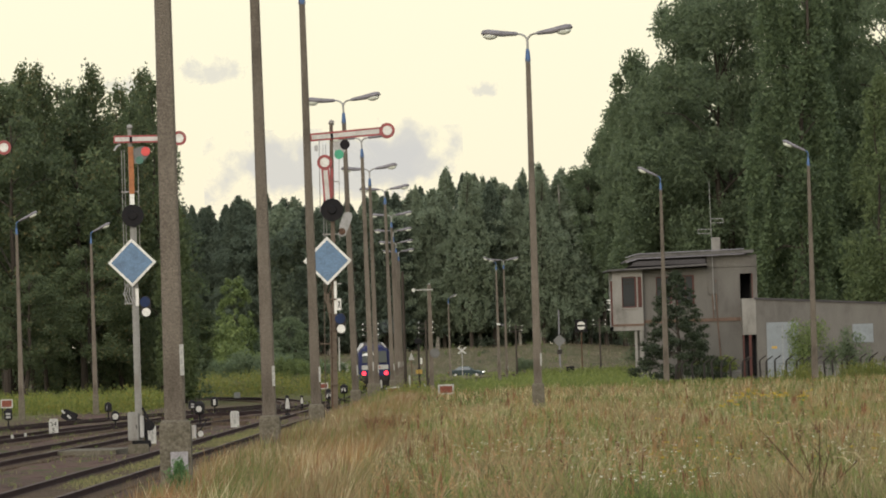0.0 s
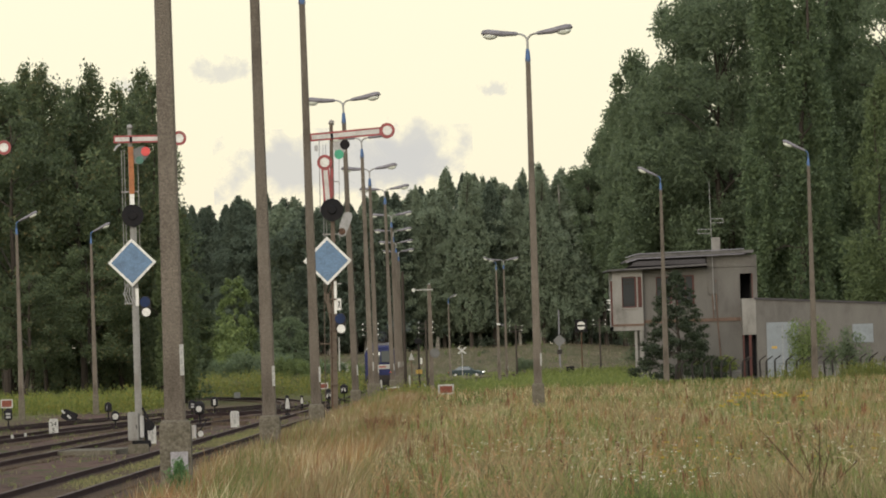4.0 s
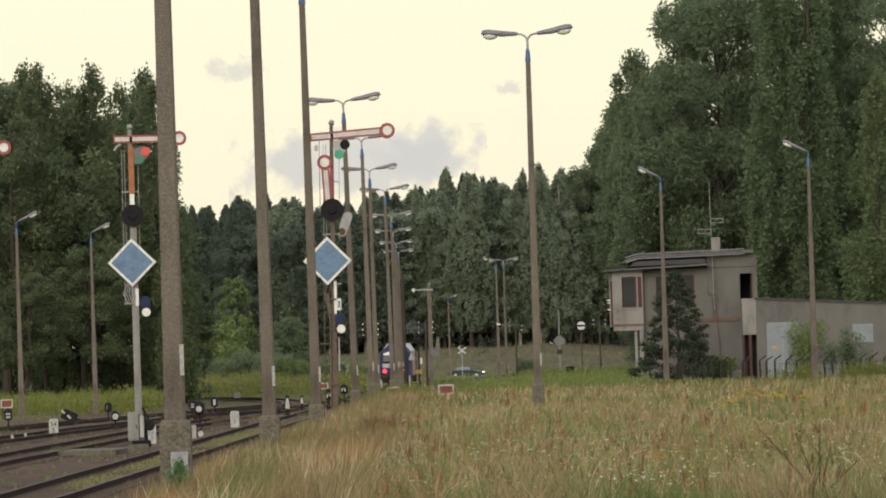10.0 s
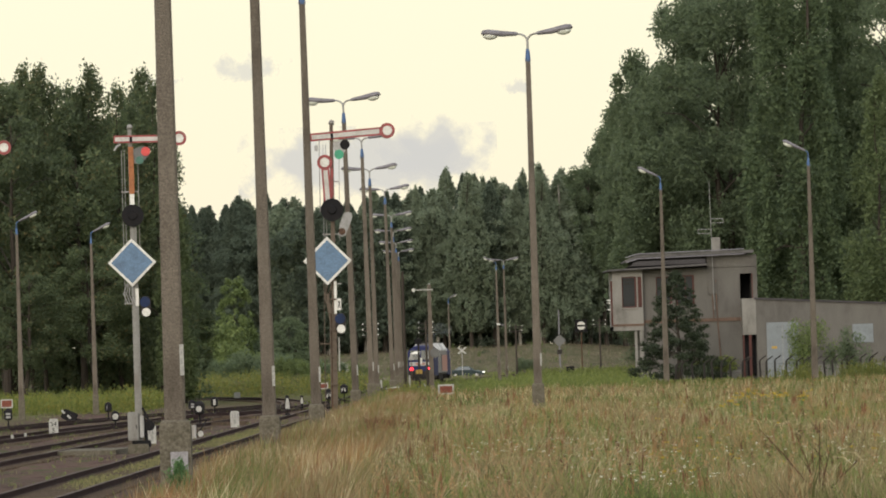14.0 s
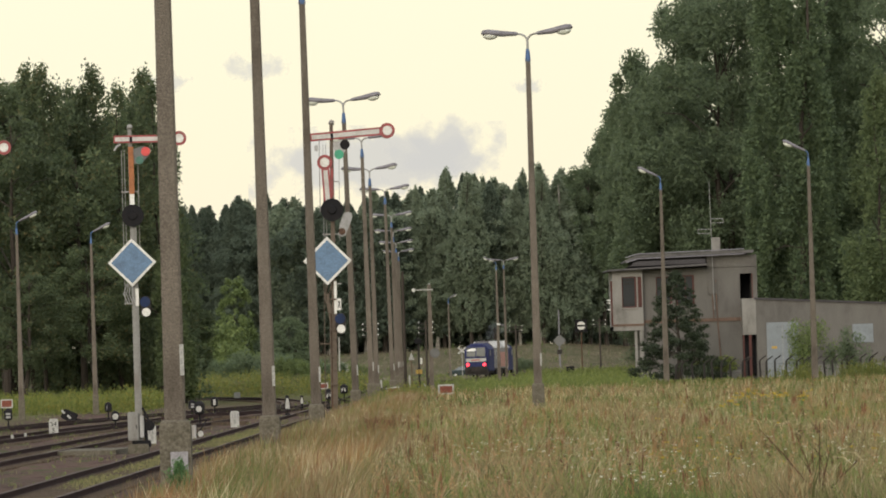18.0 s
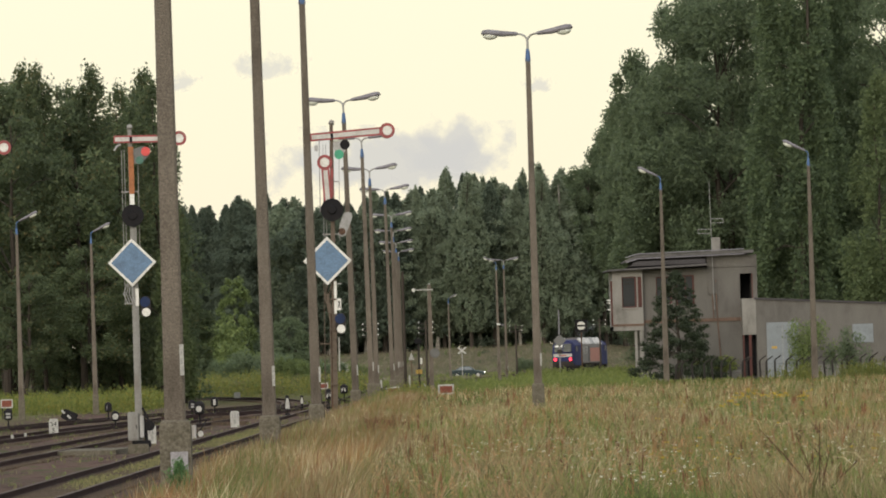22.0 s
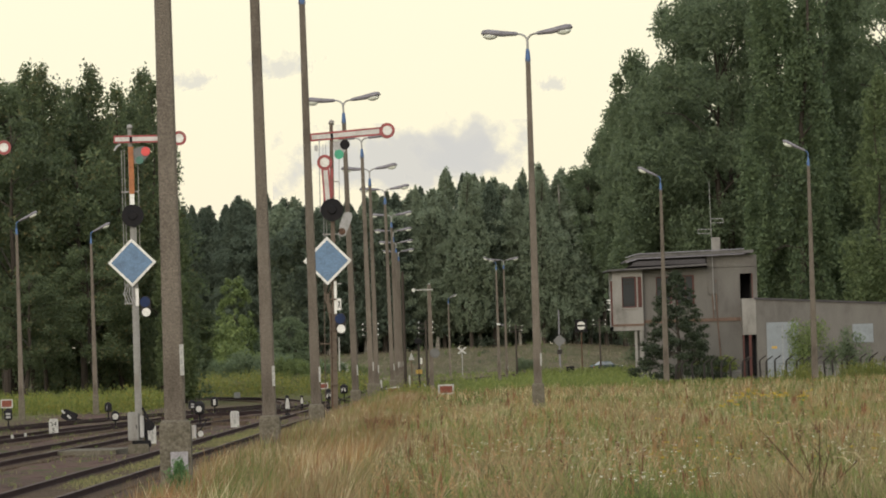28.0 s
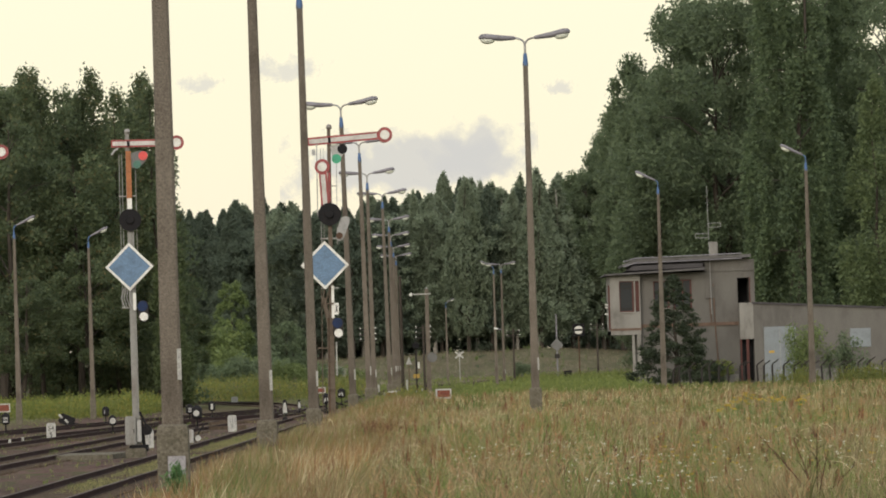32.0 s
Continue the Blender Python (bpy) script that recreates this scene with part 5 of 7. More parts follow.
def patchy(p, fx, fy, seed):
    return np.array([noise.noise((float(a) * fx, float(b) * fy, seed)) for a, b, c in p])


def tuft_mesh(name, p, h, w, each, spread, lean, material, label, seed):
    """Tufts of bent blades; the blades of a tuft spring from one root."""
    r = np.random.default_rng(seed)
    n = len(p)
    a = r.random((n, each)) * 6.283
    q = spread * h[:, None] * (0.25 + 0.75 * r.random((n, each)))
    top = h[:, None] * (0.55 + 0.6 * r.random((n, each)))
    tip = np.stack([np.cos(a) * q + lean * top, np.sin(a) * q, top * (1 - 0.12 * (q / h[:, None]))], 2)
    mid = tip * np.array([0.42, 0.42, 0.6])
    s = r.random((n, each)) * 6.283
    side = np.stack([np.cos(s), 0.4 * np.sin(s), 0 * s], 2) * (w * (0.5 + 0.7 * r.random((n, each))))[:, :, None]
    base = p[:, None, :]
    v = np.concatenate([base, (base[:, :, None, :] + np.stack([mid - side, mid + side, tip], 2)).reshape(n, each * 3, 3)], 1).reshape(-1, 3)
    per = 1 + 3 * each
    k = np.arange(each, dtype=np.int32)[:, None] * 3 + 1
    one = np.concatenate([k * 0, k, k + 1, k, k + 2, k + 1], 1).ravel()
    loops = (np.arange(n, dtype=np.int32)[:, None] * per + one).ravel()
    me = bpy.data.meshes.new(name)
    me.vertices.add(len(v))
    me.vertices.foreach_set("co", v.astype(np.float32).ravel())
    me.loops.add(len(loops))
    me.loops.foreach_set("vertex_index", loops)
    f = len(loops) // 3
    me.polygons.add(f)
    me.polygons.foreach_set("loop_start", np.arange(0, 3 * f, 3, dtype=np.int32))
    me.polygons.foreach_set("loop_total", np.full(f, 3, dtype=np.int32))
    me.update()
    me.validate()
    me.materials.append(material)
    return tagged(new(name, me), label, "grass", kind="stuff")


def field_grass():
    for b, (n, y0, y1, w) in enumerate(((20000, 53, 92, 0.006), (16000, 92, 150, 0.009), (9500, 150, 246, 0.015))):
        p, r = scatter(n, y0, y1, field_left, field_right, 100 + b)
        t = 0.75 * patchy(p, 0.7, 0.06, 5.0) + 0.6 * patchy(p, 3.0, 0.3, 2.0)
        kind = 1.25 * t + 0.16 * r.normal(size=n) + 0.04
        tall = (0.24 + 0.16 * r.random(n) + 0.14 * t + 0.16 * (r.random(n) < 0.08)).clip(0.12, 0.6)
        for mask, mat, label, f in ((kind > 0.38, GRASS, "tall dry meadow grass, straw and russet", 1.1), ((kind <= 0.38) & (kind > 0.08), GRASS_MID, "olive meadow grass among dry stalks", 1.0), (kind <= 0.08, GRASS_GREEN, "fresh green meadow grass", 0.9)):
            tuft_mesh("grass", p[mask], tall[mask] * f, w * 1.35, 5, 0.7, 0.0, mat, label, 200 + b)
        m = int(n * 0.24)
        p, r = scatter(m, y0, y1, field_left, field_right, 300 + b)
        p = p[patchy(p, 0.5, 0.12, 12.0) + 0.3 * r.normal(size=m) > 0.0]
        tuft_mesh("grass_stalks", p, 0.30 + 0.26 * r.random(len(p)), w * 0.5, 3, 0.4, 0.06, STRAW, "pale straw stalks leaning in the wind", 310 + b)
        m = int(n * 0.2)
        p, r = scatter(m, y0, y1, field_left, field_right, 340 + b)
        p = p[0.8 * patchy(p, 0.45, 0.07, 17.0) + 0.6 * patchy(p, 2.2, 0.2, 6.0) + 0.2 * r.normal(size=m) > 0.12]
        tuft_mesh("grass", p, 0.34 + 0.24 * r.random(len(p)), w * 0.7, 4, 0.45, 0.05, RUSSET, "reddish dry grass in patches of the meadow", 345 + b)
        m = n // 20
        p, r = scatter(m, y0, y1, field_left, field_right, 320 + b)
        p = p[patchy(p, 0.3, 0.1, 9.0) + 0.25 * r.normal(size=m) > 0.1]
        p[:, 2] += 0.16
        tuft_mesh("sorrel_heads", p, 0.20 + 0.22 * r.random(len(p)), w * 1.6, 5, 0.16, 0.0, SEED_BROWN, "russet seed heads of sorrel in the meadow", 330 + b)
        for k, (mat, share, label) in enumerate(((PINK_SEED, 0.28, "airy pinkish panicles of the meadow grass"), (STRAW, 0.22, "pale seed heads of the meadow grass"), (GRASS_GREEN, 0.72, "green seed heads and herbs of the meadow"), (SEED_BROWN, 0.10, "brown dock spikes in the meadow"))):
            p, r = scatter(int(n * share), y0, y1, field_left, field_right, 350 + 10 * k + b)
            t = 0.7 * patchy(p, 0.6, 0.05, 20.0 + 3 * k) + 0.5 * patchy(p, 2.4, 0.25, 31.0 + 3 * k)
            p = p[t + 0.15 * r.normal(size=len(p)) > (0.02 if k < 3 else 0.22)]
            up = 0.20 + 0.24 * r.random(len(p))
            cs = p + np.stack([0 * up, 0 * up, up], 1)
            rs = np.stack([0.016 + 0.012 * r.random(len(p)), 0.02 + 0 * up, 0.06 + 0.05 * r.random(len(p))], 1) * (1 + 0.4 * b)
            tagged(new("seed_heads", leaf_cloud("seed_heads", cs, rs, len(cs) * 9, (5.0 - 0.9 * b) * w, mat, rng=r, shell=0.1, upright=2.6, slim=0.3)), label, "grass", kind="stuff")

    # the taller straw along the edge of the bank
    for b, (n, y0, y1, w) in enumerate(((3000, 50, 80, 0.007), (3000, 80, 125, 0.009), (2200, 125, 215, 0.014))):
        for k, (mat, each, label) in enumerate(((GRASS, 6, "tall russet grass along the edge of the bank"), (SEED_BROWN, 4, "red-brown stalks along the edge of the bank"), (STRAW, 1, "long pale straw along the edge of the bank"), (RUSSET, 5, "reddish dry grass along the edge of the bank"), (GRASS_GREEN, 5, "tall green grass along the edge of the bank"))):
            p, r = scatter(n, y0, y1, lambda y: field_left(y) - 0.55, lambda y: field_left(y) + 1.5, 370 + 10 * k + b)
            p = p[0.7 * patchy(p, 1.1, 0.08, 40.0 + 4 * k) + 0.12 * r.normal(size=len(p)) > (0.0 if k == 0 else 0.06)]
            tuft_mesh("grass", p, 0.30 + 0.36 * r.random(len(p)), w * 0.48, each + 2, 0.55, 0.12, mat, label, 380 + 10 * k + b)


def flowers():
    for name, mat, count, size, label, seed, lift in (("white_flowers", WHITE_FLOWER, 420, 0.017, "small white flower heads dotted over the meadow", 341, 0.34), ("yellow_flowers", YELLOW_FLOWER, 150, 0.022, "yellow flower heads of tansy in the meadow", 342, 0.44)):
        p, r = scatter(count, 56, 84 if seed == 341 else 120, lambda y: y * 0.0 if seed == 341 else y * 0.035, field_right, seed, 1.2)
        p = p[patchy(p, 0.4, 0.15, seed * 0.1) > (-0.05 if seed == 341 else 0.1)]
        cs, rs = [], []
        for q in p:
            hh = q[2] + lift * r.uniform(0.8, 1.25)
            for i in range(4 if seed == 341 else 6):
                cs.append((q[0] + r.normal() * size * 0.9, q[1] + r.normal() * size, hh + r.normal() * size * 0.2))
                rs.append((size * 0.5, size * 0.5, size * 0.2))
        tagged(new(name, leaf_cloud(name, cs, rs, len(cs) * 4, size * 0.8, mat, rng=r, shell=0.1)), label, "flowers", kind="stuff")


def arching_culms(count, y0, y1, left, right, seed, label):
    """Long pale grass stems that arch over, each with a nodding seed head."""
    p, r = scatter(count, y0, y1, left, right, seed)
    p = p[patchy(p, 0.5, 0.1, seed * 0.3) + 0.3 * r.normal(size=count) > 0.0]
    n, parts = len(p), 7
    up, reach = 0.42 + 0.36 * r.random(n), (0.1 + 0.3 * r.random(n)) * np.where(r.random(n) < 0.72, 1, -1)
    u = np.linspace(0, 1, parts)
    bend = u ** 2.6
    mid = np.stack([p[:, :1] + reach[:, None] * bend, p[:, 1:2] + 0.1 * reach[:, None] * bend, p[:, 2:] + up[:, None] * (u - 0.22 * u ** 6)], 2)
    half = 0.0032 * (1 - 0.35 * u) + 0.0045 * (u > 0.78)
    side = half[None, :, None] * np.array([0.9, 0.1, 0.25])
    v = np.stack([mid - side, mid + side], 2).reshape(-1, 3)
    k = np.arange(parts - 1)[:, None] * 2
    one = np.concatenate([k, k + 1, k + 3, k + 2], 1)
    faces = (np.arange(n)[:, None, None] * 2 * parts + one[None]).reshape(-1, 4).tolist()
    tagged(new("grass_stalks", flat_mesh("grass_stalks", v.tolist(), faces, STRAW)), label, "grass", kind="stuff")
    tip = mid[:, -1] - np.stack([0.25 * reach * 0.2, 0 * up, 0.02 + 0 * up], 1)
    tagged(new("seed_heads", leaf_cloud("seed_heads", tip, np.tile([0.012, 0.012, 0.04], (n, 1)), n * 7, 0.035, STRAW, rng=r, shell=0.1, upright=1.6, slim=0.35)), "pale nodding seed heads of the arching grass", "grass", kind="stuff")


def dock_spikes(count, seed):
    """Dark red-brown fruiting spikes of dock that stand above the grass."""
    p, r = scatter(count, 57, 120, lambda y: y * 0.006, field_right, seed)
    cs, rs = [], []
    for q in p:
        top = r.uniform(0.34, 0.6)
        for k in range(5):
            cs.append((q[0] + 0.01 * r.normal(), q[1], q[2] + top - 0.045 * k))
            rs.append((0.013 + 0.005 * k, 0.014 + 0.005 * k, 0.036))
    tagged(new("dock_spikes", leaf_cloud("dock_spikes", cs, rs, len(cs) * 14, 0.022, DOCK, rng=r, shell=0.1, upright=0.8, slim=0.7)), "dark red-brown dock spikes above the meadow grass", "wildflower", kind="stuff")


flowers()
field_grass()
arching_culms(150, 53, 80, field_left, field_right, 451, "long pale grass stems arching in the wind")
arching_culms(260, 80, 130, field_left, field_right, 452, "long pale grass stems farther up the meadow")
dock_spikes(90, 453)


def weed_bed(name, label, material, clumps, each, y0, y1, left, right, tall, size, seed, thin=-0.3, category="weeds"):
    """Leafy weeds as many small upright clumps of uneven height."""
    p, r = scatter(clumps, y0, y1, left, right, seed)
    t = patchy(p, 0.45, 0.1, seed * 0.37) + 0.4 * patchy(p, 1.6, 0.3, seed * 0.11)
    p, t = p[t > thin], t[t > thin]
    h = (tall * (0.7 + 0.45 * t + 0.35 * r.random(len(p)))).clip(0.1)
    cs = np.stack([p[:, 0], p[:, 1], p[:, 2] + h * 0.45], 1)
    rs = np.stack([h * 0.26 + 0.05, h * 0.26 + 0.05, h * 0.55], 1)
    me = leaf_cloud(name, cs, rs, len(cs) * each, size * 1.25, material, rng=r, shell=0.1, upright=1.5, slim=0.5)
    return tagged(new(name, me), label, category, kind="stuff")


def far_weeds():
    """The lusher weeds at the field's far end, along the fence and beyond the tracks."""
    weed_bed("weeds", "bright green weeds at the far end of the field", LEAF_WEED, 5200, 14, 240, 465, lambda y: np.where(y < 320, 0.4 + (y - 240) * 0.03, 4.2), lambda y: np.where(y < 306, np.minimum(9.0, y * 0.08), y * 0.08), 0.72, 0.12, 401)
    weed_bed("weeds", "tall olive weeds along the fence", LEAF_WEED, 2000, 18, 236, 300, lambda y: y * 0 + 8.0, lambda y: y * 0 + 25, 0.22, 0.10, 402, 0.05)
    weed_bed("weeds", "light green weeds before the fence", GOLDENROD, 2400, 16, 228, 264, lambda y: y * 0.036, lambda y: y * 0.08, 0.42, 0.09, 416, -0.02)
    weed_bed("weeds", "tall yellow-green weeds in front of the fence", GOLDENROD, 520, 40, 262, 274, lambda y: y * 0 + 14.6, lambda y: y * 0 + 24, 0.95, 0.10, 425, -0.05)
    weed_bed("weeds", "yellow-green goldenrod beyond the tracks", GOLDENROD, 4400, 18, 318, 392, lambda y: y * 0 - 36, lambda y: -17.5 - (y - 330) * 0.02, 1.25, 0.14, 403)
    weed_bed("weeds", "goldenrod and weeds beyond the curved siding", GOLDENROD_PALE, 3000, 16, 462, 560, lambda y: -27 + y * 0, lambda y: -7.6 + y * 0, 1.9, 0.17, 404)
    weed_bed("weeds", "russet dry weeds by the curved siding", HEATH, 1000, 16, 474, 548, lambda y: -25 + y * 0, lambda y: -7.6 + y * 0, 1.55, 0.16, 426, 0.02)
    weed_bed("weeds", "yellow flowering weeds at the end of the bank", GOLDENROD, 420, 16, 215, 262, lambda y: y * 0 - 2.6, lambda y: y * 0 + 1.0, 0.3, 0.09, 409)
    weed_bed("weeds", "yellow-green goldenrod round the leaning red board", GOLDENROD_PALE, 170, 30, 207, 214, lambda y: y * 0 - 2.8, lambda y: y * 0 - 0.7, 0.8, 0.07, 427, -0.6)
    weed_bed("weeds", "low green weeds round the far end of the yard", LEAF_WEED, 2600, 14, 330, 640, lambda y: y * 0 - 9.0, lambda y: y * 0 + 3.0, 0.2, 0.11, 410)
    weed_bed("weeds", "ragged green weeds at the foot of the far slope", LEAF_WEED, 2600, 12, 590, 800, lambda y: -0.03 * y, lambda y: 0.03 * y, 0.5, 0.16, 420, 0.05)
    weed_bed("weeds", "low shrubby green tufts on the far slope", LEAF_BUSH, 500, 30, 740, 880, lambda y: -0.035 * y, lambda y: 0.04 * y, 0.8, 0.2, 424, 0.25)
    weed_bed("meadow_herbs", "leafy green herbs among the meadow grass", LEAF_WEED, 3800, 14, 60, 130, lambda y: y * 0 - 2.3, field_right, 0.30, 0.045, 414, -0.1)
    weed_bed("meadow_herbs", "brownish herbs among the meadow grass", GRASS, 2200, 12, 60, 150, lambda y: y * 0 - 2.3, field_right, 0.34, 0.04, 415, 0.0)
    weed_bed("weeds", "low green weeds between the rails", GRASS_GREEN, 1500, 12, 90, 330, lambda y: y * 0 - 24, lambda y: y * 0 - 4.6, 0.14, 0.05, 412, 0.1)
    for n, y0, y1, l, rr, h, w, mat, label, seed in (
            (17000, 52, 240, lambda y: y * 0 - 6.1, lambda y: field_left(y) + 0.25, 0.17, 0.012, GRASS, "short dry grass at the foot of the bank", 407),
            (13000, 52, 210, lambda y: np.interp(y, [50, 108, 160, 250], [-9.0, -8.6, -7.9, -6.9]), lambda y: np.interp(y, [50, 108, 160, 250], [-8.4, -7.6, -7.0, -5.9]), 0.12, 0.014, GRASS_MID, "short grass between the rails", 413),
            (17000, 640, 905, lambda y: -0.04 * y, lambda y: 0.05 * y, 0.42, 0.05, HEATH, "dry mauve-brown grass on the far slope", 411),
            (9000, 600, 900, lambda y: -0.04 * y, lambda y: 0.05 * y, 0.45, 0.06, SLOPE_GREEN, "olive grass in patches on the far slope", 421),
            (7000, 640, 905, lambda y: -0.04 * y, lambda y: 0.05 * y, 0.55, 0.045, SLOPE_STRAW, "pale straw in patches on the far slope", 423),
            (9000, 100, 330, lambda y: y * 0 - 24, lambda y: y * 0 - 6.0, 0.13, 0.02, GRASS_MID, "thin weeds between the tracks", 408)):
        p, r = scatter(n, y0, y1, l, rr, seed)
        t = patchy(p, 0.4, 0.1, seed * 0.37) if y0 < 600 else patchy(p, 0.16, 0.03, seed * 0.37) + 0.5 * patchy(p, 0.6, 0.1, seed * 0.2)
        keep = t > {408: 0.12, 421: 0.05, 423: 0.12}.get(seed, -0.35)
        p, t = p[keep], t[keep]
        blades("grass", p, h * (0.65 + 0.5 * r.random(len(p)) + 0.45 * t), np.full(len(p), w), 0.35, mat, label, seed + 50)


far_weeds()


# ---- locomotive ----
def locomotive():
    t = thing("locomotive", "blue and grey diesel locomotive with red tail lights", "locomotive", pose(-6.8, 522.4, -1.42))
    L, W = 9.45, 1.49

    def ring(y, half, low, shoulder, crown, inset):
        return [(-half, y, low), (-half, y, shoulder - 0.5), (-half * 0.985, y, shoulder), (-half * 0.80, y, shoulder + 0.3), (-half * 0.5, y, crown), (half * 0.5, y, crown), (half * 0.80, y, shoulder + 0.3), (half * 0.985, y, shoulder), (half, y, shoulder - 0.5), (half, y, low)]
    part("body", loft([ring(-5.2, W, 1.0, 3.3, 4.05, 0), ring(5.2, W, 1.0, 3.3, 4.05, 0)]), LOCO_GREY, t, "grey body side")
    roof = part("roof", loft([ring(-5.1, W * 0.97, 3.36, 3.52, 4.1, 0), ring(6.3, W * 0.97, 3.36, 3.52, 4.1, 0)]), LOCO_GREY, t, "dusty grey roof")
    # slanting side panels: the sun on their slope is put into a pale colour
    for sx in (-1, 1):
        for k in range(6):
            y0 = -5.0 + 1.85 * k
            bm = loft([[(sx * W * 0.99, y0, 3.44), (sx * W * 0.99, y0 + 1.7, 3.44), (sx * W * 0.62, y0 + 1.7, 4.24 + 0.06 * (k % 2)), (sx * W * 0.62, y0, 4.2)], [(sx * W * 0.93, y0, 3.40), (sx * W * 0.93, y0 + 1.7, 3.40), (sx * W * 0.56, y0 + 1.7, 4.2), (sx * W * 0.56, y0, 4.16)]])
            part("roof_panel", bm, LOCO_ROOF_SUNLIT if k != 3 else SIGN_GREY, roof, "slanting roof panel, coloured pale as if in the sun")
    for s in (-1, 1):
        cab = part("cab", loft([ring(s * 5.18, W * 1.003, 0.72, 3.32, 4.03, 0), ring(s * 8.5, W * 1.0, 0.72, 3.26, 3.98, 0), ring(s * 8.85, W * 0.98, 0.72, 3.1, 3.86, 0)], None), LOCO_BLUE, t, "blue driver's cab")
        part("nose", loft([[(-W * 0.98, s * 8.8, 0.95), (W * 0.98, s * 8.8, 0.95), (W * 0.97, s * 8.8, 3.3), (W * 0.78, s * 8.8, 3.72), (-W * 0.78, s * 8.8, 3.72), (-W * 0.97, s * 8.8, 3.3)],
                           [(-W * 0.90, s * 9.42, 0.95), (W * 0.90, s * 9.42, 0.95), (W * 0.92, s * 9.38, 2.25), (W * 0.74, s * 8.98, 3.68), (-W * 0.74, s * 8.98, 3.68), (-W * 0.92, s * 9.38, 2.25)]]), LOCO_BLUE, cab)
        for sx in (-1, 1):
            # windscreen half, leaning with the nose
            x0, x1 = (0.06, 1.12) if sx > 0 else (-1.12, -0.06)
            bm = loft([[(x0, s * 9.375, 2.45), (x1, s * 9.355, 2.45), (x1 * 0.94, s * 9.06, 3.5), (x0, s * 9.075, 3.5)], [(x0, s * 9.40, 2.46), (x1, s * 9.38, 2.46), (x1 * 0.94, s * 9.085, 3.5), (x0, s * 9.10, 3.5)]])
            ws = part("windscreen", bm, LOCO_GLASS, cab, "windscreen toned grey for the pale sky it mirrors")
            if sx < 0:
                part("sun_blind", loft([[(x0, s * 9.21, 3.1), (x1, s * 9.21, 3.1), (x1, s * 9.105, 3.42), (x0 * 0.95, s * 9.105, 3.42)], [(x0, s * 9.22, 3.1), (x1, s * 9.22, 3.1), (x1, s * 9.115, 3.42), (x0 * 0.95, s * 9.115, 3.42)]]), WHITE, ws, "white blind")
            part("tail_lamp", rod((sx * 1.0, s * 9.40, 1.5), (sx * 1.0, s * 9.46, 1.5), 0.19, 0.18, 16), TAIL_LIGHT if s < 0 else LAMP_GLASS, cab, "lit red tail light" if s < 0 else "unlit lamp")
            bf = part("buffer", rod((sx * 0.875, s * 9.3, 1.05), (sx * 0.875, s * 9.78, 1.05), 0.12, 0.12, 10), UNDER, cab)
            part("buffer_plate", rod((sx * 0.875, s * 9.78, 1.05), (sx * 0.875, s * 9.84, 1.05), 0.26, 0.26, 16), UNDER, bf)
            part("side_window", box(sx * W * 1.004 - 0.012, sx * W * 1.004 + 0.012, min(s * 7.5, s * 8.2), max(s * 7.5, s * 8.2), 2.5, 3.15), PANE, cab)
        band = part("white_band", box(-1.22, 1.22, min(s * 9.385, s * 9.44), max(s * 9.385, s * 9.44), 1.83, 2.24, 0.01), DULL_WHITE, cab, "white band across the nose")
        part("lettering", box(-0.55, 0.5, min(s * 9.441, s * 9.448), max(s * 9.441, s * 9.448), 1.95, 2.12), LOCO_RED, band, "red bar of unreadable writing")
        part("valance", box(-1.36, 1.36, min(s * 9.39, s * 9.47), max(s * 9.39, s * 9.47), 0.6, 1.26, 0.02), UNDER, cab, "black lower front below the lights")
        part("cab_skirt", box(-1.4, 1.4, min(s * 8.4, s * 9.3), max(s * 8.4, s * 9.3), 0.3, 0.95, 0.03), UNDER, t)
    part("frame", box(-1.42, 1.42, -8.6, 8.6, 0.78, 1.02), UNDER, t, "dark underframe")
    part("fuel_tank", box(-1.25, 1.25, -2.6, 2.6, 0.25, 0.8, 0.06), UNDER, t)
    for sx in (-1, 1):
        part("side_panel", box(sx * W - 0.012, sx * W + 0.012, -0.6, 5.0, 1.15, 2.92, 0.005), LOCO_RED, t, "big faded red side panel")
        for y0, y1 in ((-4.9, -3.4), (-3.1, -1.7)):
            g = part("grille", box(sx * W - 0.02, sx * W + 0.02, y0, y1, 2.1, 3.1), SIGN_GREY, t)
            for k in range(6):
                part("louvre", box(sx * W - 0.03, sx * W + 0.03, y0 + 0.05, y1 - 0.05, 2.16 + 0.15 * k, 2.2 + 0.15 * k), UNDER, g)
        part("body_seam", box(sx * W - 0.014, sx * W + 0.014, -1.45, -1.1, 1.1, 3.1), UNDER, t, "dark open doorway in the body side")
    for k, y in enumerate((-4.0, -2.0, 0.0, 2.4, 4.6)):
        r = part("roof_hatch", box(-0.8, 0.8, y - 0.8, y + 0.8, 4.05, 4.24 + 0.06 * (k % 2), 0.03), LOCO_GREY, t)
        part("fan", rod((0, y, 4.24 + 0.06 * (k % 2)), (0, y, 4.34), 0.55, 0.5, 18), UNDER, r)
    part("exhaust", box(-0.25, 0.25, 0.6, 1.1, 4.2, 4.42, 0.02), UNDER, t)
    for yb in (-5.6, 5.6):
        bogie = part("bogie", box(-1.2, 1.2, yb - 1.9, yb + 1.9, 0.45, 0.8, 0.04), UNDER, t)
        for ya in (-1.3, 1.3):
            for sx in (-1, 1):
                w = part("wheel", rod((sx * 0.68, yb + ya, 0.55), (sx * 0.82, yb + ya, 0.55), 0.55, 0.55, 20), UNDER, bogie)
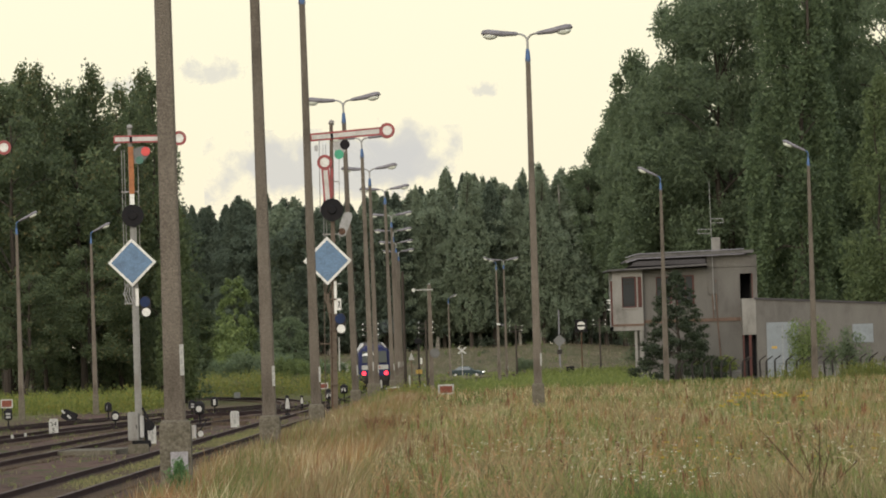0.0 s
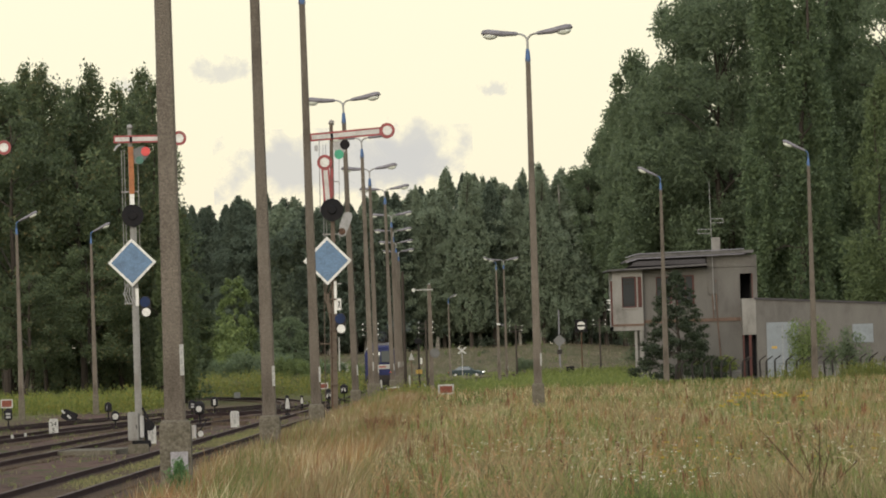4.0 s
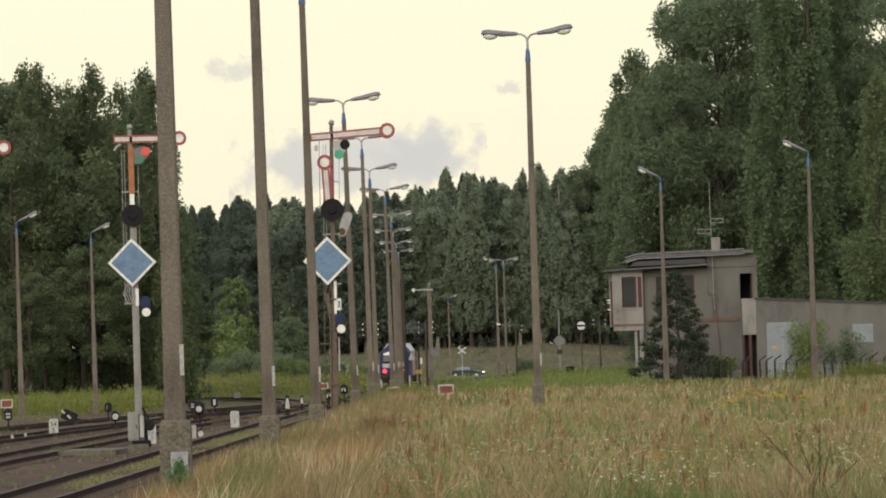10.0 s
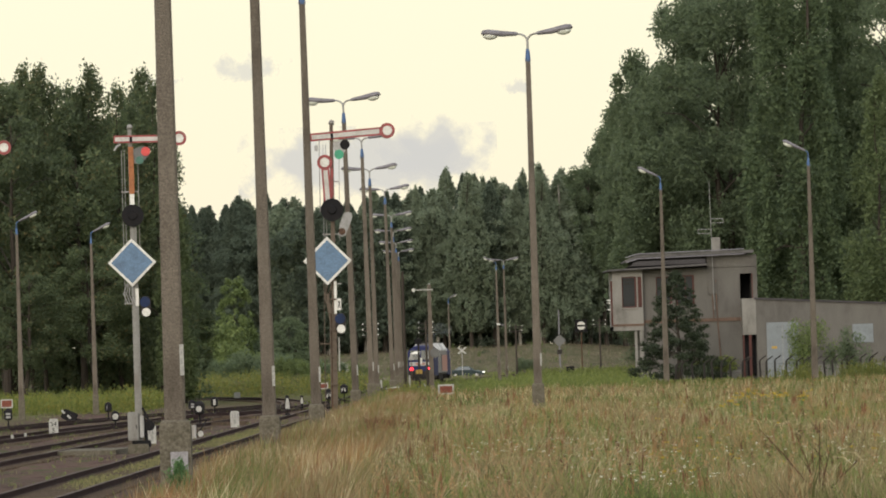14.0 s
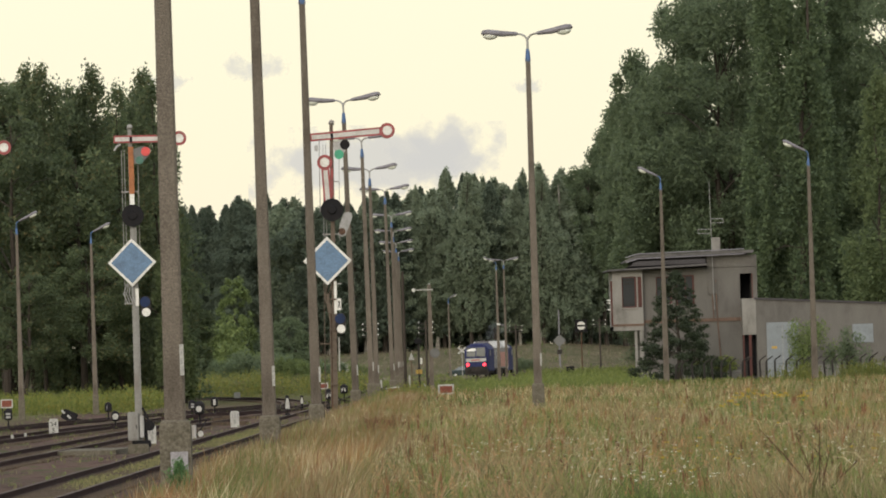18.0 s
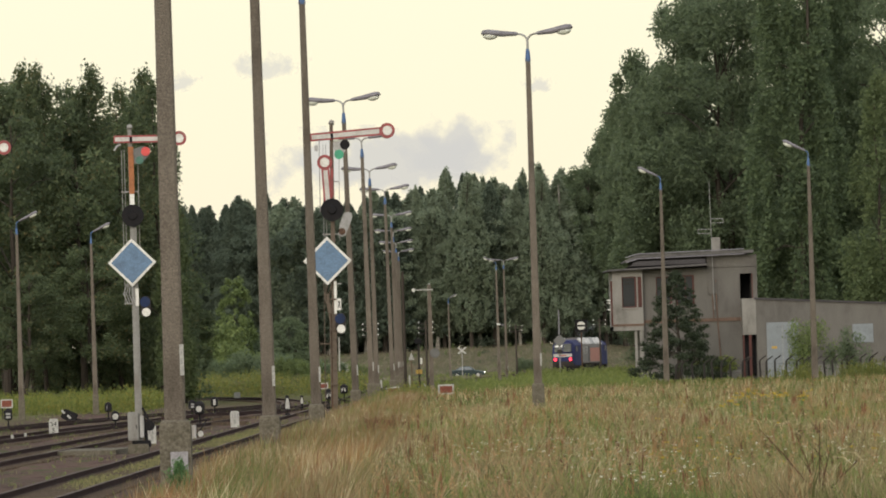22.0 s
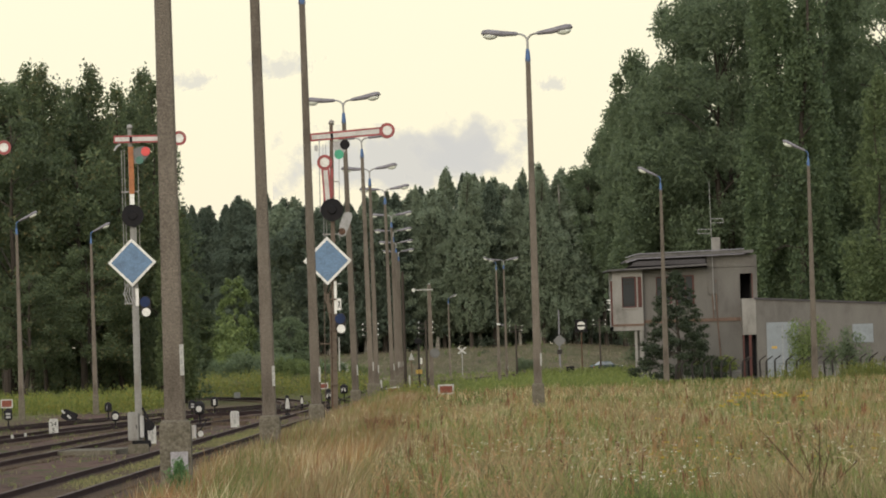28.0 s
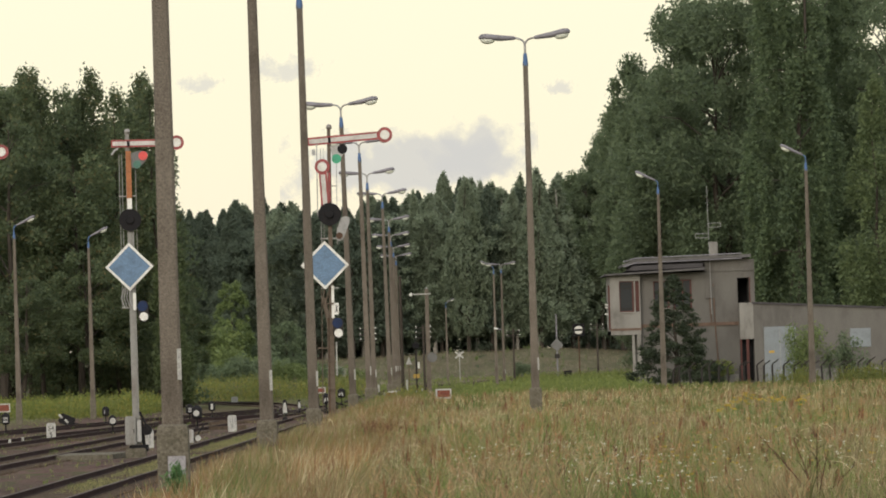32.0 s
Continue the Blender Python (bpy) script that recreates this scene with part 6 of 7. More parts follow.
                part("axle_box", box(sx * 1.1 - 0.12, sx * 1.1 + 0.12, yb + ya - 0.2, yb + ya + 0.2, 0.38, 0.72, 0.03), UNDER, w)
    return t


loco = locomotive()


def exhaust_smoke():
    """Thin exhaust haze above the engine, in a few faint rounded puffs."""
    m, n, l, p = shader("exhaust_haze")
    n.remove(p)
    tx = noise_node(n, l, 0.8, 4, 0.6)
    mu = n.new("ShaderNodeMath")
    mu.operation = "MULTIPLY"
    l.new(tx.outputs["Fac"], mu.inputs[0])
    mu.inputs[1].default_value = 0.06
    df = n.new("ShaderNodeBsdfDiffuse")
    df.inputs["Color"].default_value = (0.46, 0.51, 0.58, 1)
    tr = n.new("ShaderNodeBsdfTransparent")
    ms = n.new("ShaderNodeMixShader")
    l.new(mu.outputs[0], ms.inputs[0])
    l.new(tr.outputs[0], ms.inputs[1])
    l.new(df.outputs[0], ms.inputs[2])
    l.new(ms.outputs[0], n["Material Output"].inputs["Surface"])
    for x, y, z, a, b in ((0.2, 0.1, 4.95, 0.6, 0.5), (1.7, -3.6, 5.7, 1.0, 0.6)):
        bm = bmesh.new()
        bmesh.ops.create_icosphere(bm, subdivisions=3, radius=1.0)
        for v in bm.verts:
            v.co *= 1 + 0.6 * noise.noise(v.co * 1.9 + Vector((x, y, z)))
            v.co = Vector((x + v.co.x * a, y + v.co.y * a * 1.6, z + v.co.z * b))
        part("exhaust_smoke", bm, m, loco, "faint blue-grey exhaust haze", smooth=True).visible_shadow = False


exhaust_smoke()


# ---- car ----
def car():
    t = thing("car", "dark green-blue saloon car with its headlights on", "car", pose(2.64, 714.3, -1.47, 0, 0, -84))
    # the car points along +y
    half = 0.83

    def ring(y, low, belt, top, w_belt, w_top):
        return [(-half * 0.96, y, low), (-w_belt, y, belt), (-w_top, y, top), (w_top, y, top), (w_belt, y, belt), (half * 0.96, y, low)]
    part("body", loft([ring(-2.2, 0.42, 0.72, 0.78, 0.74, 0.6), ring(-2.12, 0.26, 0.86, 0.92, 0.80, 0.66), ring(-1.5, 0.22, 0.90, 0.98, 0.83, 0.7), ring(0.75, 0.20, 0.88, 0.95, 0.83, 0.72), ring(1.3, 0.20, 0.84, 0.88, 0.83, 0.72), ring(2.05, 0.24, 0.68, 0.72, 0.80, 0.64), ring(2.2, 0.36, 0.58, 0.62, 0.72, 0.58)]), CAR_PAINT, t, "dark painted body", smooth=False)
    roof = part("roof", loft([[(-0.70, -1.45, 0.93), (0.70, -1.45, 0.93), (0.56, -0.85, 1.36), (-0.56, -0.85, 1.36)], [(-0.72, -1.0, 0.93), (0.72, -1.0, 0.93), (0.57, -0.72, 1.40), (-0.57, -0.72, 1.40)], [(-0.74, 0.2, 0.93), (0.74, 0.2, 0.93), (0.57, 0.05, 1.42), (-0.57, 0.05, 1.42)], [(-0.74, 0.95, 0.92), (0.74, 0.95, 0.92), (0.54, 0.32, 1.36), (-0.54, 0.32, 1.36)]]), CAR_PAINT, t)
    for sx in (-1, 1):
        for y0, y1, y2, y3 in ((-1.28, -0.42, -0.42, -0.9), (-0.34, 0.72, 0.28, -0.34)):
            bm = loft([[(sx * 0.725, y0, 0.96), (sx * 0.735, y1, 0.96), (sx * 0.60, y2, 1.34), (sx * 0.60, y3, 1.34)], [(sx * 0.75, y0, 0.96), (sx * 0.76, y1, 0.96), (sx * 0.625, y2, 1.34), (sx * 0.625, y3, 1.34)]])
            part("side_window", bm, CAR_GLASS_SKY, roof)
        part("headlight", rod((sx * 0.58, 2.08, 0.60), (sx * 0.58, 2.2, 0.58), 0.11, 0.10, 12), HEAD_LIGHT, t, "lit headlight")
        part("tail_light", box(sx * 0.58 - 0.12, sx * 0.58 + 0.12, -2.23, -2.16, 0.62, 0.76, 0.01), RED_LENS, t)
        part("mirror", box(sx * 0.9 - 0.08, sx * 0.9 + 0.08, 0.62, 0.72, 0.92, 1.04, 0.02), CAR_PAINT, t)
        for y in (-1.3, 1.35):
            w = part("wheel", rod((sx * 0.68, y, 0.30), (sx * 0.85, y, 0.30), 0.30, 0.29, 22), TYRE, t)
            part("rim", rod((sx * 0.852, y, 0.30), (sx * 0.862, y, 0.30), 0.20, 0.18, 16), ALLOY, w, "silver wheel cover")
    part("windscreen", loft([[(-0.68, 0.93, 0.96), (0.68, 0.93, 0.96), (0.52, 0.38, 1.34), (-0.52, 0.38, 1.34)], [(-0.68, 0.97, 0.97), (0.68, 0.97, 0.97), (0.52, 0.41, 1.36), (-0.52, 0.41, 1.36)]]), CAR_GLASS_SKY, roof)
    part("rear_window", loft([[(-0.62, -1.42, 0.97), (0.62, -1.42, 0.97), (0.5, -0.93, 1.33), (-0.5, -0.93, 1.33)], [(-0.62, -1.46, 0.98), (0.62, -1.46, 0.98), (0.5, -0.96, 1.35), (-0.5, -0.96, 1.35)]]), CAR_GLASS_SKY, roof)
    part("front_bumper", box(-0.78, 0.78, 2.1, 2.28, 0.3, 0.46, 0.03), UNDER, t)
    part("rear_bumper", box(-0.78, 0.78, -2.3, -2.12, 0.34, 0.5, 0.03), UNDER, t)
    return t


saloon = car()


# ---- clouds ----
def cloud_material(seed, dense, aspect):
    m, n, l, p = shader("cloud")
    n.remove(p)
    co = n.new("ShaderNodeTexCoord")
    tx = n.new("ShaderNodeTexNoise")
    tx.inputs["Scale"].default_value, tx.inputs["Detail"].default_value, tx.inputs["Roughness"].default_value = 2.3, 8.0, 0.56
    off = n.new("ShaderNodeMapping")
    off.inputs["Location"].default_value = (seed * 3.7, seed * 1.3, 0)
    flat = n.new("ShaderNodeVectorMath")
    flat.operation = "MULTIPLY"
    flat.inputs[1].default_value = (1.0, 0.0, 1.0)
    l.new(co.outputs["Generated"], flat.inputs[0])
    off.inputs["Scale"].default_value = (aspect, 1.0, 1.0)
    l.new(flat.outputs[0], off.inputs[0])
    l.new(off.outputs[0], tx.inputs["Vector"])
    # soft toward the rim of the sheet
    vm = n.new("ShaderNodeVectorMath")
    vm.operation = "SUBTRACT"
    vm.inputs[1].default_value = (0.5, 0.0, 0.5)
    l.new(flat.outputs[0], vm.inputs[0])
    ln = n.new("ShaderNodeVectorMath")
    ln.operation = "LENGTH"
    l.new(vm.outputs[0], ln.inputs[0])
    mr = n.new("ShaderNodeMapRange")
    mr.inputs["From Min"].default_value, mr.inputs["From Max"].default_value = 0.12, 0.5
    mr.inputs["To Min"].default_value, mr.inputs["To Max"].default_value = 0.85, -0.15
    l.new(ln.outputs["Value"], mr.inputs["Value"])
    ad = n.new("ShaderNodeMath")
    l.new(mr.outputs[0], ad.inputs[0])
    st = n.new("ShaderNodeMapRange")
    st.inputs["From Min"].default_value, st.inputs["From Max"].default_value = 0.3, 0.7
    st.inputs["To Min"].default_value, st.inputs["To Max"].default_value = 0.05, 0.95
    l.new(tx.outputs["Fac"], st.inputs["Value"])
    l.new(st.outputs[0], ad.inputs[1])
    rp = n.new("ShaderNodeMapRange")
    rp.inputs["From Min"].default_value, rp.inputs["From Max"].default_value = 0.72 - dense, 1.22 - dense
    rp.inputs["To Max"].default_value = 0.85 if dense > 0.1 else 0.6
    l.new(ad.outputs[0], rp.inputs["Value"])
    em = n.new("ShaderNodeEmission")
    em.inputs["Color"].default_value = (0.66, 0.65, 0.62, 1)
    tr = n.new("ShaderNodeBsdfTransparent")
    ms = n.new("ShaderNodeMixShader")
    l.new(rp.outputs[0], ms.inputs[0])
    l.new(tr.outputs[0], ms.inputs[1])
    l.new(em.outputs[0], ms.inputs[2])
    l.new(ms.outputs[0], n["Material Output"].inputs["Surface"])
    return m


def cloud(x, z, w, h, seed, dense):
    """A thin bank of cloud: a slightly domed sheet far behind everything."""
    bm = bmesh.new()
    nx, nz = 14, 8
    rows = [[bm.verts.new(((i / nx - 0.5) * w, 60 * math.sin(3.14 * i / nx) * math.sin(3.14 * j / nz), (j / nz - 0.5) * h)) for i in range(nx + 1)] for j in range(nz + 1)]
    for j in range(nz):
        for i in range(nx):
            bm.faces.new((rows[j][i], rows[j][i + 1], rows[j + 1][i + 1], rows[j + 1][i]))
    me = bpy.data.meshes.new("cloud")
    bm.to_mesh(me)
    bm.free()
    me.materials.append(cloud_material(seed, dense, w / h))
    ob = new("cloud", me)
    ob.location = (x, 4500, z)
    ob.visible_shadow = False
    return tagged(ob, "thin grey-blue cloud drifting in a cream sky", "cloud", "clouds", "structure")


def sky_spot(x, y):
    """Where a cloud stands at 4500 m for a place given in the field of view."""
    return 0.45 * (x - 784) - 0.014 * (y - 441), 1.75 + 0.45 * (624.3 - y) - 0.014 * (x - 784)


CLOUDS = []
for px, py, w, h, seed, dense in ((590, 292, 460, 130, 1, 0.32), (375, 122, 170, 66, 2, 0.0), (857, 155, 76, 40, 3, 0.0), (705, 272, 220, 130, 4, 0.2), (215, 150, 110, 50, 5, 0.0)):
    cx, cz = sky_spot(px, py)
    CLOUDS.append(cloud(cx, cz, w * 0.45, h * 0.45, seed, dense))


# ---- yard signs and fittings ----
def switch_lantern(m, sign, size=1.0, label="black switch lantern with a white sign beside the track"):
    t = thing("switch_lantern", label, "switch lantern", m, "switch lanterns")
    k = size
    part("stand", rod((0, 0, -0.25), (0, 0, 0.52 * k), 0.035, 0.03, 8), BLACK, t)
    part("lever_box", box(-0.13 * k, 0.13 * k, -0.2, 0.2, -0.15, 0.12 * k, 0.02), BLACK, t)
    body = part("lantern", loft([[(sx * w * k, sy * w * k, z * k) for sx, sy in ((-1, -1), (1, -1), (1, 1), (-1, 1))] for w, z in (((0.12, 0.48), (0.2, 0.54), (0.2, 0.92), (0.13, 1.0), (0.05, 1.06)) if sign != "tall" else ((0.11, 0.26), (0.12, 0.54), (0.10, 0.88), (0.08, 0.96), (0.03, 1.0)))]), BLACK, t, "black lantern case")
    if sign == "disc":
        part("sign", disc(0, -0.21 * k, 0.72 * k, 0.125 * k, 0.012, 22), DULL_WHITE, body, "white round sign")
    elif sign == "bar":
        part("sign", box(-0.07 * k, 0.07 * k, -0.215 * k, -0.205 * k, 0.56 * k, 0.9 * k, 0.003), DULL_WHITE, body, "white upright sign")
    elif sign == "round":
        part("sign", disc(0, -0.21 * k, 0.74 * k, 0.165 * k, 0.012, 22), DULL_WHITE, body, "large white round sign")
    elif sign == "tall":
        part("sign", plate([(-0.10 * k, 0.30 * k), (-0.03 * k, 0.34 * k), (0.03 * k, 0.34 * k), (0.10 * k, 0.30 * k), (0.10 * k, 0.56 * k), (0.05 * k, 0.84 * k), (-0.05 * k, 0.84 * k), (-0.10 * k, 0.56 * k)], -0.14 * k, -0.125 * k), DULL_WHITE, body, "white upright sign with slanting shoulders")
    elif sign == "strokes":
        for sx in (-1, 1):
            part("sign", plate([(sx * 0.04 * k, 0.86 * k), (sx * 0.13 * k, 0.72 * k), (sx * 0.13 * k, 0.56 * k), (sx * 0.03 * k, 0.70 * k)], -0.215 * k, -0.205 * k), DULL_WHITE, body, "slanting white stroke")
        part("weight", rod((-0.12 * k, -0.05, 0.1), (-0.42 * k, -0.05, 0.26 * k), 0.03, 0.07, 8), BLACK, t, "black lever with its weight")
    elif sign == "dark":
        part("sign", box(-0.10 * k, -0.06 * k, -0.215 * k, -0.205 * k, 0.62 * k, 0.86 * k), SIGN_GREY, body, "dull sign")
    elif sign == "split":
        part("sign", box(-0.11 * k, 0.11 * k, -0.215 * k, -0.205 * k, 0.73 * k, 0.84 * k), SIGN_GREY, body, "dull pale sign")
        part("sign", box(-0.11 * k, 0.11 * k, -0.215 * k, -0.205 * k, 0.58 * k, 0.68 * k), SIGN_GREY, body, "dull pale sign")
    return t


for x, y, sign, size in ((-18.05, 232.0, "split", 0.85), (-13.25, 225.0, "round", 0.72), (-16.1, 268.0, "dark", 0.8), (-9.95, 226.5, "disc", 0.95), (-12.3, 272.0, "split", 0.8), (-11.55, 280.0, "bar", 0.85),
                         (-7.49, 264.0, "tall", 0.95), (-8.05, 312.0, "tall", 0.7), (-6.3, 300.0, "strokes", 1.0), (-6.74, 369.0, "strokes", 1.1), (-2.25, 448.0, "bar", 0.7)):
    switch_lantern(pose(x, y, ground_at(x, y) + 0.02, 0, 0, random.uniform(-12, 12)), sign, size)
fallen = thing("switch_lantern", "black switch lantern leaning far over beside the track", "switch lantern", pose(-17.92, 266.0, -0.92), "switch lanterns")
lean = part("lantern", box(-0.36, 0.36, -0.2, 0.2, 0.02, 0.5, 0.05), BLACK, fallen, "black lantern case")
lean.matrix_basis = Matrix.Rotation(radians(24), 4, "Y")
for dx, dz in ((-0.17, 0.36), (0.1, 0.12)):
    sg = part("sign", box(-0.05, 0.05, -0.215, -0.205, -0.11, 0.11), DULL_WHITE, fallen, "white sign")
    sg.matrix_basis = Matrix.Translation((dx, 0, dz + 0.08)) @ Matrix.Rotation(radians(-38), 4, "Y")
part("lever", rod((0.3, 0, 0.1), (0.75, 0, 0.02), 0.04, 0.04), BLACK, fallen)

ratchet = thing("point_lever", "white-weighted black point lever beside the track", "point lever", pose(-8.58, 194.5, -0.9))
part("weight", rod((0.05, 0, 0.12), (0.05, -0.12, 0.12), 0.1, 0.1, 16), DULL_WHITE, ratchet, "white round weight")
part("lever", rod((-0.1, 0, 0.05), (0.28, 0, 0.6), 0.03, 0.02), BLACK, ratchet)
part("box", box(-0.35, -0.1, -0.15, 0.15, -0.1, 0.42, 0.02), STEEL, ratchet)


def writing(text, size, m, material, parent):
    cu = bpy.data.curves.new("digits", "FONT")
    cu.body, cu.size, cu.align_x, cu.extrude = text, size, "CENTER", 0.004
    cu.materials.append(material)
    ob = new("digits", cu)
    ob.parent = parent
    ob.matrix_basis = m
    return ob


def marker_stone(m, lines, bars, wide=0.34, tall=0.62):
    t = thing("marker_stone", "white painted marker stone with dark figures", "marker stone", m, "marker stones")
    w = wide / 2
    stone = part("stone", plate([(-w, -0.2), (w, -0.2), (w, tall - 0.08), (w * 0.75, tall), (-w * 0.75, tall), (-w, tall - 0.08)], -0.09, 0.09), DULL_WHITE, t, "white painted stone")
    for k, line in enumerate(lines):
        writing(line, 0.24, Matrix.Translation((0, -0.093, tall - 0.28 - 0.25 * k)) @ Matrix.Rotation(radians(90), 4, "X"), BLACK, stone)
    for k in range(bars):
        part("figure", box(-0.11 + 0.1 * k, -0.05 + 0.1 * k, -0.097, -0.091, tall - 0.28, tall - 0.1), SIGN_GREY, stone)
    if bars:
        part("figure", box(-0.03, 0.04, -0.097, -0.091, tall - 0.52, tall - 0.36), SIGN_GREY, stone)
    return t


marker_stone(pose(-14.87, 213.0, -0.90), ["54", "5"], 0)
marker_stone(pose(-8.38, 222.0, -0.9), [], 3)
marker_stone(pose(-9.65, 184.0, -0.9), [], 2, 0.26, 0.58)
marker_stone(pose(-16.63, 447.0, -1.6), [], 0, 0.5, 0.72)
for x, y, h in ((-15.4, 199.5, 0.24), (-15.65, 209.0, 0.18)):
    st = thing("white_stake", "short white painted stake in the gravel", "stake", pose(x, y, -0.92), "white stakes")
    part("stake", box(-0.045, 0.045, -0.045, 0.045, -0.1, h, 0.01), DULL_WHITE, st)


def red_board(m, wide, tall, label, legs=0.5):
    t = thing("red_board", label, "board", m, "red boards")
    part("panel", box(-wide / 2, wide / 2, -0.02, 0.02, legs, legs + tall, 0.004), DULL_WHITE, t, "white border")
    part("red_field", box(-wide / 2 + 0.06, wide / 2 - 0.06, -0.027, -0.021, legs + 0.06, legs + tall - 0.06), SIGN_RED, t, "faded red field")
    for s in (-1, 1):
        part("leg", box(s * wide * 0.36 - 0.03, s * wide * 0.36 + 0.03, 0.02, 0.07, -0.3, legs + tall * 0.8), UNDER, t)
    return t


red_board(pose(-0.05, 215.0, -0.08, 0, 0, 6), 0.60, 0.38, "white-bordered faded red board at the field's end", 0.24)
red_board(pose(-2.02, 215.0, -0.03, 0, -7, 8), 0.50, 0.34, "leaning white-bordered red board in the weeds", 0.2)
red_board(pose(-7.35, 339.0, -1.15, 0, -3, 0), 0.54, 0.36, "small white-bordered red board beside the track", 0.95)
red_board(pose(-23.4, 300.0, -0.97), 0.64, 0.46, "white-bordered red board before the weeds", 0.5)
beam = thing("loose_sleeper", "dark old sleeper lying loose beside the points", "sleeper", pose(-8.8, 228.0, -0.9, 0, 0, 8), "loose sleepers")
part("timber", box(-0.75, 0.75, -0.13, 0.13, -0.03, 0.14, 0.015), SLEEPER, beam)
for x, y, turn in ((-9.6, 247.0, 20), (-8.3, 252.0, -12), (-10.4, 258.0, 35), (-6.4, 262.0, 15)):
    copy_thing(beam, pose(x, y, ground_at(x, y) - 0.01, 0, 0, turn))
slab = thing("concrete_slab", "low concrete slab across the siding", "slab", pose(-10.55, 166.0, -0.83, 0, 0, -4))
part("slab", box(-1.05, 1.05, -2.2, 2.2, -0.2, 0.06, 0.02), FOOTING, slab)
buffer_rail = thing("rail_stack", "short rusty rails laid beside the points", "rails", pose(-10.6, 262.0, -0.86, 0, 0, -14))
for k in range(3):
    part("rail", box(-0.05 + 0.22 * k, 0.02 + 0.22 * k, -9.0, 9.0, 0.0, 0.14), RAIL, buffer_rail)


# ---- level crossing and far signs ----
def telegraph_pole(m, h, arms, label="telegraph pole with white insulators"):
    t = thing("telegraph_pole", label, "telegraph pole", m, "telegraph poles")
    part("pole", rod((0, 0, -0.3), (0, 0, h), 0.13, 0.09, 9), BARK, t, "brown wooden pole")
    for k in range(arms):
        z = h - 0.3 - 0.5 * k
        bar = part("crossarm", box(-0.85, 0.85, -0.05, 0.05, z - 0.05, z + 0.05), UNDER, t)
        for x in (-0.7, 0.7):
            part("insulator", rod((x, 0, z + 0.04), (x, 0, z + 0.18), 0.055, 0.04, 8), WHITE, bar)
    return t


telegraph_pole(pose(-6.9, 520.0, -1.5), 6.3, 3)
telegraph_pole(pose(-1.95, 560.0, -1.5), 6.5, 3)
telegraph_pole(pose(7.95, 640.0, -1.5), 6.2, 2)
telegraph_pole(pose(18.0, 660.0, -1.4), 6.6, 2)
thin = thing("utility_pole", "slender weathered pole without arms beside the track", "pole", pose(-2.87, 392.0, -1.2))
part("pole", rod((0, 0, -0.3), (0, 0, 8.6), 0.12, 0.10, 9), BARK, thin)
part("cap", rod((0, 0, 8.6), (0, 0, 8.68), 0.12, 0.04, 9), UNDER, thin)
cross = thing("crossing_sign", "white crossed boards on a post at the level crossing", "road sign", pose(1.93, 690.0, -1.5))
part("post", rod((0, 0, -0.3), (0, 0, 3.85), 0.05, 0.05, 8), STEEL, cross)
for a in (38, -38):
    b = part("board", box(-0.62, 0.62, -0.07, -0.045, -0.1, 0.1, 0.004), DULL_WHITE, cross)
    b.matrix_basis = Matrix.Translation((0, -0.012 if a > 0 else 0.0, 3.43)) @ Matrix.Rotation(radians(a), 4, "Y")
warn = thing("diamond_sign", "grey back of a diamond road sign on a tall pole", "road sign", pose(11.45, 570.0, -1.5))
part("post", rod((0, 0, -0.3), (0, 0, 7.2), 0.085, 0.07, 9), LAMP_SHELL, warn, "pale tall pole")
part("plate", plate([(-0.66, 4.1), (0, 3.44), (0.66, 4.1), (0, 4.76)], -0.12, -0.095), DULL_GREY, warn, "grey diamond plate")
part("lower_plate", box(-0.25, 0.25, -0.12, -0.1, 2.75, 3.2), UNDER, warn)
stop = thing("stop_signal", "black square signal board with a barred white disc", "signal", pose(9.72, 405.0, -0.75))
part("post", rod((0, 0, -0.3), (0, 0, 3.7), 0.05, 0.045, 8), RUST, stop)
bd = part("board", box(-0.44, 0.44, -0.08, -0.05, 3.68, 4.57), BLACK, stop, "black board")
part("white_disc", disc(0, -0.09, 4.13, 0.30, 0.012, 28), WHITE, bd, "white disc")
part("black_bar", box(-0.29, 0.29, -0.106, -0.098, 4.06, 4.20), BLACK, bd)
small = thing("cable_box", "small dark box on a leaning stake in the weeds", "box", pose(8.72, 395.0, -0.92, 0, -4, 0))
part("stake", rod((0, 0, -0.3), (0, 0, 1.0), 0.04, 0.04, 7), UNDER, small)
part("box", box(-0.3, 0.3, -0.1, 0.1, 0.95, 1.45, 0.02), BLACK, small)
yellow = thing("speed_board", "yellow two-panel board on a dark signal post", "railway sign", pose(-2.2, 452.0, -1.5))
part("post", rod((0, 0, -0.3), (0, 0, 4.6), 0.09, 0.07, 8), UNDER, yellow)
for x in (-0.15, 0.13):
    part("panel", box(x - 0.12, x + 0.12, -0.1, -0.08, 1.62, 1.95, 0.01), SIGN_YELLOW, yellow, "yellow panel")
part("head", box(-0.30, 0.26, -0.15, 0.1, 4.0, 4.42, 0.04), BLACK, yellow, "black signal head")
part("plate", box(0.1, 0.26, -0.1, -0.08, 2.4, 2.9), WHITE, yellow)
tri = thing("triangle_marker", "white triangular marker on a thin post", "railway sign", pose(-2.72, 440.0, -1.5))
part("post", rod((0, 0, -0.3), (0, 0, 3.0), 0.035, 0.03, 7), RUST, tri)
part("plate", plate([(-0.24, 2.75), (0.24, 2.75), (0.0, 3.35)], -0.06, -0.04), DULL_WHITE, tri, "white triangle")
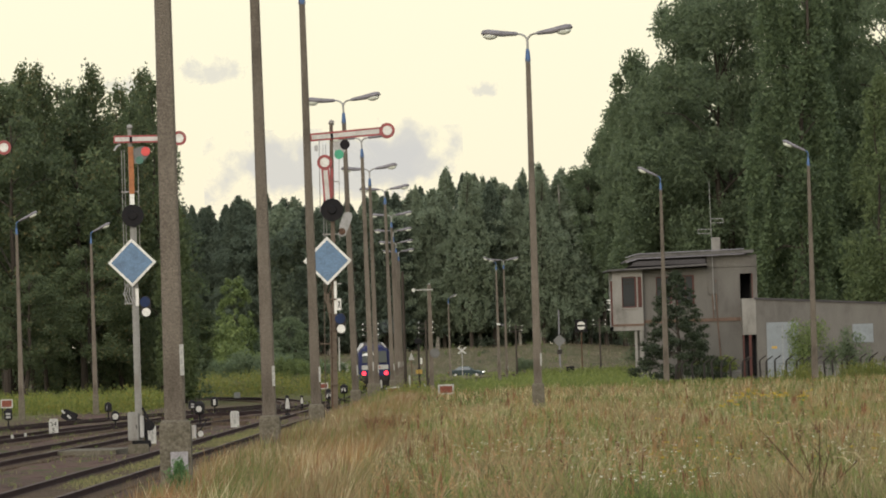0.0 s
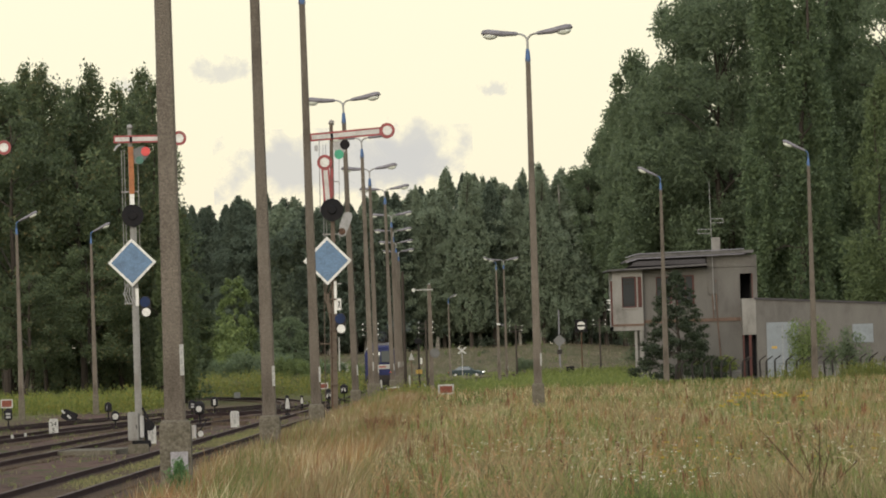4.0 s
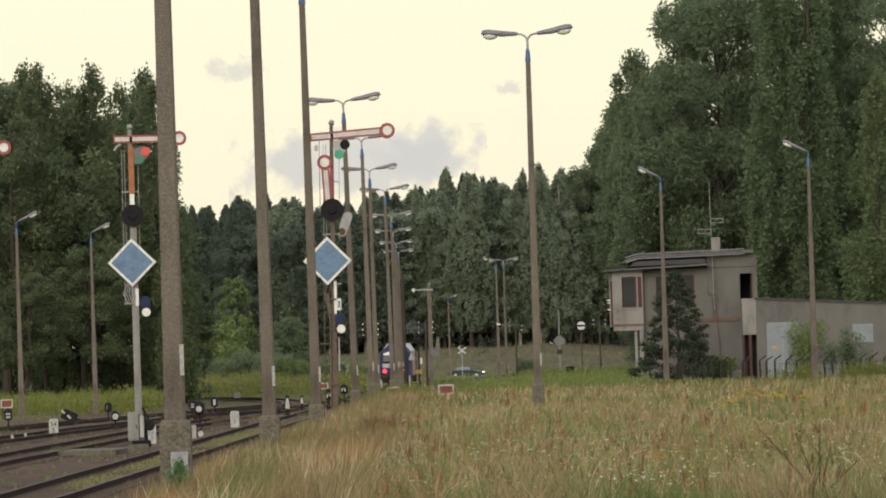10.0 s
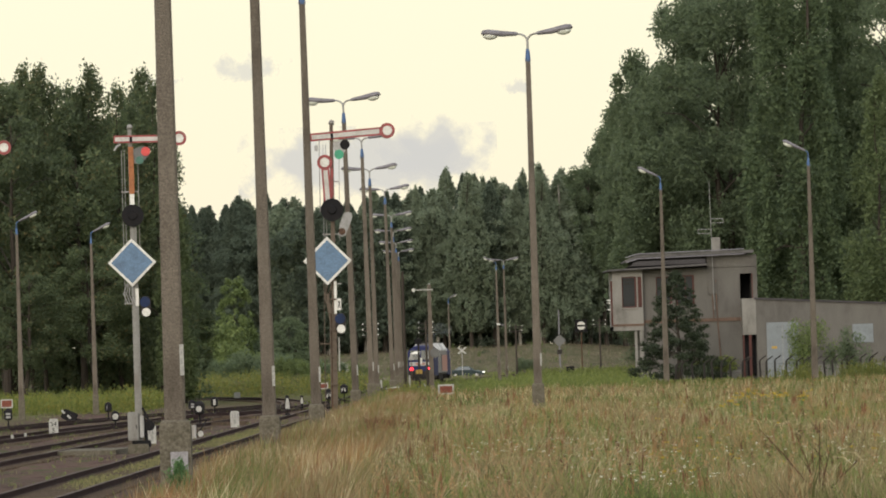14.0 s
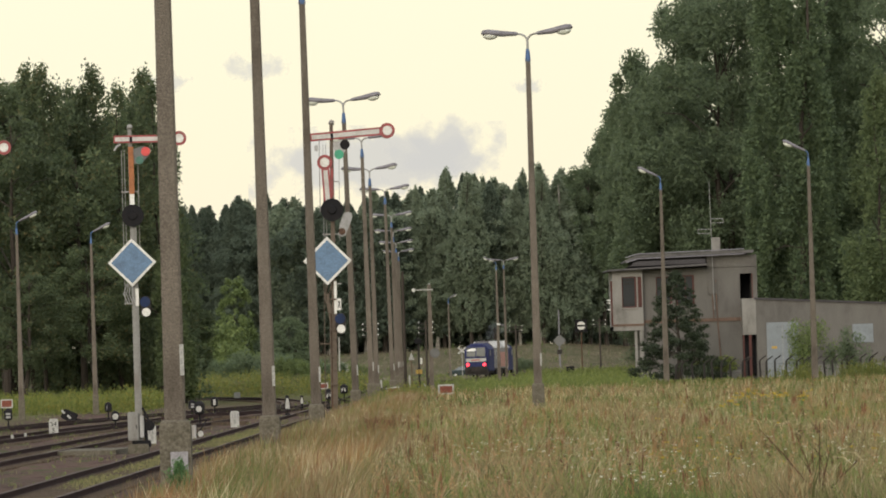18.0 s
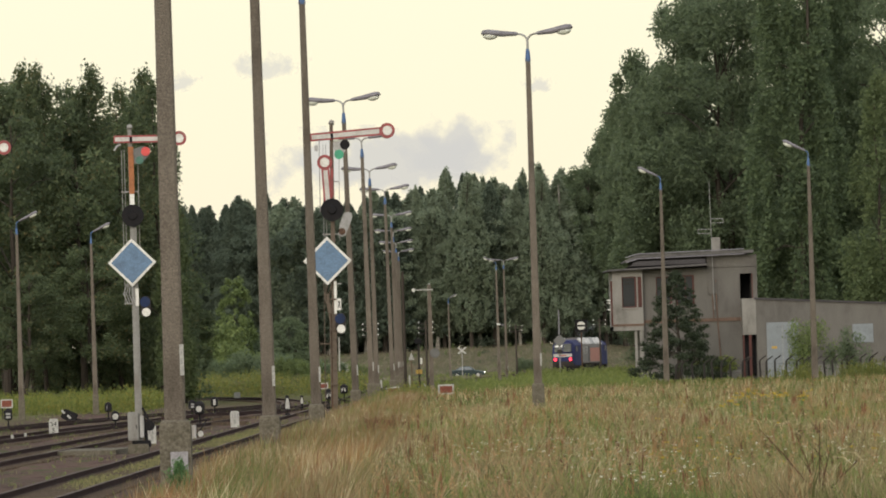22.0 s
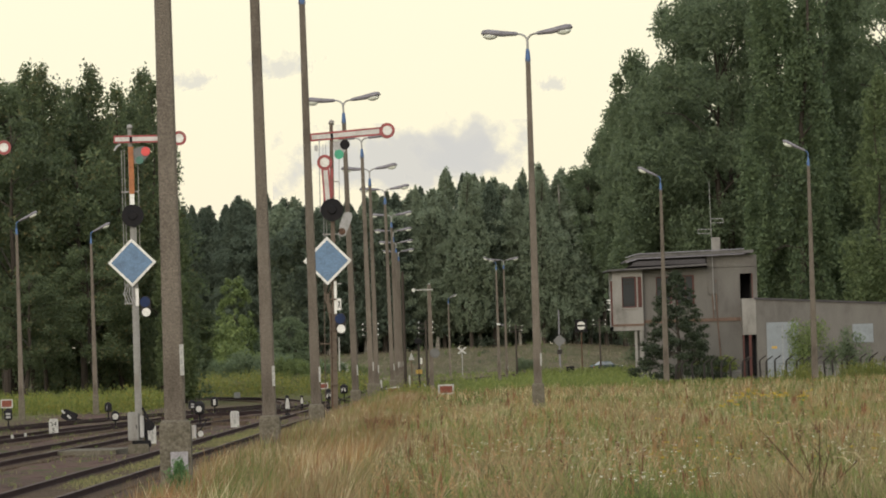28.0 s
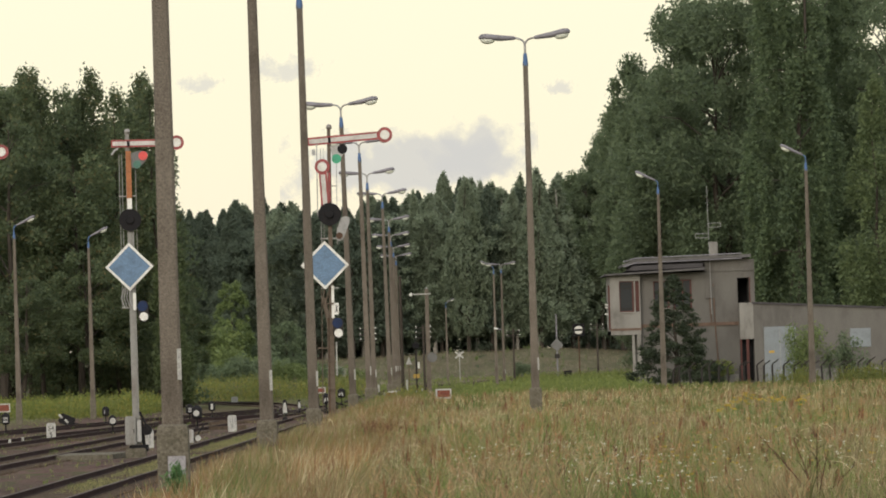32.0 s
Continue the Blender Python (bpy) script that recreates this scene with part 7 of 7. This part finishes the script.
for x, y, h in ((-3.4, 470, 1.5), (-3.0, 455, 1.1), (-1.75, 445, 0.9), (-3.9, 480, 1.6), (-4.9, 420, 1.3), (-3.3, 500, 1.4)):
    st = thing("white_stake", "white banded marker stake beside the track", "stake", pose(x, y, track_level(y)), "white stakes")
    part("stake", box(-0.07, 0.07, -0.06, 0.06, -0.1, h, 0.015), DULL_WHITE, st)
    part("band", box(-0.074, 0.074, -0.064, 0.064, h * 0.35, h * 0.55), UNDER, st)
lamp2 = thing("wall_lamp_arm", "short pale lamp arm fixed to a lamp post", "lamp", pose(4.42, 476.08, 4.0))
part("arm", rod((0, 0, 0), (0.55, 0, -0.12), 0.05, 0.05, 7), LAMP_SHELL, lamp2)
part("head", rod((-0.1, 0, 0.02), (0.2, 0, -0.04), 0.09, 0.08, 9), WHITE, lamp2)


# ---- plants close by ----
def dry_weed(m, seed, h, label):
    """A bare branching stalk with small seed heads."""
    r = np.random.default_rng(seed)
    t = thing("dry_weed", label, "weed", m)
    bm = None
    for dx, dz in ((-0.58, 0.86), (-0.2, 0.8), (0.02, 0.9), (0.13, 0.66), (0.4, 0.52), (0.68, 0.34)):
        top = Vector((dx, r.normal() * 0.1, dz)) * h
        pts = [Vector((0, 0, -0.05)), top * 0.3 + Vector((-dx * 0.1, 0, 0.05)), top * 0.65 + Vector((-dx * 0.08, 0, 0.03)), top]
        for k, (a, b) in enumerate(zip(pts, pts[1:])):
            bm = rod(a, b, 0.0085 - 0.0016 * k, 0.0066 - 0.0016 * k, 5, bm)
        for k in range(7):
            a = pts[1].lerp(top, r.uniform(0.1, 0.95))
            b = a + Vector((r.normal() * 0.05 + dx * 0.06, r.normal() * 0.04, r.uniform(0.05, 0.17)))
            bm = rod(a, b, 0.0034, 0.0020, 4, bm)
    part("stalk", bm, DOCK, t, "thin dark branching stalk")
    return t


WEEDS = []
for x, y, h, seed, label in ((3.6, 55.2, 1.0, 51, "tall bare branching weed in the meadow"),):
    WEEDS.append(dry_weed(pose(x, y, ground_at(x, y)), seed, h, label))


def ragwort(m, seed, h):
    """An upright herb with several leafy stems and flat yellow heads."""
    r = np.random.default_rng(seed)
    t = thing("ragwort", "upright herb with yellow flower heads in the meadow", "wildflower", m, "yellow wildflowers")
    tips = []
    for k in range(5):
        a = Vector((r.normal() * 0.13, r.normal() * 0.1, h * r.uniform(0.75, 1.05)))
        part("stem", rod((a.x * 0.2, a.y * 0.2, -0.05), a, 0.006, 0.004, 5), SPRIG, t)
        tips.append(tuple(a))
    heads = [(a[0] + r.normal() * 0.05, a[1] + r.normal() * 0.05, a[2] + r.normal() * 0.02) for a in tips for q in range(4)]
    fl = new("flower_heads", leaf_cloud("flower_heads", heads, [(0.04, 0.04, 0.012)] * len(heads), 240, 0.024, YELLOW_FLOWER, rng=r, shell=0.1))
    fl.parent = t
    tagged(fl, "small yellow flower heads", kind="stuff")
    lv = new("leaves", leaf_cloud("leaves", [(a[0] * u, a[1] * u, a[2] * u) for a in tips for u in (0.4, 0.6, 0.8)], [(0.05, 0.05, 0.08)] * 15, 70, 0.045, LEAF_WEED, rng=r, shell=0.2))
    lv.parent = t
    return t


for k, (x, y, h) in enumerate(((5.78, 110.0, 0.82), (6.05, 112.0, 0.74), (6.5, 113.0, 0.76), (5.35, 108.0, 0.62), (7.4, 118.0, 0.7), (6.9, 116.0, 0.66), (7.6, 92.0, 0.5))):
    ragwort(pose(x, y, ground_at(x, y)), 70 + k, h)
sprig = thing("sapling", "fresh green sapling at the foot of the lamp post", "sapling", pose(-2.74, 57.0, ground_at(-2.74, 57.0)))
r9 = np.random.default_rng(61)
tall9 = 0.70 - ground_at(-2.74, 57.0)
cs = [(r9.normal() * 0.085 * (1.6 - k / 30), r9.normal() * 0.04, tall9 * (0.35 + 0.65 * k / 40)) for k in range(40)] + [(-0.16 + r9.normal() * 0.03, 0, tall9 * (0.3 + 0.03 * k)) for k in range(10)]
ob = new("needles", leaf_cloud("needles", cs, [(0.06, 0.05, 0.08) for c in cs], 1500, 0.085, SPRIG, rng=r9, shell=0.1, upright=1.5, slim=0.25))
ob.parent = sprig
part("stem", rod((0, 0, -0.2), (0.02, 0, tall9 * 0.9), 0.015, 0.005, 6), BARK, sprig)
tag = thing("marking_plate", "pale grey plate on the footing of the lamp post", "plate", pose(-2.765, 57.91, 0.56))
part("plate", box(-0.09, 0.09, -0.012, 0.012, 0.0, 0.26, 0.005), PLATE_GREY, tag)


# ---- what moves ----
def motions():
    walk(loco, [
        (0, pose(-6.83, 522.38, -1.42, 0, 0, 2.0)), (1, pose(-6.72, 526.43, -1.42, 0, 0, 1.8)), (2, pose(-6.6, 529.84, -1.42, 0, 0, 1.5)), (3, pose(-6.45, 533.12, -1.42, 0, 0, 1.2)),
        (4, pose(-6.27, 536.71, -1.42, 0, 0, 0.9)), (5, pose(-6.08, 540.90, -1.42, 0, 0, 0.5)), (6, pose(-5.88, 545.94, -1.42, 0, 0, 0.0)), (7, pose(-5.66, 552.00, -1.42, 0, 0, -0.6)),
        (8, pose(-5.45, 559.15, -1.42, 0, 0, -1.2)), (9, pose(-5.20, 567.43, -1.42, 0, 0, -1.70)), (10, pose(-4.89, 576.83, -1.42, 0, 0, -2.06)), (11, pose(-4.47, 587.27, -1.42, 0, 0, -2.56)),
        (12, pose(-3.90, 598.67, -1.42, 0, 0, -3.6)), (13, pose(-3.02, 610.89, -1.42, 0, 0, -4.7)), (14, pose(-1.90, 623.80, -1.42, 0, 0, -5.6)), (15, pose(-0.69, 637.23, -1.41, 0, 0, -6.5)),
        (16, pose(0.84, 651.04, -1.38, 0, 0, -7.34)), (17, pose(2.81, 665.09, -1.33, 0, 0, -8.65)), (18, pose(5.13, 679.23, -1.28, 0, 0, -9.99)), (19, pose(7.79, 693.36, -1.22, 0, 0, -11.34)),
        (20, pose(10.78, 707.41, -1.18, 0, 0, -12.66)), (21, pose(13.95, 721.35, -1.15, 0, 0, -13.93)), (22, pose(17.41, 735.18, -1.11, 0, 0, -15.13)), (23, pose(21.30, 748.97, -1.08, 0, 0, -16.25)),
        (24, pose(25.57, 762.87, -1.05, 0, 0, -17.27)), (25, pose(30.24, 777.02, -1.05, 0, 0, -18.18)), (26, pose(35.22, 791.10, -1.04, 0, 0, -21.21)), (28, pose(46.91, 819.35, -1.04, 0, 0, -22.78)),
        (30, pose(58.84, 847.75, -1.03, 0, 0, -22.78)), (32, pose(70.76, 876.15, -1.03, 0, 0, -22.78))])
    walk(saloon, [
        (0, pose(2.5, 714.3, -1.47, 0, 0, -97)), (21.5, pose(2.52, 714.3, -1.47, 0, 0, -97)), (22, pose(2.62, 714.3, -1.47, 0, 0, -93)), (22.5, pose(2.85, 714.3, -1.47, 0, 0, -84)), (23, pose(3.4, 714.7, -1.47, 0, 0, -66)),
        (23.5, pose(4.2, 716.0, -1.48, 0, 0, -42)), (24, pose(5.2, 718.8, -1.5, 0, 0, -34)), (24.5, pose(7.1, 722.4, -1.5, 0, 0, -48)), (25, pose(9.6, 726.0, -1.5, 0, 0, -62)),
        (25.5, pose(12.0, 730.0, -1.5, 0, 0, -68)), (27.5, pose(19.5, 752.0, -1.5, 0, 0, -64)), (30, pose(30.0, 775.0, -1.3, 0, 0, -62)), (32, pose(40.0, 790.0, -1.3, 0, 0, -62))])
    for k, c in enumerate(CLOUDS):
        at = c.location.copy()
        walk(c, [(t, pose(at.x + 1.95 * t, at.y, at.z + 0.1 * t)) for t in (0, 8, 16, 24, 32)])
    r = random.Random(7)
    for k, o in enumerate(SWAY):
        rows, ph = [], r.uniform(0, 6)
        crown = [c for c in o.children if c.name.startswith("crown")][0]
        for i in range(17):
            t = i * 2.0
            a = 0.35 + 0.45 * math.sin(t * 0.55 + ph) + 0.25 * r.uniform(-1, 1)
            rows.append((t, pose(0, 0, 0, 0.3 * a, -a, 0)))
        walk(crown, rows)


motions()
